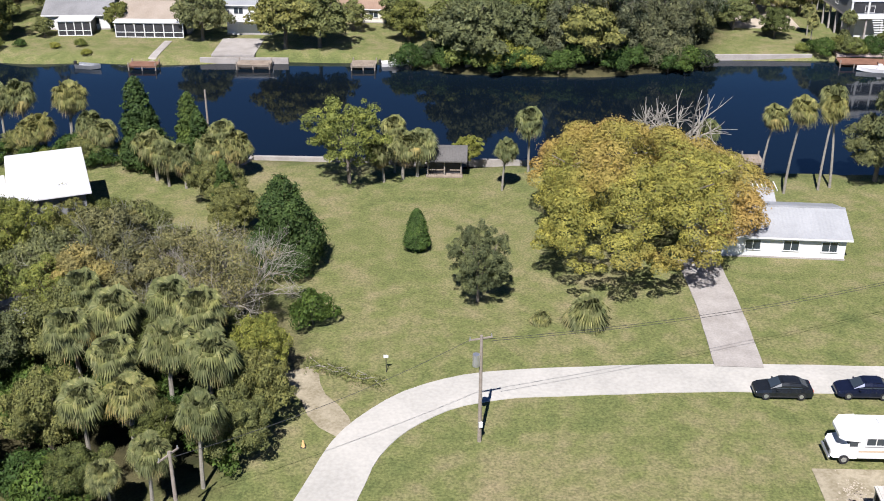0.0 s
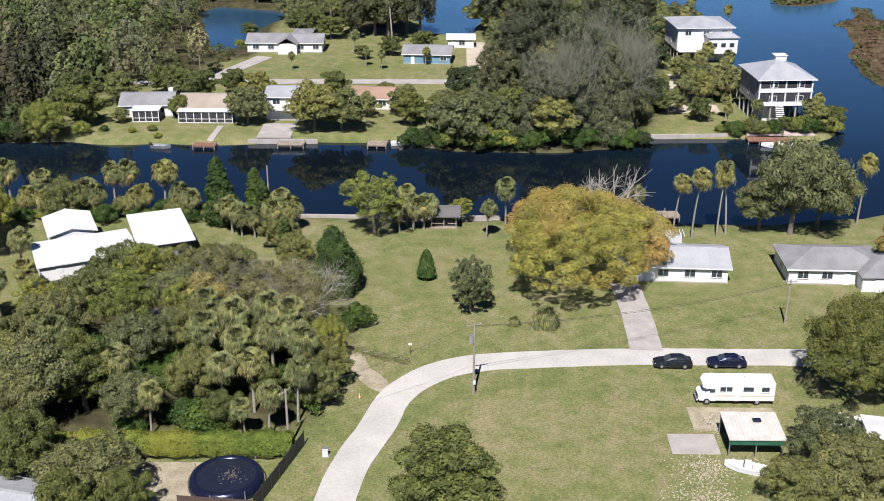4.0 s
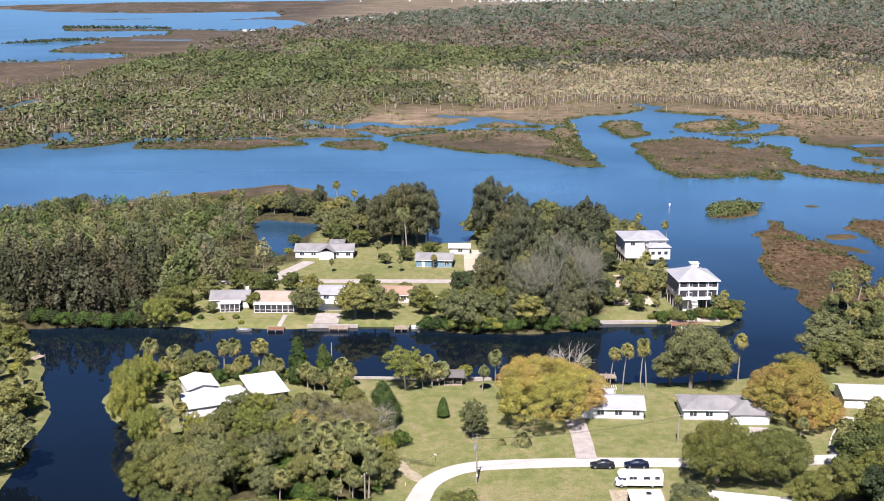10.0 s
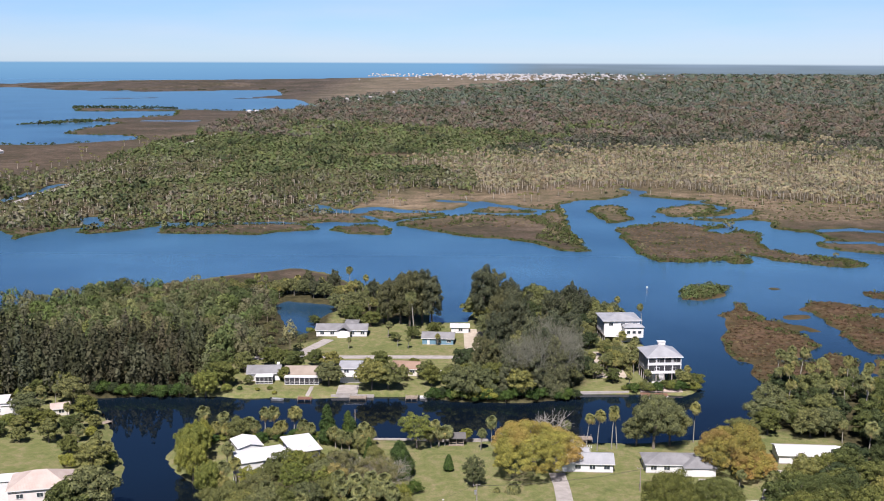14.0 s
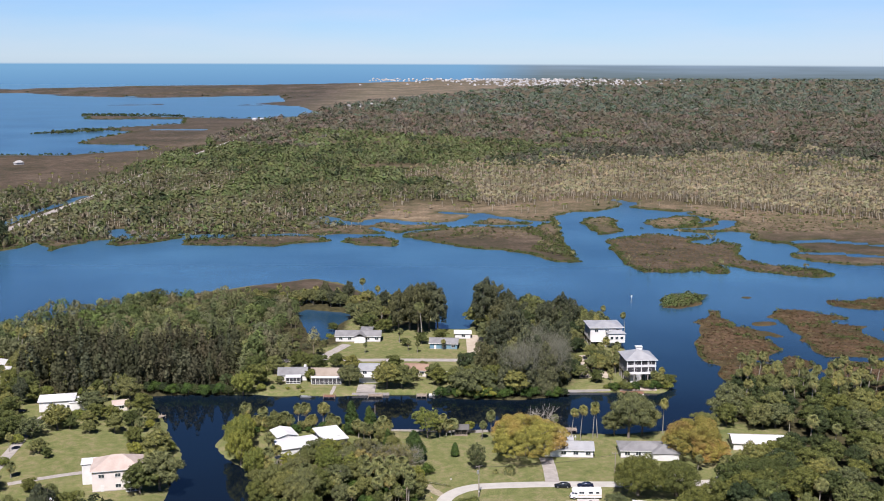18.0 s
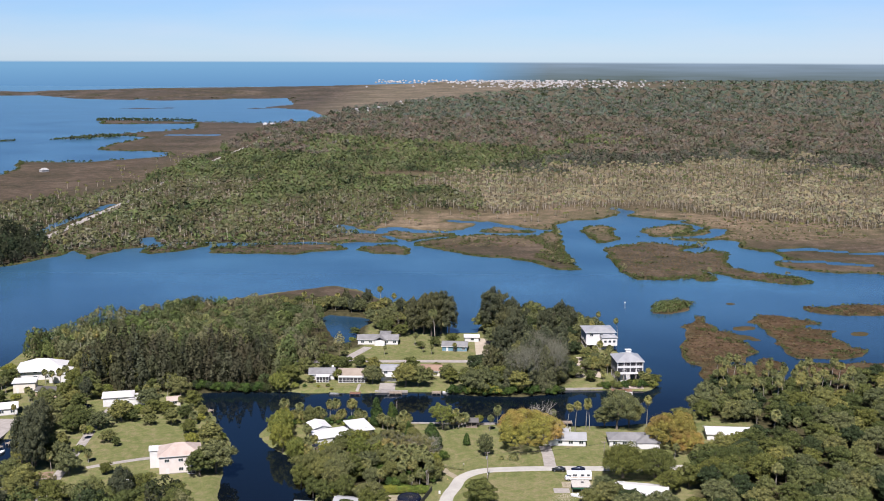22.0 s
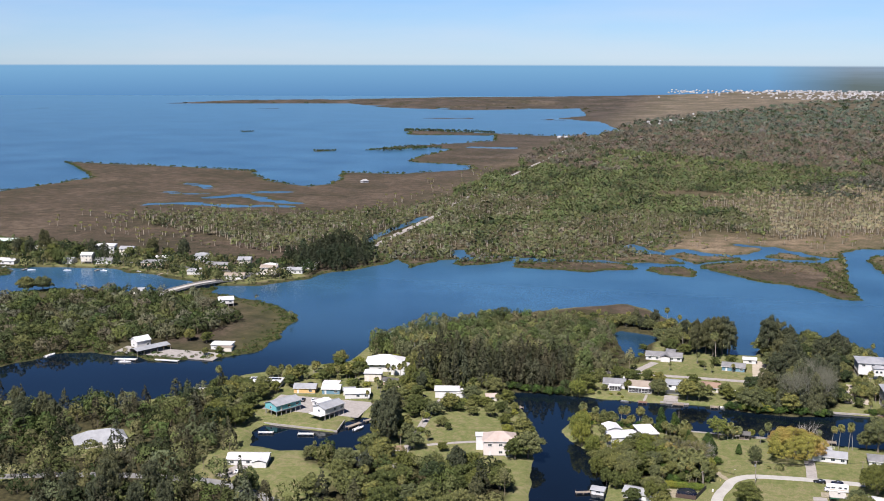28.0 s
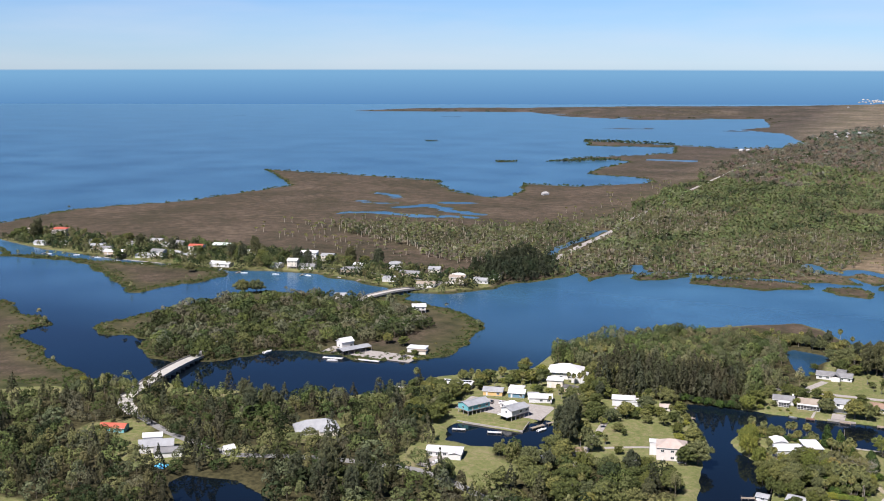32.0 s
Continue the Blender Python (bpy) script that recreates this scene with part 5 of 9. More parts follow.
strip("driveway", [(71, 2), (74, 14), (78, 24), (84, 34)], 3.4, M_ROAD, "pale sandy drive", "driveway", 0.1)
strip("path", [(-15.8, 9.6), (-14.6, 7.0), (-12.6, 3.8), (-10.4, 0.6)], 2.2, M_DIRT, "bare sandy track off the lane", "path", 0.03, rag=0.6)
strip("far_road", [(-333, 763), (-336, 950), (-334, 1139), (-330, 1380), (-324, 1610), (-280, 1794), (-240, 1880)], 4.5, M_CONCRETE, "pale shell road along the wood edge", "road", 0.4, rag=0.5)
strip("far_road", [(-337, 470), (-331, 503), (-331, 597), (-329, 697), (-333, 765)], 7, M_CONCRETE, "straight pale causeway road through marsh", "road", 0.4, rag=0.3)
slab("parking_slab", rect(21.7, -12.4, 27, -8.4), M_CONCRETE, "cracked concrete slab on the lawn", "slab")
slab("parking_slab", rect(25, -7.6, 35, -2.6), M_DIRT, "bare sandy parking patch under the motorhome", "slab", 0.05)
slab("patio", rect(-43.5, 102.5, -36.5, 112), M_CONCRETE, "pale concrete waterfront patio", "patio", 0.12)
slab("patio", rect(-360, 112, -296, 128), M_CONCRETE, "pale marina apron by the water", "patio", 0.1)
slab("sand_yard", rect(0, 150, 10, 190), M_SAND, "bare pinkish sand yard", "yard", 0.06)
slab("sand_yard", rect(44, 122, 56, 156), M_SAND, "pale sandy yard between raised houses", "yard", 0.06)
slab("yard", rect(-232, 36, -182, 60), M_CONCRETE, "pale shell parking yard between cottages", "yard", 0.06)
slab("driveway", [(-214, -50), (-207, -52), (-203, -32), (-209, -30)], M_CONCRETE, "concrete driveway of the white cottage", "driveway", 0.08)


def seawall(pts, label="pale concrete sea wall cap"):
    line = [Vector((*p, 0)) for p in pts]
    bm = bmesh.new()
    for a, b in zip(line, line[1:]):
        d = b - a
        box(bm, (*((a + b) / 2).xy, 0.1), (d.length + 0.3, 0.4, 1.75), 0.03, math.degrees(math.atan2(d.y, d.x)))
    return tagged(new("seawall", mesh_of("seawall", bm, M_CONCRETE)), label, "sea wall", kind="structure")


seawall([(-29, 59.6), (-8, 59.3), (1, 59.5), (30, 58.9)])
seawall([(-28.8, 59.6), (-29.6, 56)])
seawall([(-45, 101.5), (-31, 101.8)])
seawall([(36, 106.3), (54, 107.2)])
seawall([(-223, 18.6), (-204, 17.6), (-185.6, 16.8), (-187.4, 32)], "pale concrete edge of the boat basin")

# ---------------------------------------------------------------- docks and boats


def dock(x, y, L, W, turn=0.0, mat=None, label="weathered wooden dock on posts", z=0.75, rail=False):
    """Boards on two beams and posts; L along local x."""
    ob = thing("dock", label, "dock", x, y, 0.0, turn)
    k = max(3, min(26, round(L / 0.32)))
    for i in range(k):
        part("board", boxes(((-L / 2 + L * (i + 0.5) / k, 0, z), (L / k - 0.03, W, 0.06))), mat or M_WOODDOCK, ob)
    part("beam", boxes(((0, -W / 2 + 0.15, z - 0.13), (L, 0.12, 0.18))), mat or M_WOODDOCK, ob)
    part("beam", boxes(((0, W / 2 - 0.15, z - 0.13), (L, 0.12, 0.18))), mat or M_WOODDOCK, ob)
    n = max(2, round(L / 2.5) + 1)
    for i in range(n):
        for s in (-1, 1):
            bm = bmesh.new()
            tube(bm, (-L / 2 + 0.15 + (L - 0.3) * i / (n - 1), s * (W / 2 - 0.1), -1.8), (-L / 2 + 0.15 + (L - 0.3) * i / (n - 1), s * (W / 2 - 0.1), z + (0.5 if rail or i in (0, n - 1) else -0.03)), 0.11, 0.1, 6)
            part("post", bm, M_POLE, ob)
    return ob


def boat(x, y, turn, L=5.5, W=2.0, label="small white motor boat moored by the dock", console=True, z=0.0, mat=None):
    """A hull with flared sides, an open well, a console and an outboard motor."""
    ob = thing("boat", label, "boat", x, y, z, turn)
    bm = bmesh.new()
    secs = []
    for t, w, k in ((0, 0.92, 0.0), (0.35, 1.0, 0.0), (0.65, 0.9, 0.05), (0.85, 0.55, 0.2), (1.0, 0.04, 0.4)):
        xx, hw = -L / 2 + L * t, W / 2 * w
        secs.append([bm.verts.new(v) for v in ((xx, 0, -0.25 + k), (xx, hw * 0.8, -0.02 + k * 0.5), (xx, hw, 0.62 + k * 0.6), (xx, hw * 0.82, 0.62 + k * 0.6), (xx, hw * 0.75, 0.22 + k * 0.5),
                                               (xx, -hw * 0.75, 0.22 + k * 0.5), (xx, -hw * 0.82, 0.62 + k * 0.6), (xx, -hw, 0.62 + k * 0.6), (xx, -hw * 0.8, -0.02 + k * 0.5))])
    for a, b in zip(secs, secs[1:]):
        for k in range(9):
            bm.faces.new((a[k], a[(k + 1) % 9], b[(k + 1) % 9], b[k]))
    bm.faces.new(secs[0]), bm.faces.new(secs[-1][::-1])
    bmesh.ops.recalc_face_normals(bm, faces=bm.faces)
    part("hull", bm, mat or M_GELCOAT, ob)
    if console:
        part("console", boxes(((-L * 0.05, 0, 0.7), (0.7, 0.8, 0.95)), bevel=0.08), M_GELCOAT, ob)
        part("windscreen", boxes(((L * 0.01 + 0.1, 0, 1.3), (0.06, 0.75, 0.35))), M_GLASS, ob)
        part("seat", boxes(((-L * 0.22, 0, 0.5), (0.5, 0.9, 0.5)), bevel=0.06), M_CREAM, ob)
    part("outboard", boxes(((-L / 2 - 0.25, 0, 0.75), (0.45, 0.36, 0.6)), ((-L / 2 - 0.22, 0, 0.1), (0.16, 0.12, 0.9)), bevel=0.05), M_BLACK, ob)
    return ob


# ---------------------------------------------------------------- vehicles


def loft(bm, rows):
    """Rings of places joined side by side, ends closed."""
    rings = [[bm.verts.new(p) for p in r] for r in rows]
    for a, b in zip(rings, rings[1:]):
        for k in range(len(a)):
            bm.faces.new((a[k], a[(k + 1) % len(a)], b[(k + 1) % len(b)], b[k]))
    bm.faces.new(rings[0][::-1]), bm.faces.new(rings[-1])
    bmesh.ops.recalc_face_normals(bm, faces=bm.faces)


def wheel(parent, x, y, r=0.33, w=0.22):
    bm = bmesh.new()
    tube(bm, (x, y - w / 2, r), (x, y + w / 2, r), r, r, 14)
    t = part("tyre", bm, M_BLACK, parent)
    bm = bmesh.new()
    s = 1 if y > 0 else -1
    tube(bm, (x, y + s * w * 0.35, r), (x, y + s * (w / 2 + 0.015), r), r * 0.62, r * 0.55, 10)
    part("rim", bm, M_METAL, t)


def car(x, y, turn, paint, label, L=4.8, W=1.84, H=1.44):
    """A saloon: lower body and cabin lofted along its length, glass, lamps, mirrors, wheels."""
    ob = thing("car", label, "car", x, y, level(x, y) + 0.1, turn)
    def ring(px, hw, z0, z1, inset=0.1):
        return [(px, -hw, z0), (px, -hw, z0 + (z1 - z0) * 0.6), (px, -hw + inset, z1), (px, hw - inset, z1), (px, hw, z0 + (z1 - z0) * 0.6), (px, hw, z0)]
    bm = bmesh.new()
    h = W / 2
    loft(bm, [ring(-L / 2, h * 0.82, 0.32, 0.72), ring(-L / 2 + 0.12, h * 0.95, 0.25, 0.92), ring(-L * 0.3, h, 0.22, 1.0), ring(0, h, 0.22, 0.96), ring(L * 0.22, h, 0.22, 0.93),
              ring(L * 0.42, h * 0.95, 0.24, 0.8), ring(L / 2 - 0.06, h * 0.85, 0.28, 0.68), ring(L / 2, h * 0.75, 0.35, 0.58)])
    body = part("body", bm, paint, ob)
    bm = bmesh.new()
    loft(bm, [ring(-L * 0.42, h * 0.7, 0.9, 1.0, 0.08), ring(-L * 0.27, h * 0.8, 0.92, H - 0.08, 0.14), ring(-L * 0.08, h * 0.82, 0.92, H, 0.16), ring(L * 0.06, h * 0.82, 0.92, H - 0.03, 0.16), ring(L * 0.25, h * 0.76, 0.88, 0.96, 0.08)])
    cabin = part("cabin", bm, paint, ob)
    def pane(name, pts, n):
        bm = bmesh.new()
        lo, hi = ([bm.verts.new((p[0] + n[0] * e, p[1] + n[1] * e, p[2] + n[2] * e)) for p in pts] for e in (-0.02, 0.025))
        for f in (hi, lo[::-1], *[(lo[k], lo[(k + 1) % 4], hi[(k + 1) % 4], hi[k]) for k in range(4)]):
            bm.faces.new(f)
        bmesh.ops.recalc_face_normals(bm, faces=bm.faces)
        part(name, bm, M_GLASS, cabin, "dark tinted glass")
    pane("windscreen", ((L * 0.07, -h * 0.6, H - 0.07), (L * 0.07, h * 0.6, H - 0.07), (L * 0.235, h * 0.66, 0.99), (L * 0.235, -h * 0.66, 0.99)), (0.5, 0, 0.85))
    pane("rear_window", ((-L * 0.28, -h * 0.6, H - 0.11), (-L * 0.28, h * 0.6, H - 0.11), (-L * 0.4, h * 0.58, 1.02), (-L * 0.4, -h * 0.58, 1.02)), (-0.6, 0, 0.8))
    for s in (-1, 1):
        pane("side_window", ((-L * 0.07, s * h * 0.74, H - 0.14), (L * 0.055, s * h * 0.74, H - 0.16), (L * 0.16, s * h * 0.8, 1.0), (-L * 0.07, s * h * 0.82, 1.0)), (0, s, 0.2))
        pane("side_window", ((-L * 0.25, s * h * 0.72, H - 0.2), (-L * 0.09, s * h * 0.74, H - 0.14), (-L * 0.09, s * h * 0.82, 1.0), (-L * 0.3, s * h * 0.8, 1.0)), (0, s, 0.2))
    part("roof_panel", boxes(((-L * 0.1, 0, H + 0.01), (L * 0.26, W * 0.62, 0.035)), bevel=0.012), paint, ob)
    for s in (-1, 1):
        part("headlight", boxes(((L * 0.46, s * h * 0.62, 0.62), (0.22, 0.34, 0.13)), bevel=0.03), M_GELCOAT, body)
        part("tail_light", boxes(((-L * 0.485, s * h * 0.66, 0.78), (0.1, 0.36, 0.12)), bevel=0.02), M_REDPAINT, body)
        part("mirror", boxes(((L * 0.14, s * (h + 0.06), 0.98), (0.16, 0.18, 0.12)), bevel=0.03), paint, ob)
        part("door_sill", boxes(((0, s * (h + 0.005), 0.3), (L * 0.5, 0.03, 0.08))), M_BLACK, ob)
        for px in (-L * 0.29, L * 0.31):
            wheel(ob, px, s * (h - 0.1))
    return ob


def motorhome(x, y, turn):
    """A white motorhome with a cab-over nose facing local -x."""
    ob = thing("motorhome", "white motorhome with cab-over nose parked on bare sand", "motorhome", x, y, level(x, y) + 0.08, turn)
    part("body", boxes(((1.1, 0, 1.75), (7.0, 2.4, 2.5)), bevel=0.12), M_GELCOAT, ob)
    bm = bmesh.new()
    loft(bm, [[(px, -w, z0), (px, -w, z1), (px, w, z1), (px, w, z0)] for px, w, z0, z1 in ((-4.3, 0.8, 0.55, 1.05), (-4.1, 0.95, 0.45, 1.3), (-3.3, 1.0, 0.45, 1.45), (-2.6, 1.05, 0.45, 2.2), (-2.3, 1.05, 0.45, 2.2))])
    cab = part("cab", bm, M_GELCOAT, ob)
    bm = bmesh.new()
    loft(bm, [[(px, -w, z0), (px, -w, z1), (px, w, z1), (px, w, z0)] for px, w, z0, z1 in ((-3.9, 0.9, 2.25, 2.5), (-3.5, 1.12, 2.15, 2.95), (-2.3, 1.2, 2.1, 3.0))])
    part("overcab", bm, M_GELCOAT, ob)
    part("windscreen", boxes(((-3.0, 0, 1.8), (0.25, 1.8, 0.62))), M_GLASS, cab)
    part("grille", boxes(((-4.32, 0, 0.8), (0.06, 1.2, 0.3))), M_BLACK, cab)
    part("bumper", boxes(((-4.42, 0, 0.5), (0.18, 2.0, 0.22)), bevel=0.04), M_METAL, ob)
    for s in (-1, 1):
        for px, w in ((-1.2, 1.4), (1.4, 1.2), (3.4, 0.9)):
            add_window(ob, px, s * 1.22, 2.15, w, 0.62, 0 if s < 0 else 2)
        part("side_window", boxes(((-2.75, s * 1.05, 1.85), (0.6, 0.06, 0.5))), M_GLASS, ob)
        part("stripe", boxes(((1.1, s * 1.205, 1.25), (6.9, 0.02, 0.16))), M_TAN, ob, "faded tan stripe")
        part("headlight", boxes(((-4.3, s * 0.72, 0.85), (0.08, 0.22, 0.2))), M_METAL, cab)
        for px in (-3.3, 2.6):
            wheel(ob, px, s * 0.98, 0.38, 0.26)
    add_door(ob, 0.1, -1.225, 0.6, 0.65, 1.8, 0)
    part("roof_unit", boxes(((1.6, 0, 3.14), (0.95, 0.7, 0.28)), bevel=0.06), M_WHITE, ob)
    part("roof_unit", boxes(((-0.6, 0.2, 3.06), (0.5, 0.5, 0.14)), bevel=0.03), M_WHITE, ob)
    part("ladder", boxes(((4.64, 0.55, 1.8), (0.04, 0.04, 2.3)), ((4.64, 0.9, 1.8), (0.04, 0.04, 2.3)), *[((4.64, 0.72, 0.8 + 0.35 * k), (0.04, 0.35, 0.03)) for k in range(6)]), M_METAL, ob)
    return ob


car(25.1, 7.3, 180, M_DARKPAINT, "charcoal saloon car parked on the lane")
car(31.9, 7.5, 180, M_NAVYPAINT, "navy saloon car parked on the lane")
motorhome(30.8, -0.9, 0)
# ---------------------------------------------------------------- the home lots
h = house(30.0, 36.9, -3, 15.5, 8.2, 2.6, "low white bungalow with a pale grey roof beside the golden tree", roof=R_LIGHT, wins=4, door=0.18, rise_=1.35)
wing(h, -2.0, 6.4, 7.5, 4.6, 2.3, R_LIGHT, rise_=0.7)
for k in range(6):
    part("pergola_beam", boxes(((0.5 + 0.5 * k, 9.6, 2.3), (0.12, 2.6, 0.12))), M_WHITE, h)
for k in (0, 5):
    part("pergola_post", boxes(((0.5 + 0.5 * k, 10.8, 1.1), (0.12, 0.12, 2.4))), M_WHITE, h)
h = house(53.5, 36.6, -1.5, 14.0, 8.6, 2.6, "long white bungalow with a grey shingle roof and a garage", roof=R_GREY, wins=4, door=0.6, rise_=1.5, shape="hip")
wing(h, 7.0, -2.4, 8.2, 8.6, 2.5, R_GREY, rise_=1.5, shape="hip")
add_door(h, 7.0, -6.75, 0, 4.6, 2.1, 0)
h = house(93, 43.5, -4, 17, 8.5, 2.6, "white-roofed bungalow behind the oaks", roof=R_WHITE, wins=4, rise_=1.2)
house(-46.9, 38.7, -67.5, 12.4, 7.0, 3.2, "raised house wing with a bright white metal roof", wall=M_PORCHGREY, roof=R_WHITE, wins=3, base=2.4, rise_=0.5, over=0.65, shape="flat")
house(-57.4, 34.4, 25, 13.4, 9.2, 2.6, "long white house wing with a bright white metal roof", roof=R_WHITE, wins=3, base=1.5, rise_=0.55, over=0.4)
house(-62.8, 44.4, 115, 8.2, 6.6, 2.6, "small white house wing with a white metal roof", roof=R_WHITE, wins=2, base=1.3, rise_=0.8, over=0.4)
h = house(-43, -26, -12, 13, 7, 2.5, "low cottage with a pale grey metal roof by the inlet", roof=R_LIGHT, wins=3, rise_=1.1)
house(-60, -24, -8, 5, 4, 2.2, "small pale boat shed", roof=R_LIGHT, wins=1, rise_=0.7, name="boat_shed")
h = house(50.5, -14.5, -12, 16, 9, 2.5, "white metal-roofed cottage under big oaks", roof=R_WHITE, wins=3, rise_=0.9)


house(-41.5, 15.5, 20, 5.2, 4.2, 2.3, "small grey-roofed shed hidden in the thicket", wall=M_PORCHGREY, roof=R_GREY, wins=1, rise_=0.5, name="shed")
deck = thing("raised_deck", "small raised white deck on posts beside the house", "deck", -61.8, 25.6, None, 25)
part("floor", boxes(((0, 0, 2.4), (2.2, 2.4, 0.14)), bevel=0.02), M_WHITE, deck)
for dx in (-0.95, 0.95):
    for dy in (-1.05, 1.05):
        part("post", boxes(((dx, dy, 1.1), (0.14, 0.14, 2.6))), M_WHITE, deck)
for k in range(8):
    part("stair_tread", boxes(((0, -1.4 - 0.26 * k, 2.2 - 0.27 * k), (1.0, 0.28, 0.06))), M_WOODDOCK, deck)


def gazebo(x, y, turn=0):
    ob = thing("gazebo", "small dark-screened shelter with grey gable roof by the sea wall", "gazebo", x, y, None, turn)
    part("floor", boxes(((0, 0, 0.12), (4.4, 3.4, 0.24)), bevel=0.03), M_WOODDOCK, ob)
    part("roof", gable_roof(4.6, 3.4, 1.0, 0.45), R_DARK, ob, at=pose(0, 0, 2.45))
    for sx in (-1, 0, 1):
        for sy in (-1, 1):
            part("post", boxes(((sx * 2.0, sy * 1.5, 1.3), (0.16, 0.16, 2.4))), M_POLE, ob)
    part("screen", boxes(((0, 0.3, 1.35), (3.8, 2.3, 2.1))), M_SCREEN, ob)
    part("rail", boxes(((-1, -1.5, 0.95), (2.0, 0.08, 0.1)), ((1.3, -1.5, 0.95), (1.3, 0.08, 0.1)), ((-2.0, 0, 0.95), (0.08, 3, 0.1)), ((2.0, 0, 0.95), (0.08, 3, 0.1))), M_WOODDOCK, ob)
    return ob


gazebo(-4.3, 54.8)


def shed_shelter(x, y):
    ob = thing("carport", "open lean-to with pale roof and green front valance", "carport", x, y)
    rf = part("roof", boxes(((0, 0, 2.55), (6.2, 5.2, 0.12))), M_PALEMETAL, ob, at=pose(0, 0, 0, 4))
    for k in range(16):
        part("roof_rib", boxes(((-2.9 + 0.386 * k, 0, 2.63), (0.06, 5.2, 0.05))), M_PALEMETAL, rf)
    part("valance", boxes(((0, -2.6, 2.0), (6.0, 0.08, 0.7))), M_GREENMETAL, ob)
    for k in range(6):
        part("valance_rib", boxes(((0, -2.65, 1.75 + 0.12 * k), (6.0, 0.04, 0.05))), M_GREENMETAL, ob)
    for sx in (-2.9, 0, 2.9):
        for sy in (-2.4, 2.4):
            part("post", boxes(((sx, sy, 1.2), (0.12, 0.12, 2.6))), M_METAL, ob)
    part("back_wall", boxes(((0, 2.4, 1.2), (5.8, 0.08, 2.3))), M_SCREEN, ob)
    part("roof_vent", boxes(((0.6, 0.6, 2.85), (0.9, 0.6, 0.2)), bevel=0.03), M_SOLAR, ob)


shed_shelter(30.6, -10.4)
chips, chip_rng = bmesh.new(), random.Random(12)
for cx, cy, sx, sy, count in ((24.6, -15.4, 2.6, 2.6, 420), (23.6, -20.5, 3.2, 2.8, 420), (27.4, -6.2, 1.1, 1.6, 260), (29.5, -13.6, 2.6, 0.5, 90)):
    for i in range(count):
        x, y = chip_rng.gauss(cx, sx * 0.6), chip_rng.gauss(cy, sy * 0.6)
        w = chip_rng.uniform(0.04, 0.17)
        box(chips, (x, y, level(x, y) + 0.03), (w, w * chip_rng.uniform(0.5, 1.2), 0.05), 0, chip_rng.uniform(0, 90))
tagged(new("gravel", mesh_of("gravel", chips, M_SAND)), "pale shell gravel and rubble strewn in the grass", "gravel", kind="stuff")
boat(28.9, -15.4, 162, 4.4, 1.7, "white skiff on the grass beside the lean-to", True, 1.35)


def utility_pole(x, y, tall, turn, arms=1, can=False):
    ob = thing("utility_pole", "weathered wooden utility pole with crossarm and wires" if arms else "slim weathered wooden pole by the water", "utility pole", x, y, None, turn)
    bm = bmesh.new()
    tube(bm, (0, 0, -0.5), (0, 0, tall), 0.17, 0.11, 9)
    part("pole", bm, M_POLE, ob)
    for k in range(arms):
        arm = part("crossarm", boxes(((0, 0.14, tall - 0.35 - 0.8 * k), (1.9, 0.1, 0.12)), bevel=0.01), M_POLE, ob)
        for s in (-0.85, 0, 0.85):
            bm = bmesh.new()
            tube(bm, (s, 0.14, tall - 0.29 - 0.8 * k), (s, 0.14, tall - 0.08 - 0.8 * k), 0.06, 0.04, 6)
            part("insulator", bm, M_METAL, arm)
    if can:
        bm = bmesh.new()
        tube(bm, (-0.42, -0.1, tall - 2.5), (-0.42, -0.1, tall - 1.5), 0.28, 0.28, 12)
        part("transformer", bm, M_METAL, ob, "grey transformer can")
        part("meter_box", boxes(((0.0, -0.22, 1.7), (0.3, 0.18, 0.5)), bevel=0.02), M_WHITE, ob)
    return ob


def wire(a, b, sag=0.6):
    bm = bmesh.new()
    p = [Vector(a).lerp(Vector(b), k / 10) - Vector((0, 0, sag * 4 * (k / 10) * (1 - k / 10))) for k in range(11)]
    for u, v in zip(p, p[1:]):
        tube(bm, u, v, 0.022, 0.022, 4)
    bmesh.ops.remove_doubles(bm, verts=bm.verts, dist=0.02)
    return tagged(new("overhead_wire", mesh_of("overhead_wire", bm, M_BLACK)), "thin dark overhead wire between poles", "wire", "overhead wires")


utility_pole(0, 0, 9.6, 20, 1, True)
utility_pole(42.5, 19.5, 6.5, 0, 1)
for s in (-0.8, 0.8):
    wire((s, 0.1, 10.4), (42.5 + s * 0.4, 19.5, 7.2), 1.0)
wire((-0.8, 0.2, 10.4), (-20.5, -12, 8.3), 0.7)
utility_pole(-20.5, -12, 7.5, 60, 1)
utility_pole(-33.6, 57.5, 9.5, 0, 0)


def service_box(x, y):
    ob = thing("service_box", "small white utility pedestal on the verge", "utility box", x, y)
    part("cabinet", boxes(((0, 0, 0.42), (0.6, 0.5, 0.9)), bevel=0.03), M_WHITE, ob)
    part("lid", boxes(((0, 0, 0.92), (0.7, 0.6, 0.1)), bevel=0.03), M_METAL, ob)
    part("plinth", boxes(((0, 0, 0.0), (0.8, 0.7, 0.16))), M_CONCRETE, ob)


service_box(-16.3, -13.4)


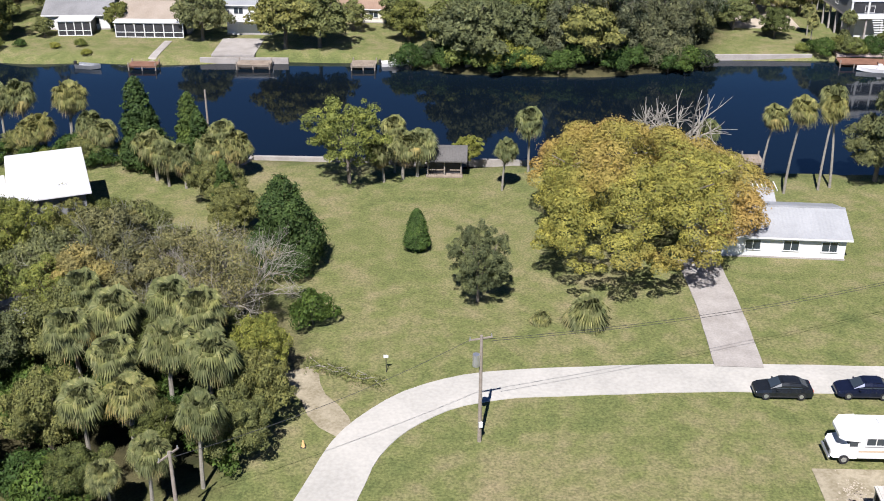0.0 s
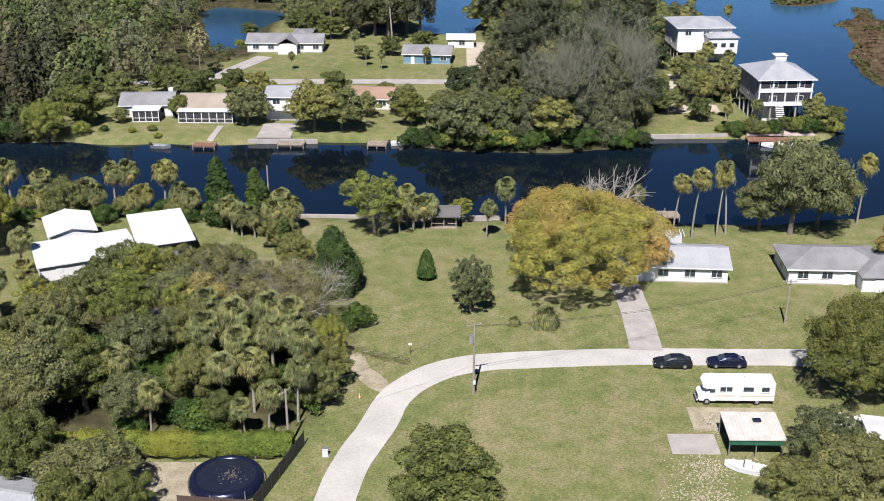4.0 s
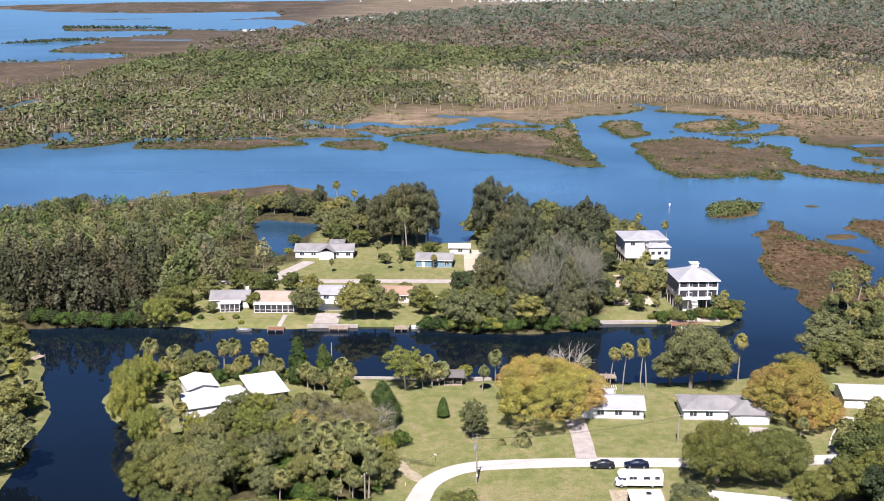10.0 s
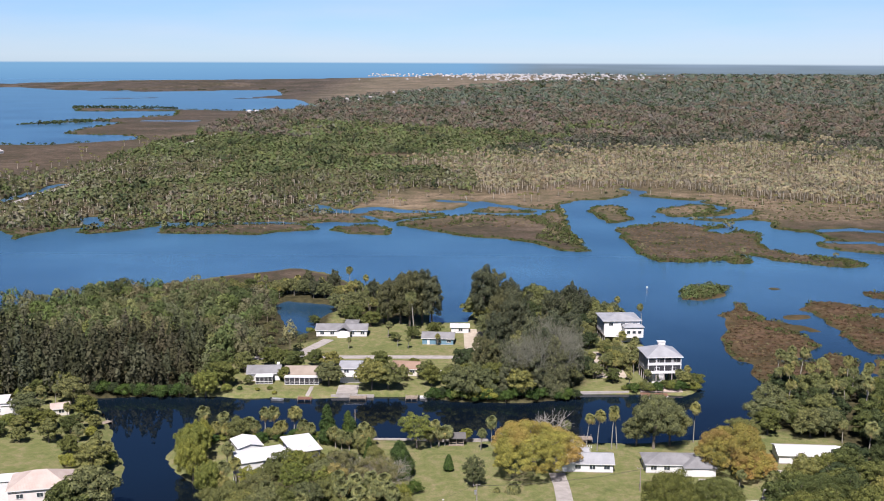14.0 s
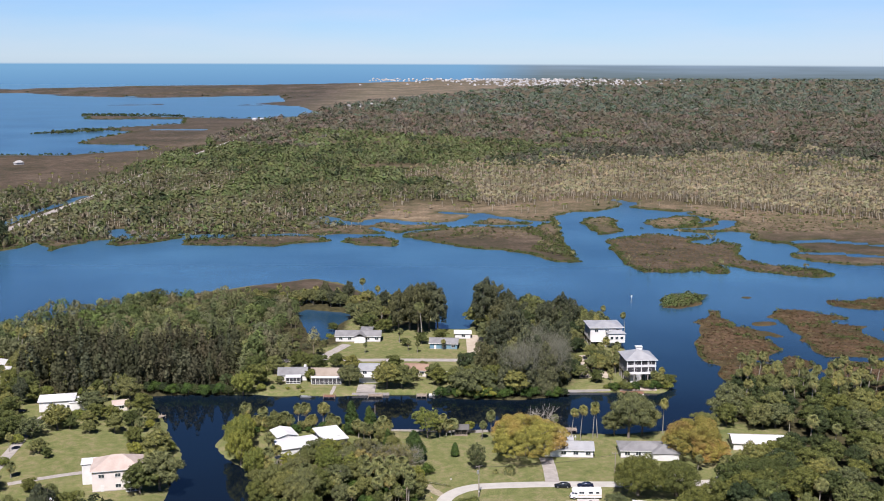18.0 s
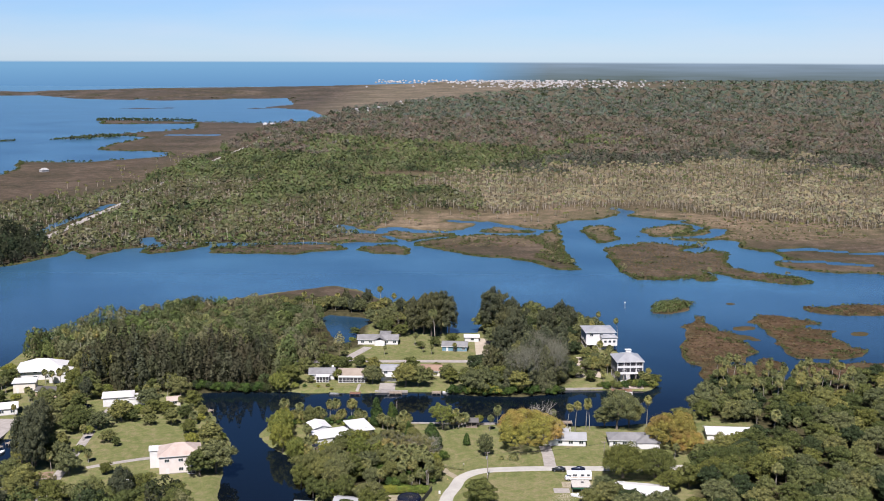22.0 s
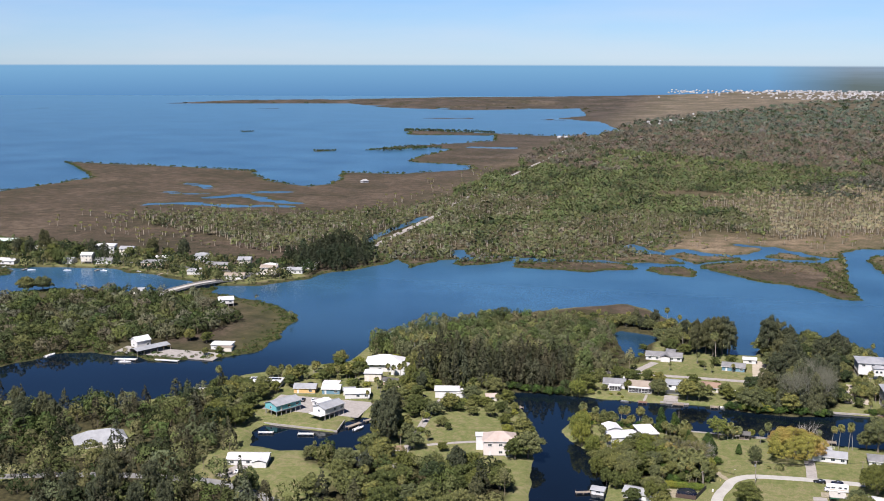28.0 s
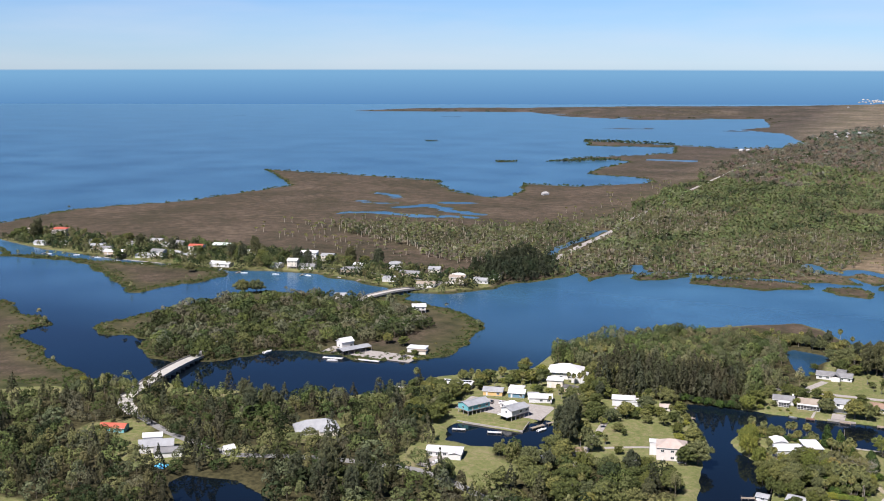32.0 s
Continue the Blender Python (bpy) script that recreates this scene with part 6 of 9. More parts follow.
def round_pool(x, y, r=3.4):
    ob = thing("swimming_pool", "large round black above-ground pool with dark liner", "pool", x, y)
    bm = bmesh.new()
    k = 28
    ring = lambda rr, z: [(rr * math.cos(i * math.tau / k), rr * math.sin(i * math.tau / k), z) for i in range(k)]
    rings = [[bm.verts.new(p) for p in ring(rr, z)] for rr, z in ((r, -0.1), (r + 0.05, 0.5), (r - 0.25, 1.0), (r - 0.55, 1.2), (r - 0.8, 1.15), (r - 0.95, 0.95))]
    for a, b in zip(rings, rings[1:]):
        for i in range(k):
            bm.faces.new((a[i], a[(i + 1) % k], b[(i + 1) % k], b[i]))
    part("wall", bm, M_NAVYPAINT, ob, "navy vinyl wall with an inflated rim", smooth=True)
    bm = bmesh.new()
    bm.faces.new([bm.verts.new(p) for p in ring(r - 0.85, 1.0)])
    part("water", bm, M_SOLAR, ob, "dark still water")
    drift_rng = random.Random(3)
    bm = bmesh.new()
    for i in range(150):
        a, q = drift_rng.uniform(0, 6.28), r * 0.5 * abs(drift_rng.gauss(0, 0.55))
        box(bm, (q * math.cos(a) + 0.6, q * math.sin(a) * 0.9 + 0.1, 1.02), (drift_rng.uniform(0.04, 0.14), drift_rng.uniform(0.03, 0.1), 0.02), 0, drift_rng.uniform(0, 90))
    part("fallen_leaves", bm, M_BARK, ob, "fallen leaves afloat")
    for i in range(0, k, 4):
        part("upright", boxes((((r + 0.05) * math.cos(i * math.tau / k), (r + 0.05) * math.sin(i * math.tau / k), 0.6), (0.1, 0.1, 1.3))), M_METAL, ob)


round_pool(-26.1, -18.6, 4.0)


def fence(pts, tall, mat, label, step=1.6):
    ob = thing("fence", label, "fence", pts[0][0], pts[0][1])
    x0, y0 = pts[0]
    line = smooth_line([(p[0] - x0, p[1] - y0) for p in pts], step)
    for a, b in zip(line, line[1:]):
        d = b - a
        part("panel", boxes(((0, 0, tall / 2), (d.length - 0.06, 0.05, tall))), mat, ob, at=pose(*((a + b) / 2).xy, 0, 0, 0, math.degrees(math.atan2(d.y, d.x))))
        part("post", boxes(((a.x, a.y, tall / 2 + 0.05), (0.12, 0.12, tall + 0.2))), mat, ob)
    return ob


fence([(-18.9, -11.4), (-20.2, -16), (-22.4, -23.6)], 1.8, M_SCREEN, "dark panel fence beside the lane")
fence([(-22.5, -23.9), (-30.2, -23.2)], 1.7, M_BROWNFENCE, "dark brown panel fence in front of the pool")
fence([(40, -5.5), (47, -8), (55, -11)], 1.5, M_WHITE, "white picket fence behind the oak")



def channel_marker(x, y):
    ob = thing("channel_marker", "slim white channel marker post standing in the river", "marker", x, y, 0.0)
    bm = bmesh.new()
    tube(bm, (0, 0, -2), (0, 0, 1.5), 0.14, 0.12, 8)
    part("pile", bm, M_WHITE, ob)
    part("board", boxes(((0, -0.15, 1.3), (0.8, 0.06, 0.8)), bevel=0.02), M_WHITE, ob)


channel_marker(90.5, 276)
channel_marker(103, 88)
dock(32.5, 61.4, 6.5, 3.0, 0, label="grey boat dock with handrails by the palms", rail=True)
ob = thing("gangway", "weathered wooden gangway with handrails down to the dock", "gangway", 31.6, 57.6, 0.0)
part("deck", boxes(((0, 0, 1.0), (1.6, 4.2, 0.1))), M_WOODDOCK, ob)
for sx in (-0.8, 0.8):
    part("handrail", boxes(((sx, 0, 1.95), (0.08, 4.2, 0.08)), ((sx, 0, 1.5), (0.06, 4.2, 0.06))), M_WOODDOCK, ob)
    for sy in (-2.0, -0.7, 0.7, 2.0):
        part("post", boxes(((sx, sy, 0.9), (0.1, 0.1, 2.2))), M_POLE, ob)
dock(-66, -26, 6, 1.8, 20, label="weathered wooden dock in the narrow inlet")
dock(-70, -40, 5, 1.8, 10, label="white dock beside the narrow inlet", mat=M_WHITE)

# home trees
plant("gold", 16.6, 35.4, 1.17, 40, 0.77)
plant("dead_white", 22.5, 52, 1.1, 10)
plant("dead_white", 19.5, 54, 0.75, 80)
plant("rust", 70.5, 36, 1.0, 200)
plant("rust", 74, 29.5, 0.6, 20, 1.0, "smaller rust-brown autumn tree beside the driveway")
plant("juniper", -19.3, 28.7, 1.0)
plant("cypress", -6.6, 33.2, 1.0)
plant("weep", -0.2, 22.2, 1.0)
plant("shrub", -15.4, 17.4, 1.1, tall=1.3)
plant("palmetto", 5.6, 18.4, 0.6)
plant("palmetto", 9.8, 18.2, 1.3, label="large rounded palmetto clump on the lawn")
for x, y, s, k in ((2.6, 49.5, 0.76, "palm_m"), (5.9, 55.5, 0.95, "palm_m"), (32.6, 50, 0.82, "palm_t"), (35.6, 49.8, 0.9, "palm_t"), (39.9, 51, 0.88, "palm_t"), (41.5, 51.8, 0.93, "palm_t"), (64.5, 57, 0.95, "palm_t"),
                   (-9.3, 52.5, 1.05, "palm_s"), (-11.5, 51.5, 0.95, "palm_s"), (-7.6, 53.4, 1.1, "palm_s"), (-10.4, 54.5, 0.85, "palm_m"), (-77.7, 59, 1.2, "palm_m"), (-74, 57, 1.05, "palm_m"), (-72, 58.8, 1.1, "palm_m"), (-65, 59, 1.2, "palm_m"), (-62.5, 57.4, 1.05, "palm_m"), (-60, 59, 1.1, "palm_m"), (-70, 56, 1.05, "palm_m"), (-56, 56.5, 1.0, "palm_m"), (-47, 56.6, 1.0, "palm_m"),
                   (-57.3, 59.5, 1.15, "palm_m"), (-54.5, 58.2, 1.1, "palm_m"), (-51.6, 59.4, 1.2, "palm_m"), (-49, 58.6, 1.05, "palm_m"), (-38.7, 51, 1.1, "palm_s"), (-36.8, 49.2, 1.0, "palm_s"), (-30.6, 53, 0.9, "palm_m"), (-32.4, 50.6, 1.1, "palm_s"), (-29, 51.4, 1.0, "palm_s"), (-34.6, 48.6, 0.9, "palm_s"),
                   (19, 57.5, 0.85, "palm_m"), (27.5, 56.5, 0.8, "palm_m")):
    plant("palm_s" if x < -45 and int(x * -10) % 3 else k, x, y, s * (0.95 if x < -45 else 1.0))
plant("light", -15.6, 51, 1.25)
plant("light", -1.5, 57.5, 0.5)
plant("grey_oak", 52, 52, 1.3, None, 1.35, label="large grey-green oak at the water's edge")
plant("grey_oak", 57, 54, 1.05, None, 1.25)
plant("grey_oak", 47.5, 54, 0.9)
for k in range(16):
    plant(("shrub", "oak_b", "shrub", "limeshrub")[k % 4], -79 + 2.3 * k, 56.5 + 2 * math.sin(k * 2.2), (1.2, 0.42, 1.0, 0.6)[k % 4], label="dark bank-side shrub under the palms")
plant("cedar", -41.2, 55.5, 1.3)
plant("cedar", -35.4, 56, 1.1)
plant("cedar", -33.8, 54.5, 0.9)
plant("cedar", -28.5, 42, 0.7)
sign = thing("yard_sign", "small white sign on a thin dark post in the lawn", "sign", -8.0, 9.6)
part("post", boxes(((0, 0, 0.8), (0.06, 0.06, 1.7))), M_BLACK, sign)
part("plate", boxes(((0, -0.05, 1.6), (0.42, 0.03, 0.3)), bevel=0.01), M_WHITE, sign)
cone = thing("traffic_cone", "small orange cone at the edge of the lane", "cone", -13.6, -1.2)
bm = bmesh.new()
tube(bm, (0, 0, 0.04), (0, 0, 0.62), 0.17, 0.04, 12)
part("body", bm, M_OCHRE, cone)
part("base", boxes(((0, 0, 0.025), (0.42, 0.42, 0.05)), bevel=0.01), M_BLACK, cone)
brush = thing("brush_pile", "low windrow of cut brown branches on the lawn", "brush pile", -11.6, 9.2)
twig_rng = np.random.default_rng(5)
for k in range(22):
    f = k / 21
    c0 = Vector((-2.6 + 5.4 * f + twig_rng.normal(0, 0.25), 1.2 - 2.6 * f + twig_rng.normal(0, 0.3), 0.1 + abs(twig_rng.normal(0, 0.12))))
    w = Vector((twig_rng.normal(0.8, 0.5), twig_rng.normal(-0.3, 0.5), twig_rng.normal(0, 0.12))).normalized() * twig_rng.uniform(0.4, 0.9)
    bm = bmesh.new()
    tube(bm, c0 - w, c0 + w, 0.03, 0.012, 5)
    part("branch", bm, M_GREYWOOD, brush)
f = twig_rng.uniform(-0.15, 1.1, 1500)
pts = np.stack([-2.6 + 5.4 * f + twig_rng.normal(0, 0.35, 1500), 1.2 - 2.6 * f + twig_rng.normal(0, 0.5, 1500), np.abs(twig_rng.normal(0, 0.16, 1500)) + 0.03], 1)
co, fa = leaf_cards(twig_rng, pts, np.tile((0, -0.3, 1.0), (1500, 1)), 0.15, 0.7)
weed_me = fast_mesh("weeds", co, fa)
weed_me.materials.append(M_OLIVE)
part("weeds", weed_me, None, brush, "olive weeds grown through the cut branches")
# thicket between the white roof and the lane
plant("half_bare", -27.5, 19.5, 1.0)
plant("dead_big", -22.0, 15.0, 1.15, 60)
plant("dead_big", -25.5, 17.5, 0.95, 200)
plant("half_bare", -33.5, 20, 1.1)
plant("half_bare", -28, 13.5, 0.95)
plant("half_bare", -36, 15, 1.0)
plant("half_bare", -25, 14, 0.75)
for x, y, s, k in ((-28.0, 1.4, 0.95, "palm_m"), (-25.6, -4.5, 0.9, "palm_m"), (-22.2, 6.4, 1.0, "palm_m"), (-20.9, 0.4, 0.95, "palm_m"), (-20.2, -6.4, 0.85, "palm_m"), (-23.0, -9.6, 0.7, "palm_m"), (-25.6, -10.4, 0.62, "palm_m"), (-29.6, 6.4, 1.0, "palm_m"), (-26.0, 9.0, 1.0, "palm_m"), (-24.2, 1.6, 1.0, "palm_m"), (-29.4, -3.6, 0.85, "palm_m"), (-32.4, 4.4, 0.95, "palm_m"),
                   (-46.0, -3.2, 0.95, "palm_m"), (-41.0, -4.4, 0.95, "palm_m"), (-36.4, -9.4, 0.7, "palm_m"), (-49.5, 1.5, 0.95, "palm_m"), (-62.7, 11.2, 0.8, "palm_m"), (-60.4, 6.4, 0.8, "palm_m"), (-63.4, 17, 0.9, "palm_m"), (-62, 24, 0.8, "palm_m"), (-66, 32, 0.9, "palm_m"), (-34, 12, 0.9, "palm_m")):
    plant(k, x, y, s * 1.12)
for x, y, s, k in ((-77, 39, 1.0, "lime"), (-74, 27, 0.95, "lime"), (-77, 48, 0.85, "lime"), (-68, 17, 0.85, "lime"), (-53, 25.5, 0.6, "oak_b"), (-56, 20, 0.6, "oak_b"), (-46, 26, 0.85, "light"), (-50, 28.5, 0.8, "oak_b"), (-43.5, 29, 0.55, "oak_b"), (-48, 23, 0.6, "light"), (-37, 29, 0.7, "oak_a"), (-30, 44, 0.6, "oak_b"), (-26.5, 37, 0.6, "oak_b"),
                   (-39, 18, 0.95, "grey_oak"), (-33, 25, 0.85, "oak_b"), (-54, 9, 0.95, "grey_oak"), (-60, 1, 1.0, "oak_b"), (-63, -6, 0.8, "oak_a"), (-45, 12, 1.0, "light"), (-22.5, 9.5, 0.7, "oak_b"), (-19.0, 8, 0.6, "lime"), (-24, -4, 0.5, "oak_c"), (-28.5, -8.5, 0.5, "oak_a"), (-54, -20, 0.7, "oak_a"), (-47, -20, 0.85, "oak_a"), (-40.5, -22, 0.75, "grey_oak"), (-35, -25.5, 0.6, "oak_a"), (-39, -29, 0.75, "oak_a"), (-50, -6, 1.05, "grey_oak"), (-45.5, -4, 0.9, "oak_c"), (-56, -4, 1.0, "oak_b"), (-52, -10, 0.85, "grey_oak"), (-58, -14, 0.7, "oak_a"),
                   (-67, 56, 0.75, "oak_b"), (-73, 61, 0.5, "oak_a"), (-18.4, 2.5, 0.66, "oak_b"), (-18.4, -3, 0.6, "oak_b"), (-27, 7.5, 0.6, "oak_c"), (-33, -2, 0.7, "oak_b"), (-39, -8, 0.7, "grey_oak"), (-37, 13, 0.9, "light"), (-43, 35, 0.6, "oak_b"), (-36, 9, 0.8, "oak_b"), (-30, 10, 0.75, "oak_b"), (-65, 9, 0.7, "oak_b"), (-41, 5, 0.8, "grey_oak"), (-57, 14, 0.8, "light")):
    plant(k, x, y, s * 0.88, None, 1.3)
for x, y in [(-24 - 3.9 * (k % 10) - 0.7 * math.sin(k), 0.5 + 3.6 * (k // 10) + math.sin(k * 2.3)) for k in range(30)]:
    plant("shrub", x, y, (1.1, 0.9, 1.3)[int(abs(x * 3)) % 3], label="dark green understorey shrub in the thicket")
for x, y, sz in ((-30.5, -9.2, 1.5), (-33.2, -7.4, 1.2), (-19.2, -3.2, 1.3), (-18.4, 2.6, 1.5), (-39.2, -8.6, 0.9), (-54, -12, 1.4)):
    plant("shrub", x, y, sz, label="low bright-leaved shrub at the edge of the thicket")


def hedge(a, b, wide, tall):
    """A clipped hedge: leaves over a long rounded bank, uneven along its top."""
    a, b = Vector(a), Vector(b)
    d = b - a
    ob = thing("hedge", "clipped bright green hedge with yellowish new growth along the yard", "hedge", a.x, a.y, None, math.degrees(math.atan2(d.y, d.x)))
    g = np.random.default_rng(64)
    k = int(d.length * 1150)
    x, ang = g.uniform(0, d.length, k), g.uniform(-0.35, math.pi + 0.35, k)
    swell = 1 + 0.1 * np.sin(x * 1.3) + 0.07 * np.sin(x * 3.1 + 1) + g.normal(0, 0.05, k)
    sq = 1 / np.maximum(np.abs(np.cos(ang)), np.abs(np.sin(ang))) ** 0.6
    p = np.stack([x, np.cos(ang) * wide / 2 * sq * swell, tall * 0.5 + np.sin(ang) * tall * 0.5 * sq * swell], 1)
    p[:, 2] = np.maximum(p[:, 2], 0.05)
    co, fa = leaf_cards(g, p, np.stack([np.zeros(k), np.cos(ang), np.sin(ang)], 1), 0.15)
    me = fast_mesh("foliage", co, fa)
    me.materials.append(M_HEDGEMIX)
    part("foliage", me, None, ob)
    stems = bmesh.new()
    for i in range(int(d.length / 1.2)):
        tube(stems, (0.6 + 1.2 * i, 0, -0.2), (0.6 + 1.2 * i, 0.1 * math.sin(i), tall * 0.7), 0.06, 0.04, 5)
    part("stems", stems, M_BARK, ob)


hedge((-53, -13.9), (-19.8, -13.3), 2.5, 2.9)
slab("yard", rect(-40.5, -23.5, -20.6, -14.8), M_DIRT, "bare tan yard round the black pool", "yard", 0.03)
plant("oak_c", -2.9, -22.8, 1.24, None, 0.74, label="lumpy mid-green shade tree on the near lawn")
plant("big_oak", 46.5, 1.5, 1.0, None, 1.25)
plant("big_oak", 57.5, 1.0, 0.9, 130, 1.2)
for x, y, s, k in ((37.5, -14, 0.75, "grey_oak"), (41, -18, 0.7, "oak_b"), (33.2, -22.4, 0.72, "oak_b"), (37.2, -20.4, 0.8, "grey_oak"), (-38.4, -22.6, 0.95, "grey_oak"), (60, -12, 0.9, "oak_a"), (67, -8, 0.9, "oak_c"), (76, -4, 1.0, "oak_a"), (84, 6, 1.0, "big_oak"), (92, 14, 1.0, "oak_a"), (98, 26, 1.0, "oak_c"),
                   (76, 42, 0.7, "oak_b"), (80, 60, 0.8, "oak_b"), (88, 64, 0.9, "oak_a"), (100, 62, 1.0, "grey_oak"), (107, 74, 1.0, "oak_b"), (98, 82, 0.9, "grey_oak"), (112, 90, 0.95, "oak_b"), (116, 60, 1.0, "oak_a"), (-46, -33, 0.7, "oak_a"), (-35, -34, 0.7, "oak_b")):
    plant(k, x, y, s)
for x, y, s, k in ((102, 96, 0.9, "palm_t"), (106, 104, 1.0, "palm_t"), (112, 100, 0.95, "palm_t"), (118, 106, 1.0, "palm_t"), (110, 116, 0.9, "palm_t"), (124, 100, 1.05, "palm_t"), (99, 70, 0.8, "palm_m"), (92, 76, 0.9, "palm_m"), (74, 12, 0.9, "palm_m"), (68, 20, 0.7, "palm_m"), (78, 16, 0.7, "palm_m"), (130, 96, 1, "palm_t"), (104, 110, 1.05, "palm_t")):
    plant(k, x, y, s)

# ---------------------------------------------------------------- the point across the canal
h = house(-70, 120.5, 4, 11, 8, 2.7, "grey-roofed cottage with a white screened porch on the canal", roof=R_GREY, wins=2, rise_=1.6)
screen_porch(h, 0.5, -6.0, 5.5, 4, 2.5, R_WHITE, 4)
part("chimney", boxes(((4.8, 0.5, 2.6), (1.0, 0.9, 5.2)), bevel=0.05), M_WHITE, h)
h = house(-56, 119.5, 0, 12.5, 10, 2.7, "tan-roofed canal house with a long screened porch", wall=M_CREAM, roof=R_TAN, wins=3, rise_=1.7)
screen_porch(h, 0, -6.2, 11.5, 2.6, 2.5, R_WHITE, 7)
h = house(-39.5, 119, 0, 7.5, 9, 5.2, "narrow white two-storey canal house", roof=R_LIGHT, wins=2, rise_=1.0, storeys=2)
part("balcony", boxes(((0, -5.4, 2.7), (7.5, 1.8, 0.15)), ((0, -6.25, 3.3), (7.5, 0.08, 0.1)), *[((-3.6 + 0.6 * k, -6.25, 3.0), (0.05, 0.05, 0.6)) for k in range(13)]), M_WHITE, h)
house(-21, 127, -6, 9, 8, 2.6, "tan-brown roofed cottage near the canal", wall=M_CREAM, roof=R_BROWN, wins=2, rise_=1.5)
h = house(-48.5, 181, 0, 20, 8, 2.7, "long grey-roofed ranch house on the lawn", roof=R_GREY, wins=5, rise_=1.5, door=0.45)
wing(h, 1, -3.4, 6, 5, 2.8, R_GREY, rise_=1.5, turn=90)
wing(h, 3, 9, 5, 12, 2.3, R_GREY, rise_=1.1, shape="hip")
h = house(-10, 169, -4, 12, 8, 2.6, "blue-grey cottage with a grey roof", wall=M_BLUE, roof=R_GREY, wins=3, rise_=1.4)
house(-1.5, 186, 0, 7, 5, 2.6, "small white-roofed outbuilding near tall pines", roof=R_WHITE, wins=1, rise_=0.7, name="shed")
h = house(61.2, 177.5, 4, 14.2, 13.2, 6.0, "tall white raised house with pale metal roof", roof=R_LIGHT, wins=3, rise_=1.5, storeys=2, base=2.8, shape="hip", over=0.7)
wing(h, 3.8, -8.6, 7.4, 4.2, 4.2, R_LIGHT, rise_=0.9, base=2.8, shape="hip")
for k in range(3):
    add_window(h, 1.6 + 2.2 * k, -10.73, 5.0, 1.2, 1.1, 0)
part("balcony", boxes(((-4.6, -7.5, 2.8), (4.6, 1.8, 0.16)), ((-4.6, -8.3, 3.75), (4.6, 0.07, 0.08)), *[((-6.8 + 0.45 * k, -8.3, 3.3), (0.05, 0.05, 0.9)) for k in range(11)]), M_WHITE, h)
part("garage_wall", boxes(((2.6, -2.2, 1.4), (8.6, 8.4, 2.7))), M_WHITE, h)
h = house(66.6, 120.2, 4, 11.4, 12.6, 5.8, "white raised waterfront house with two floors of screened porch", roof=R_LIGHT, wins=2, rise_=2.5, storeys=2, base=4.2, shape="hip", door=None, over=0.7)
for f in range(2):     # two storeys of screened bays between white posts
    z0 = 4.2 + 2.9 * f
    for k in range(4):
        bay = part("porch_screen", boxes(((-4.2 + 2.8 * k, -6.33, z0 + 1.75), (2.45, 0.1, 1.8))), M_SCREEN, h, "dark insect screen")
        part("porch_rail", boxes(((-4.2 + 2.8 * k, -6.42, z0 + 0.42), (2.5, 0.1, 0.62))), M_WHITE, bay)
    for k in range(5):
        part("porch_post", boxes(((-5.6 + 2.8 * k, -6.4, z0 + 1.45), (0.3, 0.2, 2.9))), M_WHITE, h)
    part("porch_beam", boxes(((0, -6.42, z0 + 0.04), (11.7, 0.26, 0.24))), M_WHITE, h)
# added grey sheet over the white side wall, standing in for its shade
part("side_shade_sheet", boxes(((-5.74, 0, 7.1), (0.05, 12.4, 5.6))), M_PORCHGREY, h, "grey sheet standing in for the shaded side wall")
part("stair_hall", boxes(((-1.5, -1.0, 2.1), (4.2, 6.0, 4.1))), M_WHITE, h)
part("cupola", boxes(((0.6, 1.2, 12.7), (2.4, 2.0, 1.1)), ((0.6, 1.2, 13.3), (2.8, 2.4, 0.2)), bevel=0.03), M_WHITE, h)
for k in range(12):
    part("stair_tread", boxes(((-1.2, -6.9 - 0.3 * k, 4.0 - 0.33 * k), (1.8, 0.32, 0.1))), M_WHITE, h)
slab("patio", rect(58, 106.5, 72, 112.6), M_PINKPAVE, "pinkish paved terrace at the waterfront house", "patio", 0.12)
dock(62, 104.2, 9, 3.2, -4, M_BROWNDOCK, "red-brown wooden deck at the waterfront house")
boat(63, 101.4, 176, 6.5, 2.2, "long white boat beside the red-brown deck")
dock(-53.4, 98.4, 4.6, 2.6, 0, M_BROWNDOCK, "brown swim dock at the end of a path")
strip("path", [(-53.2, 99.8), (-52.6, 104), (-52.4, 110)], 1.3, M_CONCRETE, "narrow concrete path to the dock", "path", 0.1, rag=0.02)
dock(-36, 99.6, 5.5, 2.6, 0, label="grey wooden dock by the patio")
boat(-62.2, 98.2, -12, 4.2, 1.7, "small grey skiff at the bank", False, mat=M_METAL)
dock(-18.5, 100.0, 4, 3.2, 0, label="cluttered wooden dock with chairs")
boat(-13.6, 101.6, 10, 4.5, 1.7, "white boat beside the cluttered dock")
fence([(-14, 131), (-10, 127), (-6.5, 124)], 1.1, M_WHITE, "low white fence by the lawn")
dock(-111.6, 72.2, 6, 2.2, 60, label="weathered grey dock on the canal bend")
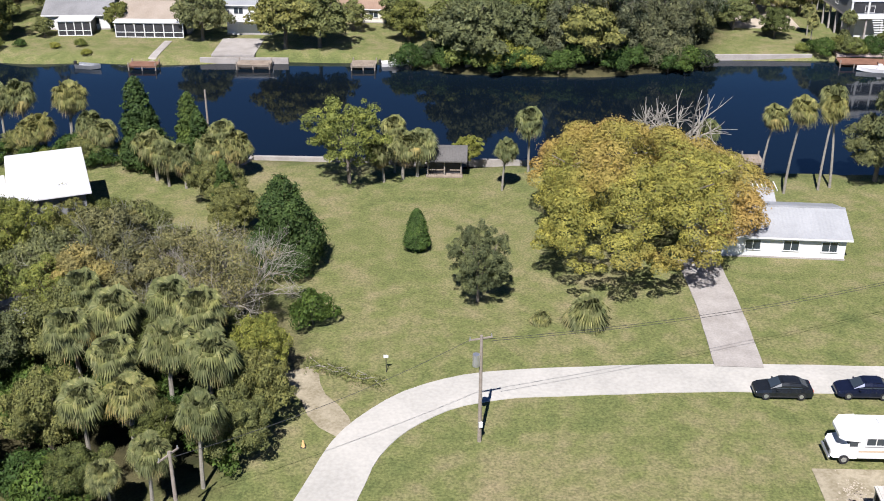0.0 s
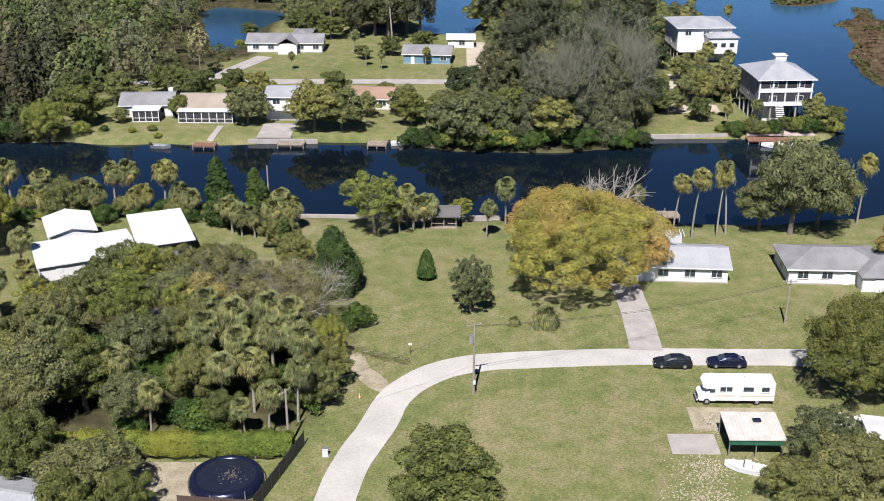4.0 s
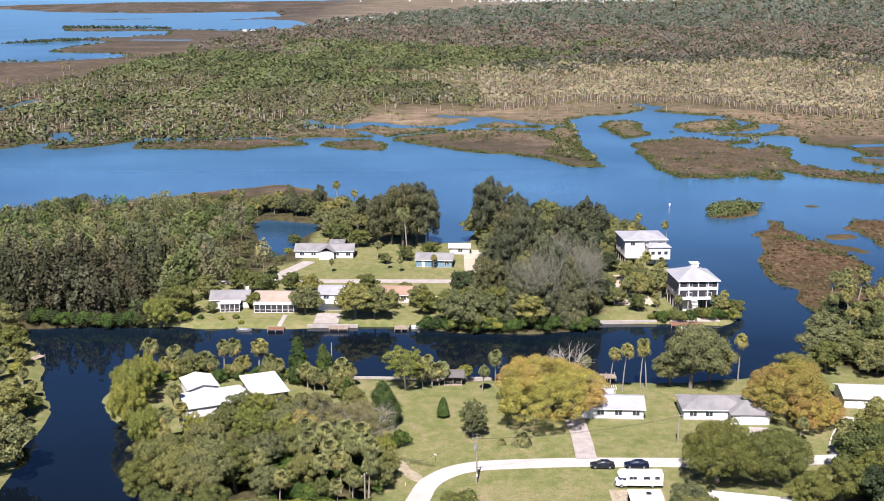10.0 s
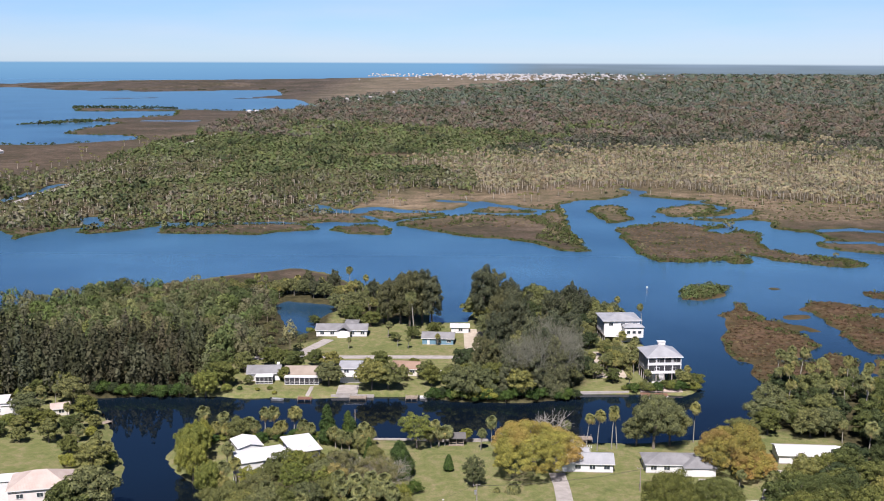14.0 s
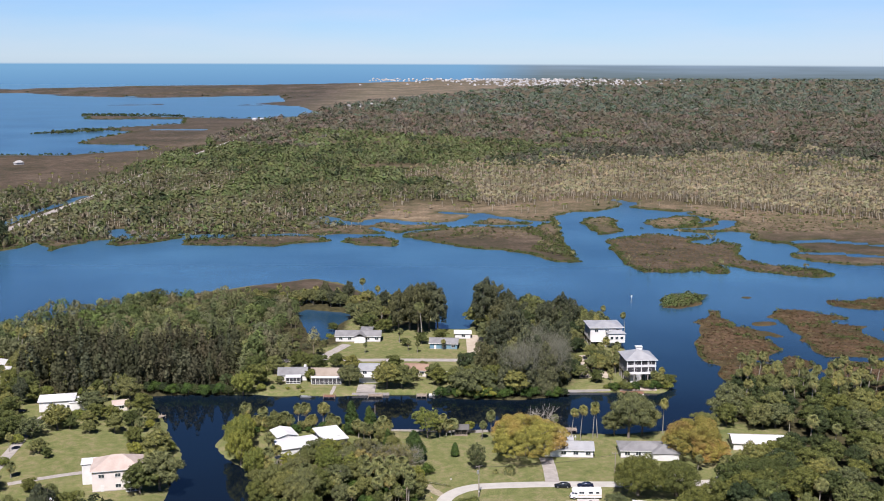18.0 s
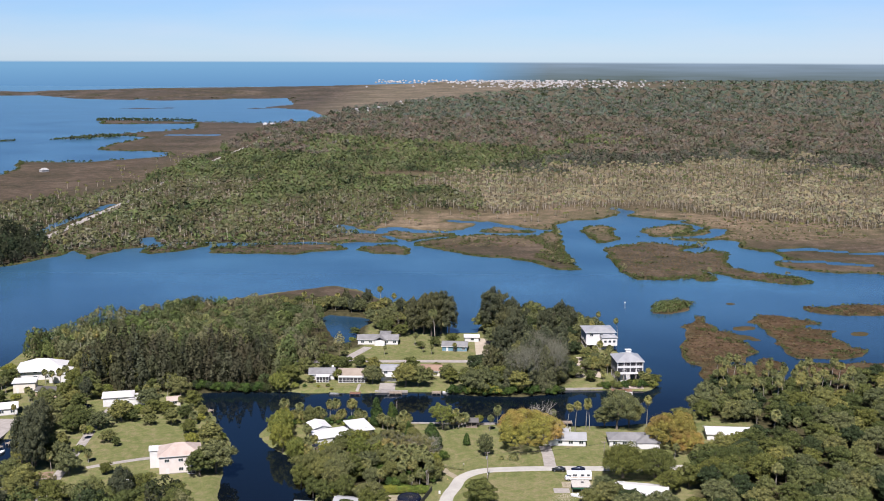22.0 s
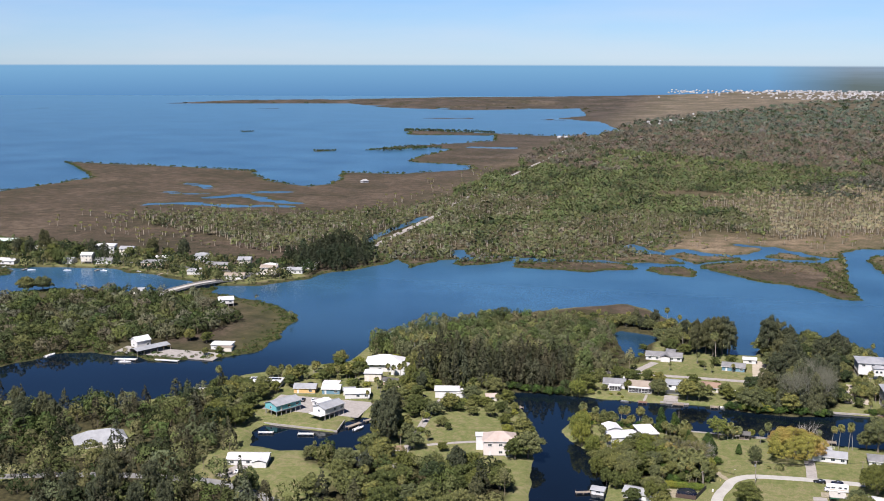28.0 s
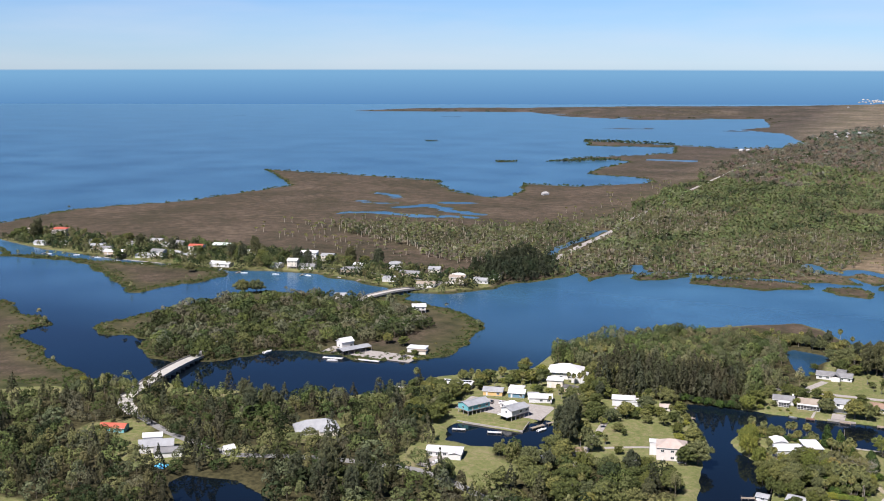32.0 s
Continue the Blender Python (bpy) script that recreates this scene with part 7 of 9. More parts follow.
for x, y, s, k in ((-46.7, 111, 0.9, "grey_oak"), (-32, 106.5, 1.2, "oak_b"), (-26.5, 107.5, 1.1, "oak_b"), (52, 150, 0.7, "oak_b"), (57, 147, 0.6, "oak_b"), (55, 140, 0.7, "grey_oak"), (62, 141, 0.6, "oak_b"), (66, 146, 0.55, "oak_a"), (50, 131, 0.7, "oak_b"), (60, 107, 0.4, "oak_b"), (73.5, 110.5, 0.62, "oak_b"), (70, 109.2, 0.4, "oak_b"), (76, 113, 0.5, "oak_a"), (53, 134, 0.75, "oak_b"), (58, 131, 0.7, "grey_oak"), (62.5, 136, 0.6, "oak_b"), (53.5, 145, 0.6, "oak_a"), (70, 133, 0.45, "oak_b"), (-60.5, 128, 0.8, "oak_a"), (-74, 112, 0.4, "oak_b"), (-22, 118, 0.6, "oak_b"), (-62.5, 116, 0.55, "oak_a"), (-54, 134, 0.7, "oak_a"), (-70, 134, 0.8, "oak_a"), (-12, 112, 0.8, "oak_a"), (-14, 120, 0.7, "oak_b"), (-82, 110, 1.0, "oak_a"), (-64, 132, 0.8, "oak_a"), (-48, 132, 0.7, "oak_b"), (-30, 132, 0.7, "oak_a"), (-78, 126, 0.9, "oak_b"), (-86, 118, 1.1, "oak_a"), (-18.8, 131, 0.5, "oak_c"), (-86.5, 101.5, 0.9, "lime"), (-4.8, 105, 0.95, "oak_a"), (2, 103, 0.8, "oak_a"), (8, 108, 1.0, "oak_a"), (-1, 112, 0.9, "oak_c"), (16, 112, 1.0, "oak_a"),
                   (12, 122, 0.95, "pine_b"), (6, 118, 0.9, "pine"), (24, 128, 0.95, "pine_b"), (38, 134, 0.9, "pine_b"), (22, 134, 1.1, "pine_b"), (12, 142, 1.05, "pine"), (32, 142, 1.05, "pine"), (40, 150, 1.0, "pine"), (28, 158, 1.0, "pine_b"), (18, 160, 1.1, "pine"), (14, 172, 1.05, "pine"), (24, 176, 1.05, "pine_b"),
                   (34, 170, 1.0, "pine_b"), (44, 180, 0.9, "pine_b"), (36, 186, 0.9, "pine"), (20, 190, 1.0, "pine"), (46, 196, 0.8, "oak_c"), (58, 200, 0.8, "oak_b"), (66, 206, 0.7, "oak_b"), (54, 214, 0.7, "oak_c"), (30, 210, 0.8, "oak_c"), (40, 222, 0.7, "oak_b"), (12, 214, 0.85, "pine"), (-22, 196, 1.3, "pine"), (-17, 201, 1.35, "pine"), (-26, 200, 1.2, "pine"), (-31, 196, 1.0, "pine"), (8, 198, 1.3, "pine"), (13, 203, 1.2, "pine"),
                   (-13, 196, 1.1, "pine"), (-33, 200, 0.9, "oak_a"), (-46, 198, 0.9, "oak_a"), (-38, 194, 0.8, "oak_a"), (-12, 179, 0.7, "oak_a"), (-27, 170, 0.45, "oak_c"), (-20, 174, 0.6, "oak_a"), (44, 121, 0.65, "oak_b"), (50, 116, 0.6, "oak_c"), (75, 112, 0.55, "oak_a"), (79, 116, 0.5, "oak_a"), (56, 132, 0.6, "oak_b"), (44, 137, 0.6, "oak_b"), (48, 163, 0.6, "oak_b"), (69, 152, 0.4, "oak_b"), (-62, 200, 0.5, "oak_a"),
                   (-58, 192, 0.5, "limeshrub"), (-62, 186, 0.6, "limeshrub"), (3, 98.5, 1.25, "limeshrub"), (-1.5, 99, 1.3, "limeshrub"), (7, 98, 1.0, "limeshrub"), (-80, 104, 0.7, "limeshrub"), (-76, 106, 0.5, "shrub"), (-66, 106.5, 0.35, "limeshrub"), (-70, 105.5, 0.3, "limeshrub"), (53, 109, 0.4, "limeshrub"), (-64, 103, 0.3, "limeshrub")):
    plant(k, x, y, s)
for k in range(22):
    plant(("palm_m", "oak_b", "palm_s", "grey_oak", "oak_a")[k % 5], -112 + 3.1 * k + math.sin(k * 3.1), 262 - 2.0 * max(0, k - 12) + 4 * math.sin(k * 1.7), (0.9, 0.6, 0.9, 0.55, 0.65)[k % 5])
for x, y, s in ((98.5, 80, 0.95), (103, 92, 1.0), (111, 108, 1.1), (112, 80, 1.0), (116, 96, 1.1), (120, 73, 1.1), (127, 88, 1.0), (136, 96, 1.15), (138, 80, 1.1), (144, 92, 1.05), (152, 103, 1.1), (149, 80, 1.15), (151, 73, 1.1), (131, 76, 1.2), (142, 106, 1.1), (158, 92, 1.15)):
    if level(x, y) > 0.4:
        plant("palm_t", x, y, s, label="tall slender palm above the shore wood")
for k in range(9):
    plant(("shrub", "wood_oak", "limeshrub")[k % 3], 56 + 2.6 * k, 107.6 + 0.9 * math.sin(k * 1.9) + 0.25 * k, (1.2, 0.36, 0.8)[k % 3], label="dense shrub on the bank by the waterfront house")
for k in range(17):
    plant(("shrub", "wood_dark", "shrub")[k % 3], -11 + 2.9 * k, 100.2 + 0.8 * math.sin(k * 2.1) - 2.6 * math.exp(-((k - 7) / 4) ** 2), (1.5, 0.42, 1.3)[k % 3], label="dark shrub overhanging the canal bank")
for k in range(11):
    plant(("wood_dark", "shrub")[k % 2], -123 + 3.1 * k, 101.6 + 0.7 * math.sin(k * 1.7), (0.45, 1.6)[k % 2], label="dark shrub at the foot of the wood by water")
for x, y, s in ((17, 102, 1.1), (22.5, 101.5, 1.2), (29, 102.5, 1.1), (27, 110, 1.35), (33, 112, 1.2), (21, 110, 1.25), (36, 118, 1.2), (29, 117, 1.3), (14, 104, 1.0), (32, 104, 1.1), (25, 105, 1.2)):
    plant("half_bare_grey" if x not in (22.5, 27, 33, 32, 17) else "dead_tall", x, y, s * 0.98, None, 1.22)
for x, y, s, k in ((-25.6, 162, 0.55, "palm_m"), (-21.5, 159, 0.6, "palm_m"), (-10.5, 163, 0.6, "palm_m"), (-44, 158, 0.55, "palm_m"), (-80, 150, 0.9, "palm_m"), (-76, 146, 0.9, "palm_m"), (-73, 152, 0.8, "palm_m"), (-20, 182, 1.3, "palm_t"), (-30, 176, 0.8, "palm_m"), (52, 122, 0.8, "palm_m"), (56, 118, 0.7, "palm_m"), (59, 127, 0.8, "palm_m"), (61, 113, 0.7, "palm_m"), (55, 112, 0.6, "palm_m"),
                   (72, 112, 0.8, "palm_m"), (60, 110.5, 0.55, "palm_s"), (57.5, 138, 0.85, "palm_m"), (61, 144, 0.9, "palm_m"), (56, 150, 0.9, "palm_m"), (63.5, 150, 0.85, "palm_m"), (59.5, 156, 0.9, "palm_m"), (48, 126, 0.8, "palm_m"), (62, 134, 0.8, "palm_m"), (76, 120, 0.7, "palm_m"), (74, 196, 0.8, "palm_t"), (66, 214, 0.8, "palm_t"), (60, 188, 0.8, "palm_t"), (-52, 232, 0.8, "palm_t"), (-48, 240, 0.8, "palm_t"), (-44, 250, 0.8, "palm_t"), (-90, 250, 0.8, "palm_t"), (-66, 126, 0.6, "palm_m")):
    plant(k, x, y, s)
# ---------------------------------------------------------------- the west lots and the boat basin
h = house(-107.5, 9.5, 14, 14, 11, 6.5, "two-storey pale pink stucco house with a tile roof", wall=M_PINK, roof=R_PINK, wins=3, rise_=2.6, storeys=2, shape="hip")
wing(h, -8.2, 3.5, 4, 5, 6.4, R_WHITE, M_WHITE, shape="flat")
screen_porch(h, 4.5, -6.3, 4.0, 1.6, 2.6, R_WHITE, 3)
house(-120.5, -11, 14, 8, 7, 2.4, "white-roofed low cottage among oaks", roof=R_WHITE, wins=2, rise_=1.0)
ob = house(-112.5, -13, 14, 3.5, 3, 2.2, "small red-roofed garden shed", wall=M_CREAM, roof=R_RED, wins=1, rise_=0.8, name="shed")
house(-150.5, -6, 12, 6.5, 5, 2.6, "white shed with a red-brown roof edge", roof=R_BROWN, wins=1, rise_=0.6, name="shed", door=None)
h = house(-207, -32, 14, 17, 8, 2.8, "white cottage with a white metal roof and green lawn", roof=R_WHITE, wins=5, rise_=1.1)
wing(h, 5.5, -3.5, 7, 6, 2.6, R_WHITE, rise_=0.9, turn=90)
h = house(-220, 35, 62, 15, 8.5, 3.0, "teal raised cottage with a pale metal roof", wall=M_TEAL, roof=R_LIGHT, wins=3, rise_=1.3, base=2.4)
h = house(-196.5, 35, 66, 13, 8, 3.0, "white raised cottage with a deck facing the basin", roof=R_LIGHT, wins=3, rise_=1.3, base=2.6)
part("deck", boxes(((-8, 0, 2.6), (3, 8, 0.16)), *[((-9.4, -3.9 + 0.6 * k, 3.1), (0.06, 0.06, 0.9)) for k in range(14)], ((-9.4, 0, 3.55), (0.08, 8, 0.08))), M_WHITE, h)
house(-222, 69, 12, 11, 8, 2.8, "ochre cottage with a pale metal roof", wall=M_OCHRE, roof=R_LIGHT, wins=2, rise_=1.3)
house(-208.5, 71, 12, 9, 8, 2.8, "blue cottage with a white metal roof", wall=M_BLUE, roof=R_WHITE, wins=2, rise_=1.2)
h = house(-193.5, 67.5, 20, 12.5, 8, 2.9, "white cottage with a white metal roof", roof=R_WHITE, wins=3, rise_=1.2)
wing(h, -4, 5, 6, 6, 2.6, R_LIGHT, rise_=0.9)
house(-206, 50, 62, 8, 4.5, 2.3, "open pale-roofed carport between cottages", roof=R_WHITE, wins=1, rise_=0.4, name="carport", door=None)
house(-212, 80, 10, 8, 5, 2.4, "white flat-roofed outbuilding by the palms", roof=R_WHITE, shape="flat", wins=2, name="shed")
h = house(-246, 73, 10, 17, 8, 3.0, "white flat-roofed house with rows of dark solar panels", roof=R_WHITE, shape="flat", wins=3)
for k in range(9):
    part("solar_panel", boxes(((-7 + 1.75 * k, 1.6, 3.34), (1.6, 2.4, 0.08))), M_SOLAR, h, at=None)
h = house(-196, 121, 12, 19, 14, 4.8, "large white house with a broad hipped white roof", roof=R_WHITE, wins=4, rise_=3.2, storeys=2, shape="hip", over=1.2)
wing(h, 9, -8, 9, 10, 4.2, R_WHITE, rise_=2.0, shape="hip")
house(-195, 98, 12, 9, 7, 4.5, "cream raised house with flat white deck roof", wall=M_CREAM, roof=R_WHITE, shape="flat", wins=2)
house(-181, 92, -8, 13, 7, 2.5, "long dark-roofed boathouse by the water", wall=M_TAN, roof=R_DARK, wins=2, rise_=1.0, name="boathouse")
h = house(-150, 81, 14, 12, 8, 4.0, "white villa with a stepped white roof", roof=R_WHITE, wins=3, rise_=1.2, shape="hip")
wing(h, 7.5, -1, 6, 7, 3.0, R_WHITE, shape="flat")
house(-127, 80, 20, 5, 4, 2.5, "small pale cottage near the canal bank", wall=M_CREAM, roof=R_PINK, wins=1, rise_=1.0, name="shed")
h = house(-281, -28, 40, 21, 11, 3.0, "house with a broad pale hipped metal roof among trees", wall=M_CREAM, roof=R_LIGHT, wins=4, rise_=3.2, shape="hip", over=0.9)
wing(h, 5, -6.5, 9, 8, 2.9, R_LIGHT, M_CREAM, rise_=2.2, shape="hip")
h = house(-337, -84, 35, 16, 9, 3.6, "white house with grey roofs", roof=R_LIGHT, wins=3, rise_=1.8, storeys=1)
wing(h, 6, -8, 13, 8, 2.6, R_GREY, rise_=1.2)
wing(h, -2, 5, 9, 6, 6.0, R_WHITE, rise_=1.2)
house(-375, -70, 18, 13, 7, 2.6, "teal-walled cottage with a red metal roof", wall=M_TEAL, roof=R_RED, wins=3, rise_=1.4)
house(-303, -73, 60, 5, 4, 2.6, "small white gabled shed on the lawn", roof=R_WHITE, wins=1, rise_=1.2, name="shed")
slab("pool", rect(-324, -104, -318, -98), M_POOL, "bright blue swimming pool", "pool", 0.1)
house(-160, -20, 30, 7, 6, 2.6, "pale stucco garage among trees", wall=M_CREAM, roof=R_LIGHT, wins=1, rise_=1.0, name="garage")
dock(-216.5, 6.5, 7, 1.8, 14, label="white-topped dock in the boat basin", mat=M_WHITE)
dock(-198, 9.5, 7.5, 2.2, 14, label="white-topped dock in the boat basin", mat=M_WHITE)
dock(-181, 27, 9, 2.2, 64, label="pale wooden dock in the basin")
dock(-176.5, 36, 6, 2.0, 60, label="pale wooden dock in the basin")
boat(-177.5, 24, 64, 6.5, 2.3, "white boat moored in the basin")
boat(-183.5, 40, 60, 6.0, 2.2, "white boat on its lift by the basin")
boat(-262, 72, 20, 7, 2.4, "white cruiser at the river bank")
boat(-276, 62, 30, 6, 2.2, "white boat at a small dock")
dock(-275, 60, 6, 1.6, 40)
dock(-128, 94.5, 5, 2, 25, label="small wooden dock on the canal bend")
for k in range(3):
    car(-222 + 5 * k, 52 + k * 1.2, 100, (M_GELCOAT, M_DARKPAINT, M_GELCOAT)[k], "white car parked in the yard" if k != 1 else "dark car parked in the yard")
car(-162, 75, 40, M_NAVYPAINT, "dark car parked beside the villa")
car(-206, -44, 70, M_GELCOAT, "white car in the cottage driveway")

# ---------------------------------------------------------------- marina, bridges


def open_shed(x, y, turn, L, W, H, label, roof):
    ob = thing("boat_shed", label, "boat shed", x, y, None, turn)
    part("roof", gable_roof(L, W, 0.9, 0.3), roof, ob, at=pose(0, 0, H))
    n = max(3, round(L / 4))
    for k in range(n):
        for s in (-1, 1):
            part("post", boxes(((-L / 2 + L * k / (n - 1), s * W / 2, H / 2 - 0.4), (0.22, 0.22, H + 0.8))), M_POLE, ob)
    part("back_wall", boxes(((0, W / 2 - 0.1, H / 2), (L, 0.1, H))), M_WOODDOCK, ob)
    return ob


open_shed(-340, 120, 62, 22, 8, 3.0, "long open boat shed with a pale metal roof", R_LIGHT)
house(-352, 130, 60, 9, 7, 4.2, "white gabled marina house", roof=R_WHITE, wins=2, rise_=2.0)
h = house(-303, 139, 10, 12, 8, 2.9, "flat-roofed marina house with a broad white roof", roof=R_WHITE, shape="flat", wins=3)
wing(h, 3, -6, 9, 4, 2.4, R_TAN, M_CREAM, shape="flat")
dock(-345, 101, 13, 3, 10, label="white floating marina dock", mat=M_WHITE)
dock(-322, 105, 16, 2.6, 4, label="white floating marina dock", mat=M_WHITE)
boat(-392, 98, 80, 8, 2.8, "white cruiser moored off the marina")
boat(-343, 97, 10, 7, 2.3, "white boat alongside the marina dock")
house(-352, 244, 30, 10, 8, 3.0, "white-roofed house by the channel", roof=R_WHITE, wins=2, rise_=1.4, base=2.0)
house(-430, 263, 25, 9, 7, 3.0, "pale house on the island shore", wall=M_CREAM, roof=R_LIGHT, wins=2, rise_=1.4)


def bridge(pts, width, label, clear=3.2):
    """A level deck on trestles with kerb rails; the ends ramp down to the ground."""
    a, b = Vector((*pts[0], 0)), Vector((*pts[1], 0))
    d = b - a
    L, ang = d.length, math.degrees(math.atan2(d.y, d.x))
    mid = (a + b) / 2
    ob = thing("bridge", label, "bridge", mid.x, mid.y, 0.0, ang)
    bm = bmesh.new()
    k = 14
    rows = []
    for i in range(k + 1):
        t = i / k
        z = 1.25 + (clear - 1.0) * math.sin(math.pi * min(1, max(0, t))) ** 0.7
        rows.append([(-L / 2 + L * t, s * width / 2, z + dz) for s, dz in ((-1, -0.5), (-1, 0), (1, 0), (1, -0.5))])
    loft(bm, rows)
    part("deck", bm, M_ROAD, ob)
    for s in (-1, 1):
        bm = bmesh.new()
        loft(bm, [[(r[1][0], s * (width / 2 - 0.15) + e, r[1][2] + f) for e, f in ((-0.12, 0), (-0.12, 0.85), (0.12, 0.85), (0.12, 0))] for r in rows])
        part("parapet", bm, M_CONCRETE, ob)
    for i in range(1, k):
        z = rows[i][1][2]
        part("pier", boxes(((-L / 2 + L * i / k, 0, z / 2 - 1.3), (0.5, width - 1, z + 1.6))), M_CONCRETE, ob)
    return ob


bridge([(-407, -22), (-424, 66)], 9.0, "long pale concrete road bridge over the river")
strip("road", [(-300, -75), (-345, -62), (-384, -43)], 4.5, M_GREYROAD, "grey street under trees towards the bridge", "road")
strip("road", [(-383, -43.5), (-398, -33.5), (-407, -22)], 8.5, M_ROAD, "pale bridge approach road", "road")
bridge([(-412, 262), (-386, 322)], 8.0, "pale concrete bridge to the far village")
strip("road", [(-424, 64), (-440, 110), (-445, 160), (-430, 220), (-412, 262)], 4.0, M_GREYROAD, "grey island road between bridges", "road")
strip("road", [(-386, 322), (-372, 370), (-350, 420), (-337, 470)], 6, M_ROAD, "pale road from the far bridge", "road")
car(-411, 2, 100, M_DARKPAINT, "dark car crossing the bridge")

# ---------------------------------------------------------------- the far village along the marsh
VILLAGE = [(-837, 362, 14, R_LIGHT), (-896, 410, 10, R_TAN), (-791, 391, 14, R_GREY), (-723, 340, 20, R_WHITE), (-694, 346, 14, R_LIGHT), (-677, 348, 13, R_GREY), (-672, 368, 12, R_LIGHT), (-645, 353, 13, R_LIGHT), (-598, 338, 20, R_WHITE), (-661, 386, 14, R_RED), (-748, 398, 13, R_GREY),
           (-729, 412, 12, R_LIGHT), (-710, 406, 13, R_WHITE), (-693, 398, 12, R_GREY), (-674, 408, 15, R_LIGHT), (-652, 416, 17, R_MINT), (-609, 403, 11, R_WHITE), (-517, 394, 12, R_LIGHT), (-519, 360, 14, R_GREY), (-470, 354, 19, R_GREY), (-548, 354, 9, R_LIGHT), (-533, 358, 9, R_WHITE),
           (-424, 340, 14, R_LIGHT), (-414, 358, 18, R_GREY), (-386, 330, 15, R_TAN), (-441, 383, 11, R_LIGHT), (-478, 384, 10, R_WHITE), (-762, 360, 12, R_LIGHT), (-775, 376, 12, R_WHITE), (-364, 346, 13, R_TAN), (-350, 364, 12, R_LIGHT), (-372, 366, 11, R_WHITE), (-346, 386, 10, R_LIGHT), (-398, 374, 10, R_LIGHT), (-815, 374, 11, R_LIGHT), (-744, 352, 11, R_GREY)]
for k, (x, y, L, rf) in enumerate(VILLAGE):
    house(x, y, 14 + 7 * math.sin(k * 2.1), L, 9.0 + math.sin(k), 3.1 + 2.4 * (k % 4 == 1), "village house with a %s roof by the marsh" % {"white_metal_roof": "white metal", "pale_metal_roof": "pale metal", "grey_shingle_roof": "grey", "red_metal_roof": "red", "mint_metal_roof": "mint green", "tan_shingle_roof": "tan"}[rf.name],
          wall=(M_WHITE, M_CREAM, M_WHITE, M_TAN)[k % 4 if k % 5 else 0], roof=rf, wins=3, rise_=1.5, base=(0, 2.0)[k % 2], shape=("gable", "hip")[k % 3 == 1], sides=1, storeys=1 + (k % 4 == 1))
house(-863, 416, 20, 17, 12, 8, "coral-pink three-storey house at the end of the village", wall=M_PINK, roof=R_RED, wins=3, rise_=1.6, storeys=2, shape="hip")
house(-535, 389, 20, 16, 13, 10, "tall white three-storey house", roof=R_WHITE, wins=4, rise_=1.5, storeys=3, shape="hip")
for x, y, sz, kd in ((-492, 392, 1.0, "pine"), (-462, 392, 0.95, "pine"), (-602, 370, 1.3, "oak_a"), (-575, 372, 1.4, "oak_a"), (-588, 378, 1.2, "pine"), (-632, 378, 1.2, "oak_c"), (-608, 304, 1.0, "grey_oak"), (-511, 244, 1.3, "grey_oak"), (-503, 252, 1.3, "grey_oak"), (-885, 380, 1.4, "oak_a"), (-871, 392, 1.2, "pine"), (-834, 384, 1.1, "oak_b"), (-753, 380, 1.2, "oak_b"), (-764, 410, 1.2, "oak_a")):
    plant(kd, x, y, sz, label="dark spreading tree beside the village houses")
slab("seawall", [(-730, 331.5), (-600, 328.4), (-600, 330.2), (-730, 333.4)], M_CONCRETE, "pale concrete sea wall of the village", "sea wall", 0.1)
for k in range(16):
    x = -800 + 29 * k
    y = 333 - 0.02 * k + 6 * math.sin(k * 1.3) + (6 if k > 8 else 0)
    if k % 2 == 0:
        dock(x, y - 7, 7, 1.8, 95, label="small wooden dock along the village shore")
    boat(x + 6, y - 6, 20 * math.sin(k), 6.5, 2.2, "white boat moored along the village shore")

strip("road", [(-850, 388), (-760, 374), (-660, 376), (-560, 376), (-470, 366), (-420, 358), (-378, 352)], 5.0, M_GREYROAD, "grey village street between the houses", "road")

# far houses along the bay road, and the town on the skyline: small blocks with roofs
# paint dulled to grey, standing in for haze over the distance
M_FARPAINT = plain("hazed_far_paint", (0.2, 0.2, 0.2), (0.46, 0.455, 0.45), 0.8, 0.06, 0.5, bump=0.0)


def far_houses(name, label, places, seed):
    rng = random.Random(seed)
    bm = bmesh.new()
    for x, y in places:
        L, W, H = rng.uniform(6, 10), rng.uniform(5, 7), rng.uniform(2.0, 3.4)
        z = float(rise(np.array(x), np.array(y)))
        t = rng.uniform(0, 180)
        box(bm, (x, y, z + H / 2), (L, W, H), 0, t)
        q = pose(x, y, z + H, 0, 0, t)
        c = [q @ Vector(v) for v in ((-L / 2 - 0.5, -W / 2 - 0.5, 0), (L / 2 + 0.5, -W / 2 - 0.5, 0), (L / 2 + 0.5, W / 2 + 0.5, 0), (-L / 2 - 0.5, W / 2 + 0.5, 0), (-L / 4, 0, 2.5), (L / 4, 0, 2.5))]
        v = [bm.verts.new(p) for p in c]
        for f in ((0, 1, 5, 4), (1, 2, 5), (2, 3, 4, 5), (3, 0, 4)):
            bm.faces.new([v[i] for i in f])
    return tagged(new(name, mesh_of(name, bm, M_FARPAINT)), label, "houses", kind="stuff")


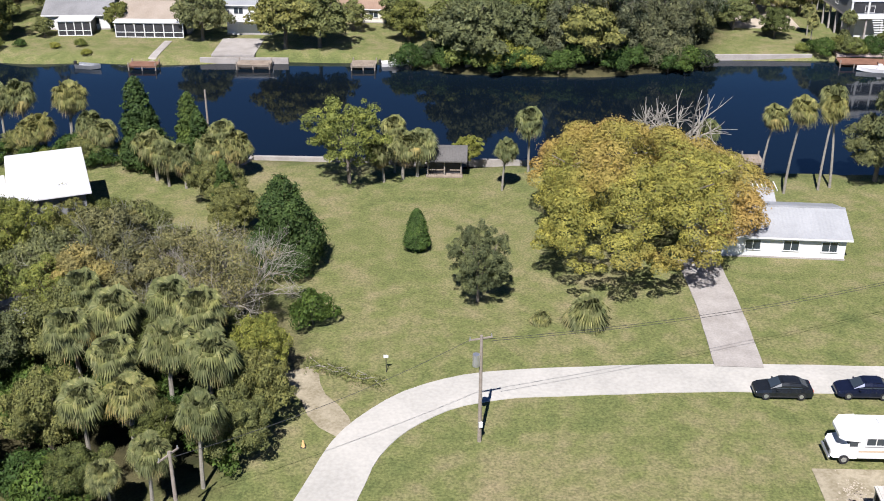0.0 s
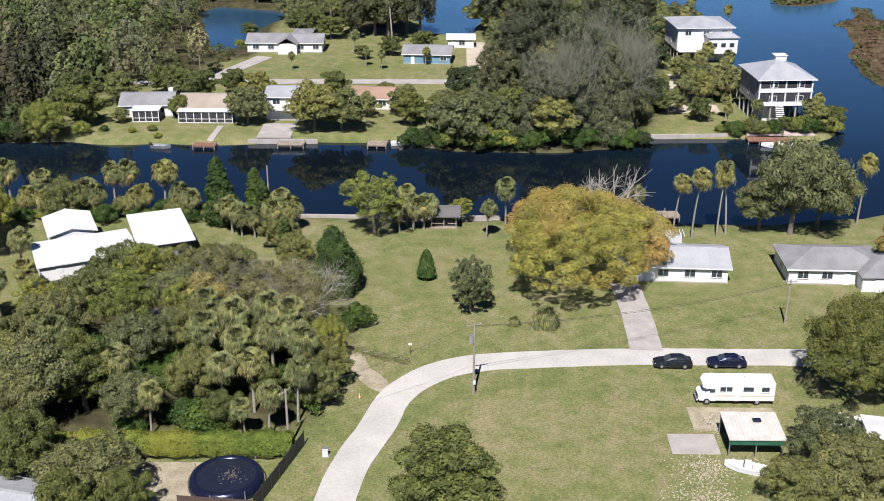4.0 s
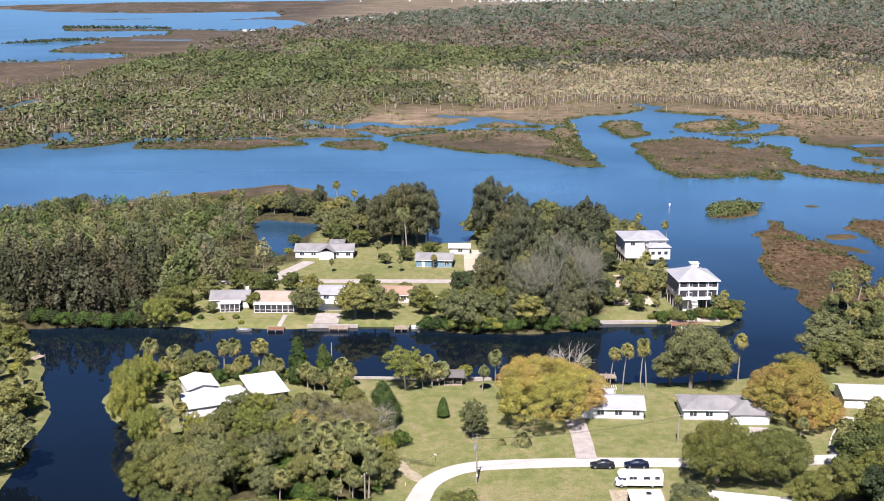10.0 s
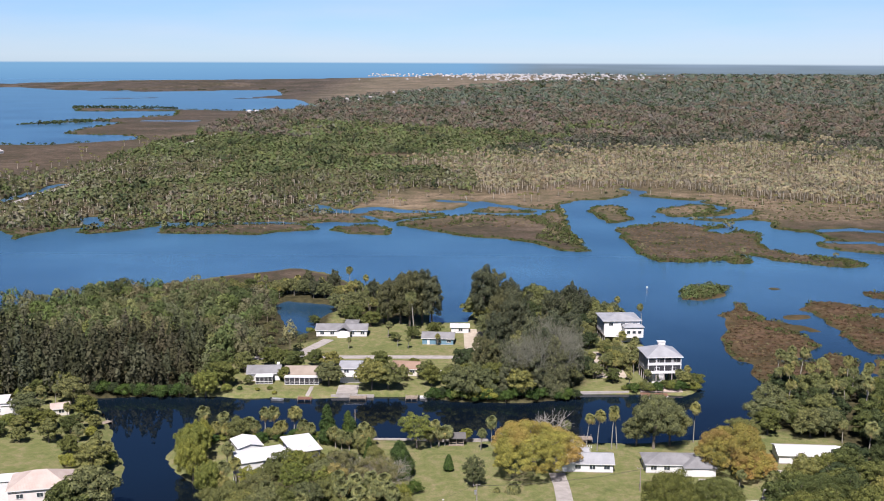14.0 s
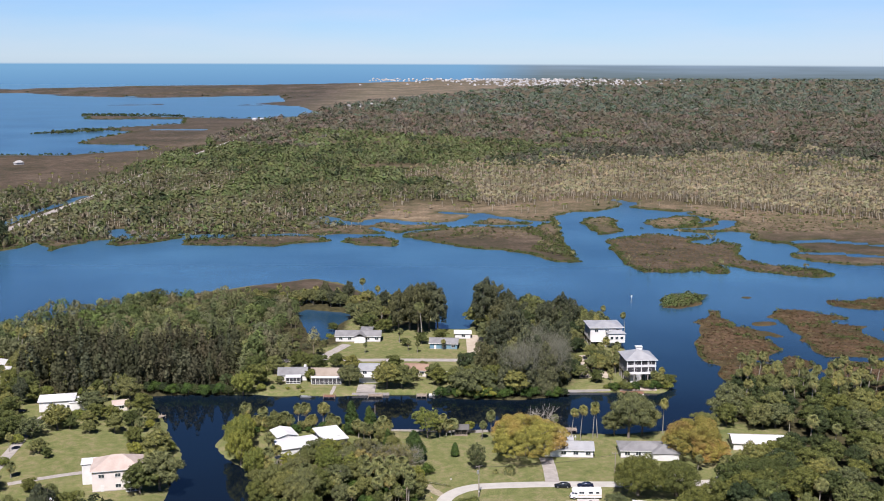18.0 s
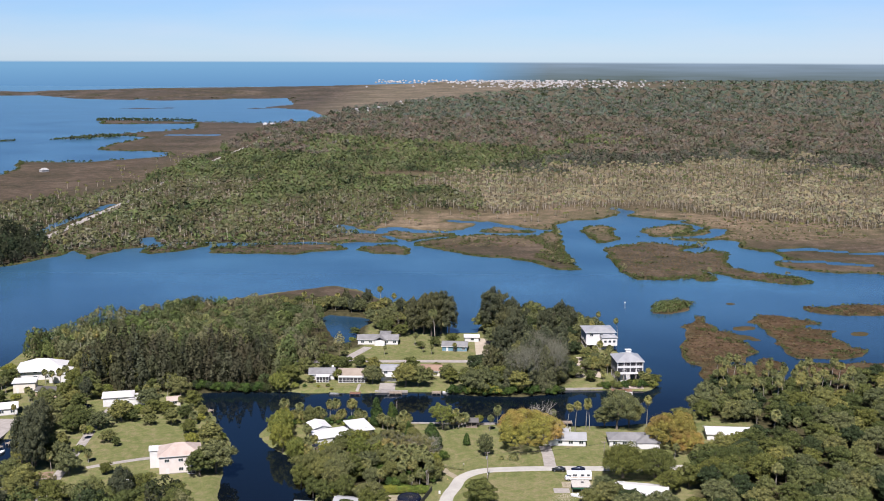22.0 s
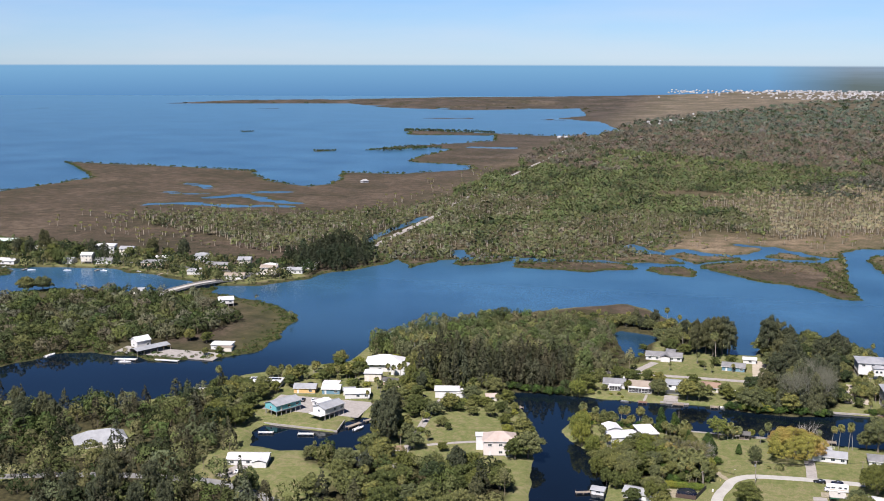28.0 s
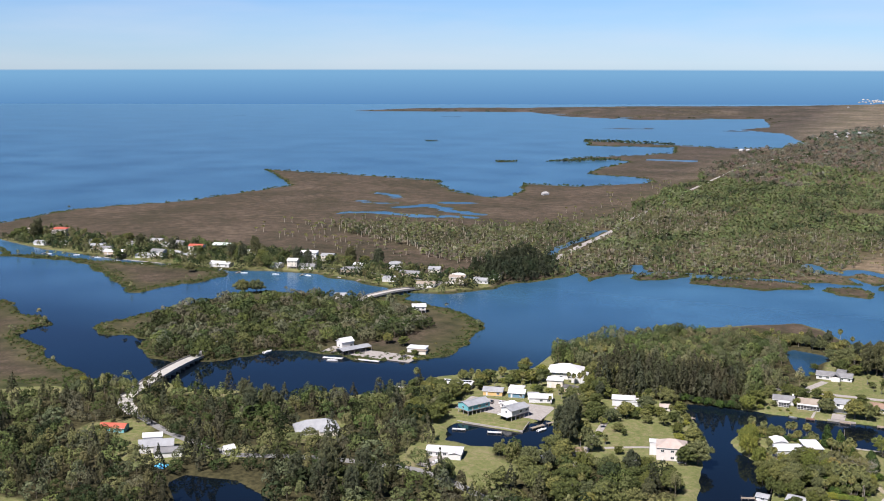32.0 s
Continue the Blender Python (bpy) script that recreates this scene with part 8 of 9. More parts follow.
rr = random.Random(5)
far_houses("bay_houses", "far pale houses along the bay road", [(-279, 2375), (-252, 2553), (-217, 2464), (-198, 2620), (-172, 2689), (-151, 2910), (-114, 2562), (-389, 1931), (-376, 1938), (-214, 1901), (-510, 997), (-81, 3080), (-240, 2440), (-225, 2580), (-140, 2760), (-60, 2900)], 3)
far_houses("skyline_town", "white houses of a town on the skyline", [(rr.gauss(400, 230), rr.uniform(3850, 4560)) for _ in range(330)] + [(rr.uniform(-320, 760), rr.uniform(4250, 4600)) for _ in range(170)], 4)

# ---------------------------------------------------------------- scattered trees of the west lots
def scatter(ring, gap, seed, avoid=()):
    """Places spread evenly but not regularly inside an outline."""
    rng = random.Random(seed)
    xs, ys = [p[0] for p in ring], [p[1] for p in ring]
    got = []
    n = int((max(xs) - min(xs)) * (max(ys) - min(ys)) / gap / gap * 3)
    cand = np.array([(rng.uniform(min(xs), max(xs)), rng.uniform(min(ys), max(ys))) for _ in range(n)])
    ok = ring_distance(cand[:, 0], cand[:, 1], ring) > 0.5
    cells = {}
    for x, y in cand[ok]:
        if any((x - a) ** 2 + (y - b) ** 2 < r * r for a, b, r in avoid):
            continue
        i, j = int(x // gap), int(y // gap)
        if any((x - a) ** 2 + (y - b) ** 2 < gap * gap for di in (-1, 0, 1) for dj in (-1, 0, 1) for a, b in cells.get((i + di, j + dj), ())):
            continue
        cells.setdefault((i, j), []).append((x, y))
        got.append((float(x), float(y)))
    return got


CLEAR = [(-212, -20, 9), (-200, -23, 9), (-182, -24, 8), (-166, -12, 7), (-172, -22, 6), (-190, -34, 15), (-184, -54, 13), (-176, -40, 10), (-281, -28, 15), (-337, -84, 17), (-375, -70, 14), (-303, -73, 8), (-207, -32, 19), (-321, -101, 8), (-265, -62, 6), (-223, -57, 8), (-205, -58, 9), (-181, -68, 7), (-245, -58, 8), (-400, -32, 8), (-390, -39, 6),
         (-280, -115, 24), (-160, -20, 6), (-150, -6, 10), (-120, -11, 10), (-107, 9, 22), (-128, 22, 14), (-185, -42, 14), (-170, -50, 10), (-146, -25, 5), (-144, -45, 5), (-300, -60, 8), (-355, -70, 14), (-390, -78, 12), (-252, -128, 14), (-270, -150, 10)]
sw_rows = []
KINDS = ("wood_oak", "wood_olive", "wood_oak", "wood_grey", "wood_dark", "wood_olive", "wood_pine", "palm_m", "wood_oak", "wood_grey", "wood_olive", "palm_m", "wood_pine", "wood_dark")
for k, (x, y) in enumerate(scatter(SW_WOOD, 6.4, 11, CLEAR)):
    if level(x, y) < 0.7:
        continue
    kind = KINDS[(k * 7 + int(abs(x))) % len(KINDS)]
    if x < -215 or y < -70 or k % 3 == 0:
        sw_rows.append((x, y, kind))
        continue
    plant(kind, x, y, 1.05 * (0.8 + 0.4 * ((k * 37) % 10) / 10))
for x, y, s, k in ((-158.5, 10, 1.1, "pine"), (-160.5, 18, 1.15, "pine"), (-157, 3, 0.95, "pine"), (-161, 26, 1.0, "pine"), (-164, 12, 0.95, "pine"), (-94, 5, 1.35, "grey_oak"), (-99, 2, 1.0, "oak_a"), (-176, -26, 0.95, "oak_a"), (-183, -22, 0.7, "grey_oak"), (-168, -24, 0.8, "grey_oak"), (-174, 86, 0.9, "oak_a"), (-168, 92, 0.9, "oak_a"), (-164, 84, 0.8, "pine_b"), (-141, 90, 0.7, "palm_m"), (-136, 88, 0.8, "palm_m"), (-132, 90, 0.7, "palm_m"), (-139, 84, 0.8, "palm_m"),
                   (-133, 62, 0.6, "oak_b"), (-126, 66, 0.7, "oak_a"), (-138, 58, 0.6, "oak_a"), (-145, 62, 0.6, "oak_b"), (-118, 62, 0.6, "oak_c"), (-112, 66, 0.5, "oak_b"), (-130, 54, 0.5, "oak_b"), (-140, 34, 0.6, "oak_b"), (-136, 30, 0.4, "oak_a"), (-98, 22, 0.6, "oak_b"), (-188, -4, 0.5, "palm_s"), (-238, 84, 1.0, "palm_m"), (-232, 88, 1.0, "palm_m"), (-226, 92, 1.0, "palm_m"), (-219, 93, 0.9, "palm_m"), (-213, 92, 1.0, "palm_m"), (-208, 96, 1.0, "palm_m"), (-203, 92, 0.9, "palm_m"), (-242, 80, 0.9, "palm_m"),
                   (-258, 50, 1.0, "palm_m"), (-266, 60, 0.95, "palm_t"), (-250, 54, 0.9, "oak_a"), (-240, 56, 0.8, "oak_b"), (-236, 62, 0.7, "oak_a"), (-245, 46, 0.9, "oak_a"), (-186, 106, 0.8, "palm_m"), (-182, 112, 0.9, "palm_m"), (-178, 104, 0.8, "palm_m"), (-190, 108, 0.8, "palm_m"), (-204, 110, 0.8, "palm_m"), (-186, 142, 1.0, "palm_t"), (-190, 148, 1.0, "palm_t"), (-195, 152, 1.0, "palm_t"), (-182, 150, 1.05, "palm_t"), (-178, 158, 1.0, "palm_t"), (-188, 160, 1.0, "palm_t"), (-198, 160, 0.9, "palm_t"),
                   (-186, 62, 0.6, "palm_m"), (-180, 52, 0.5, "palm_m"), (-120, -22, 0.9, "oak_a"), (-110, -24, 0.9, "oak_c"), (-102, -20, 0.8, "oak_a"), (-130, -24, 0.9, "grey_oak"), (-98, -34, 0.9, "oak_b"), (-108, -38, 0.9, "oak_a"), (-131, 2, 0.5, "oak_a"), (-124, -2, 0.5, "oak_b"),
                   (-300, 128, 0.5, "oak_a"), (-306, 122, 0.5, "oak_b"), (-318, 148, 0.8, "oak_a"), (-330, 150, 0.8, "oak_b"), (-290, 126, 0.4, "limeshrub"), (-296, 120, 0.5, "limeshrub"), (-444, -14, 0.6, "lime"), (-436, -4, 0.6, "lime"), (-396, 8, 0.8, "limeshrub"), (-390, 2, 0.8, "limeshrub")):
    plant(k, x, y, s)
for k, (x, y) in enumerate([(-559, 352), (-493, 394), (-566, 356), (-552, 346), (-468, 401), (-480, 396), (-884, 372), (-870, 384), (-862, 366), (-900, 400), (-590, 362), (-576, 352), (-568, 368), (-520, 362), (-512, 388), (-648, 372), (-720, 372), (-800, 372), (-775, 372), (-606, 366), (-560, 384), (-492, 384), (-540, 376), (-620, 338), (-712, 330), (-680, 372)]):
    plant(("oak_a", "pine", "oak_c")[k % 3], x, y, (1.2, 0.95, 1.1)[k % 3])

def fill(ring, gap, seed, avoid, kinds, size, low=0.6):
    for k, (x, y) in enumerate(scatter(ring, gap, seed, avoid)):
        if level(x, y) > low:
            plant(kinds[(k * 5 + int(abs(y))) % len(kinds)], x, y, size * (0.8 + 0.4 * ((k * 37) % 11) / 10))


fill(SE_WOOD, 6.6, 41, [(93, 43.5, 12), (84, 6, 6), (74, 14, 4), (78, 24, 5), (50, -14, 10), (84, 34, 6)], ("wood_oak", "wood_grey", "wood_dark", "wood_oak", "wood_dark", "wood_grey", "wood_olive", "wood_oak", "palm_m"), 0.95)
for x, y, sz in ((112.2, 122, 0.95), (139.7, 108, 0.8), (140.4, 100.4, 0.85), (144, 104, 0.8), (156.6, 107, 0.95), (153, 90, 0.8), (149, 96, 0.7)):
    plant("palm_t", x, y, sz, label="tall pale-trunked palm at the marsh edge")
for k in range(9):
    plant("palm_t", 118 + 3.6 * k % 47, 84 + (k * 17) % 20, 0.8 + 0.03 * (k % 7), label="tall thin palm at the marsh edge")
fill(E_WOOD, 7.0, 42, [(61.2, 177.5, 12), (60, 167, 9), (66.6, 120, 10), (50, 140, 12), (-1, 186, 8), (5, 170, 6)], ("wood_pine", "wood_grey", "wood_dark", "wood_pine", "wood_olive", "wood_grey"), 1.0)
for x, y, s in ((-250, -97, 0.9), (-243, -80, 1.0), (-226, -80, 0.95), (-212, -94, 0.9), (-234, -104, 0.95), (-238, -90, 1.05), (-320, -27, 0.85), (-319, -12, 0.9), (-326, -20, 0.95), (-344, 2, 0.7), (-312, -16, 0.8), (-221, -100, 0.85)):
    plant("pine", x, y, s)
fill(N_STRIP, 4.8, 43, [], ("palm_m", "wood_grey", "wood_pine", "wood_olive", "palm_t", "wood_grey"), 0.78)
fill([(-268, 60), (-240, 60), (-234, 34), (-226, 4), (-240, 0), (-262, 40)], 6.0, 46, [(-225, 50, 10), (-220, 35, 11), (-246, 73, 11)], ("wood_oak", "wood_grey", "wood_oak", "wood_olive"), 1.0)
W_HOMES = [(-130, 40, 9), (-131, 58, 9), (-143, 31, 7), (-126, -8, 8), (-139, -4, 7), (-222, 69, 10), (-208, 71, 9), (-193, 67, 11), (-206, 50, 8), (-212, 80, 7), (-246, 73, 12), (-196, 121, 16), (-187, 112, 9), (-195, 98, 8), (-181, 92, 10), (-150, 81, 11), (-142, 80, 6), (-127, 80, 5), (-107, 9, 17), (-114, 22, 12), (-128, 22, 14), (-125, 40, 12), (-140, 44, 8), (-151, 30, 5), (-150, 55, 6), (-150, 68, 6), (-151, -6, 9),
           (-120, -11, 7), (-112, -13, 5), (-146, 8, 5), (-225, 50, 12), (-195, 48, 14), (-196, 35, 12), (-220, 35, 13), (-128, 5, 10), (-118, -2, 6), (-170, 60, 6)]
fill([(-268, 66), (-221, 124), (-186, 150), (-130, 98), (-112, 68), (-98, 40), (-98, -8), (-162, -8), (-166, 60), (-230, 66)], 6.0, 44, W_HOMES, ("wood_oak", "palm_m", "wood_olive", "wood_oak", "wood_grey", "palm_s", "limeshrub"), 0.85)
# ---------------------------------------------------------------- woods that nobody could count
def woods(name, label, rows, seed, cards=16, mat=None, pale=False):
    """Many far trees in one mesh. rows: x, y, z, height, crown radius, kind (0 round, 1 palm on a stem, 2 tapering pine), tint."""
    rng = np.random.default_rng(seed)
    a = np.array([r[:5] for r in rows], float)
    kinds = np.array([r[5] for r in rows])
    tint = np.array([r[6] for r in rows], float)
    k = len(a)
    d = rng.normal(0, 1, (k, cards, 3))
    d /= np.linalg.norm(d, axis=2, keepdims=True)
    d[:, :, 2] = np.abs(d[:, :, 2]) * 1.0 - 0.25 * (kinds != 1)[:, None]
    low = np.select([kinds == 1, kinds == 2], [0.78 if pale else 0.62, 0.22], 0.36)[:, None]
    c = np.stack([a[:, 0], a[:, 1], a[:, 2] + a[:, 3] * low[:, 0]], 1)
    ext = np.stack([a[:, 4], a[:, 4], a[:, 3] * (1 - low[:, 0])], 1)
    if cards > 100:     # each crown heaped up of boughs, with creases between them
        boughs = 13
        f = (np.arange(boughs) + 0.5) / boughs
        az = np.arange(boughs)[None] * 2.39996 + rng.uniform(0, 6.28, (k, 1)) + rng.normal(0, 0.35, (k, boughs))
        up = 1 - 1.3 * f[None] + rng.normal(0, 0.1, (k, boughs))
        flat = np.sqrt(np.clip(1 - up * up, 0.03, 1)) * np.where(up < 0, 0.82, 1.0)
        way = np.stack([flat * np.cos(az), flat * np.sin(az), up], 2) * rng.uniform(0.5, 0.82, (k, boughs, 1))
        fat = rng.uniform(0.3, 0.52, (k, boughs, 1))
        pick = rng.integers(0, boughs, (k, cards))
        own = np.take_along_axis(way, pick[:, :, None], 1)
        turned = np.sum(d * own, 2) < -0.15 * np.linalg.norm(own, axis=2)
        d = np.where(turned[:, :, None], -d, d)
        reach = (own + d * np.take_along_axis(fat, pick[:, :, None], 1) * rng.uniform(0.75, 1.08, (k, cards, 1))) * ext[:, None]
        hgt = np.clip(reach[:, :, 2] / ext[:, None, 2], 0, 1)
    else:
        reach = d * ext[:, None] * rng.uniform(0.72, 1.04, (k, cards, 1))
        hgt = np.clip(d[:, :, 2], 0, 1)
    taper = np.where((kinds == 2)[:, None], np.clip(1.12 - 0.72 * hgt, 0.3, 1), 1.0)
    reach[:, :, :2] *= taper[:, :, None]
    pts = (c[:, None] + reach).reshape(-1, 3)
    size = np.repeat(a[:, 4] * 0.6 + np.minimum(a[:, 3], 6 * a[:, 4]) * 0.16, cards) * 0.78 * (16 / cards) ** 0.44
    n = d.reshape(-1, 3) + rng.normal(0, 0.3 if cards < 50 else 0.2, (k * cards, 3)) + np.array([0, 0, 0.4 if cards < 50 else 0.0])
    n /= np.linalg.norm(n, axis=1, keepdims=True)
    u = np.cross(n, rng.normal(0, 1, (len(n), 3)))
    u /= np.linalg.norm(u, axis=1, keepdims=True) + 1e-9
    v = np.cross(n, u)
    s = (size * rng.uniform(0.5, 1.15, len(n)))[:, None]
    co = np.stack([pts + u * s * 0.75 - n * s * 0.15, pts - u * s * 0.4 + v * s * 0.55, pts - u * s * 0.4 - v * s * 0.55], 1).reshape(-1, 3)
    col = np.repeat(tint * 0.86, cards * 3, axis=0)
    # stems: a thin upright three-sided spindle under each crown
    w = np.where(kinds == 1, 0.17 if pale else 0.14, np.clip(a[:, 4] * 0.045, 0.1, 0.35))
    base, top = a[:, :3].copy(), c.copy()
    base[:, 2] -= 0.4
    offs = np.array([(1, 0), (-0.5, 0.87), (-0.5, -0.87)], float)
    sides = []
    for j in range(3):
        p, q = offs[j], offs[(j + 1) % 3]
        for tri in (((p, base), (q, base), (q, top)), ((p, base), (q, top), (p, top))):
            corners = []
            for o, e in tri:
                r = e.copy()
                r[:, :2] += o * w[:, None]
                corners.append(r)
            sides.append(np.stack(corners, 1))
    stem = np.stack(sides, 1).reshape(-1, 3)
    stem_col = np.repeat(np.where((kinds != 1)[:, None], (0.1, 0.085, 0.065), (0.38, 0.34, 0.285) if pale else (0.17, 0.145, 0.11)), 18, axis=0)
    co = np.concatenate([co, stem])
    col = np.concatenate([col, stem_col])
    me = fast_mesh(name, co, np.arange(len(co)).reshape(-1, 3))
    la = me.color_attributes.new("tint", "FLOAT_COLOR", "POINT")
    la.data.foreach_set("color", np.concatenate([col, np.ones((len(col), 1))], 1).astype(np.float32).ravel())
    me.materials.append(mat or M_FAR)
    return tagged(new(name, me), label, "woodland", kind="stuff")


GREEN, OLIVE, DARKG, TANP, GREYB, LIMEG = (0.082, 0.102, 0.04), (0.115, 0.122, 0.058), (0.036, 0.052, 0.024), (0.225, 0.2, 0.128), (0.155, 0.147, 0.1), (0.098, 0.124, 0.043)


def shade(c, rng, by=0.16):
    f = 1 + rng.uniform(-by, by)
    return tuple(v * f * (1 + rng.uniform(-0.08, 0.08)) for v in c)


def by_causeway(x, y):
    """Cleared ground beside the causeway road."""
    if 480 < y < 715:
        return -337 < x < (-321 if y > 560 else -327)
    return 1100 < y < 1640 and -339 < x < -322 and math.sin(y * 0.045) > -0.2


def drift(x, y, s=1.0):
    """Slow change over a wood, from -1 to 1: stands of one kind and height."""
    return 0.5 * math.sin(x * 0.11 * s + 1.3 * math.sin(y * 0.07 * s)) + 0.3 * math.sin(y * 0.19 * s + 0.8) + 0.2 * math.sin((x + y) * 0.31 * s)


rng = random.Random(21)
rows = []
for x, y, kind in sw_rows:
    c = {"wood_oak": (0.068, 0.09, 0.032), "wood_olive": (0.115, 0.128, 0.052), "wood_grey": (0.105, 0.113, 0.066), "wood_dark": (0.032, 0.044, 0.02), "wood_pine": (0.058, 0.06, 0.035), "palm_m": (0.15, 0.155, 0.07)}[kind]
    pm, stand = kind == "palm_m", drift(x * 0.9, y * 0.9)
    spire = kind == "wood_pine" or (stand > 0.35 and kind in ("wood_grey", "wood_oak") and rng.random() < 0.5)
    if spire:
        c = (0.062, 0.064, 0.038)
    rows.append((x, y, level(x, y), rng.uniform(12, 19) if spire else rng.uniform(5, 12) * (1 + 0.25 * stand), 2.4 if pm else rng.uniform(2.8, 4.2) if spire else rng.uniform(3.2, 6.6), 1 if pm else 2 if spire else 0, shade(c, rng, 0.32)))
woods("shore_woodland", "dense green woodland round the street and creek", rows, 4, 480)
rows = []
for x, y in scatter(P_WOOD, 4.8, 31):
    z = level(x, y)
    if z < 0.35 or y > 262 + 4 * math.sin(x * 0.3):
        continue
    if x > -86 and 150 < y < 244:
        small = x > -77 and y < 192
        q = rng.random()
        rows.append((x, y, z, rng.uniform(1.8, 3.4) if small else rng.uniform(6, 10), rng.uniform(1.8, 2.6), 1 if q < 0.25 and not small else 0, shade(((0.118, 0.118, 0.07), OLIVE, GREEN)[int(q * 30) % 3], rng)))
        continue
    south = y < 150
    q = min(0.99, max(0.0, 0.5 + 0.42 * drift(x, y) + rng.uniform(-0.25, 0.25)))
    if south and x < -95 and x > -178:
        kind, hgt, rad, c = 2, rng.uniform(13, 19), rng.uniform(3.0, 4.2), shade((0.06, 0.062, 0.036) if q < 0.8 else (0.074, 0.078, 0.045), rng, 0.18)
    elif q < 0.16:
        kind, hgt, rad, c = 1, rng.uniform(8, 12), rng.uniform(2.2, 2.8), shade((0.16, 0.165, 0.075), rng)
    elif q < 0.4:
        kind, hgt, rad, c = 0, rng.uniform(8, 11), rng.uniform(2.6, 3.6), shade((0.112, 0.118, 0.06), rng)
    else:
        kind, hgt, rad, c = 0, rng.uniform(6.5, 12), rng.uniform(3.2, 5.4), shade((GREEN, (0.06, 0.078, 0.032), (0.118, 0.12, 0.066), (0.085, 0.1, 0.045), LIMEG)[int(q * 50) % 5], rng, 0.22)
    grow = (1.05 if y < 165 else 0.82 if y < 225 else 0.68) + 0.25 * drift(y, x, 0.8)
    rows.append((x, y, z, hgt * grow, rad * (0.85 + 0.15 * grow), kind, tuple(v * ((0.98 if kind == 2 else 1.14) + 0.28 * drift(x + 40, y)) for v in c)))
woods("point_woodland", "dense mixed palms, oaks and dark pines on the point", rows, 5, 440)
rows = []
for x, y in scatter(W_WOOD, 6.6, 32):
    z = level(x, y)
    if z < 0.35:
        continue
    q = min(0.99, max(0.0, 0.55 + 0.4 * drift(x, y) + rng.uniform(-0.3, 0.3)))
    kind = 1 if q < 0.18 else 0
    rows.append((x, y, z, rng.uniform(7, 12) * (1 + 0.25 * drift(y, x)), rng.uniform(4.4, 7.8) if not kind else 2.6, kind, shade((0.11, 0.118, 0.052) if kind else ((0.06, 0.08, 0.031), (0.048, 0.062, 0.026), (0.1, 0.12, 0.042), (0.075, 0.092, 0.036), (0.13, 0.132, 0.085), (0.11, 0.112, 0.066))[int(q * 60) % 6], rng, 0.3)))
woods("island_woodland", "dense oak and palm wood on the river island", rows, 6, 400)
# fringe of green shrubs along marsh shores
rows = []
nrng = np.random.default_rng(77)
for ring, kind, rag in LAND:
    if kind == "lot":
        continue
    px, py = [], []
    for (ax, ay), (bx, by) in zip(ring, ring[1:] + ring[:1]):
        L = math.hypot(bx - ax, by - ay)
        if L > 500 or ay > 2700 or ay < -60:
            continue
        k = int(L * (3.6 if ay < 700 else 1.0))
        t = nrng.random(k)
        px.append(ax + (bx - ax) * t + nrng.normal(0, rag + 3, k))
        py.append(ay + (by - ay) * t + nrng.normal(0, rag + 3, k))
    if not px:
        continue
    px, py = np.concatenate(px), np.concatenate(py)
    zz, _, _, ee = lie(px, py)
    keep = (zz > 0.1) & (zz < 0.7) & (ee > 0.45) & (nrng.random(len(px)) < ee)
    for x, y, z in zip(px[keep], py[keep], zz[keep]):
        f = 1 if y < 700 else 2.0
        rows.append((x, y, z - 0.2, nrng.uniform(0.7, 1.9) * f, nrng.uniform(0.8, 1.7) * f, 0, shade((0.058, 0.078, 0.028) if nrng.random() < 0.8 else (0.1, 0.095, 0.042), rng)))
        if nrng.random() < 0.012 and y < 700:
            rows.append((x, y, z - 0.2, nrng.uniform(4, 7.5), 1.8, 1, shade((0.15, 0.15, 0.075), rng)))
for ring, gap in (([(48, 424), (70, 392), (77, 402), (72, 476), (56, 522), (46, 512), (60, 470)], 2.6), ([(-6, 476), (30, 500), (30, 505), (0, 495)], 3.0), ([(165, 492), (184, 470), (190, 440), (183, 440), (172, 478)], 3.0), ([(104, 350), (128, 343), (158, 350), (172, 374), (160, 366), (130, 352), (108, 362)], 2.8), ([(195, 345), (220, 338), (222, 347), (198, 370)], 2.8)):
    for x, y in scatter(ring, gap, 9):
        pm = rng.random() < 0.06
        rows.append((x, y, 0.15, rng.uniform(4, 6) if pm else rng.uniform(1.2, 3.0), 1.7 if pm else rng.uniform(1.1, 1.9), int(pm), shade((0.15, 0.14, 0.08) if pm else (0.07, 0.085, 0.032), rng)))
for ring in (GREEN_ISLE,):
    for x, y in scatter(ring, 1.8, 8):
        rows.append((x, y, 0.2, rng.uniform(1.6, 3.2), rng.uniform(1.2, 2.0), 0, shade(GREEN, rng)))
for x, y in scatter([(-330, 400), (-290, 440), (-240, 446), (-190, 446), (-140, 470), (-90, 520), (-60, 600), (-70, 660), (-130, 540), (-190, 500), (-300, 490), (-345, 470)], 3.9, 23):
    z = level(x, y)
    if z > 0.15 and rng.random() < 0.92 and not by_causeway(x, y):
        q = rng.random()
        pm = q < 0.22
        rows.append((x, y, z - 0.1, rng.uniform(5, 8) if pm else rng.uniform(2.6, 6.5), 1.9 if pm else rng.uniform(1.7, 2.9), int(pm), shade((0.12, 0.12, 0.068) if pm else ((0.06, 0.08, 0.03), (0.1, 0.11, 0.055), (0.16, 0.155, 0.12), (0.07, 0.09, 0.035))[int(q * 40) % 4], rng)))
tufts = []
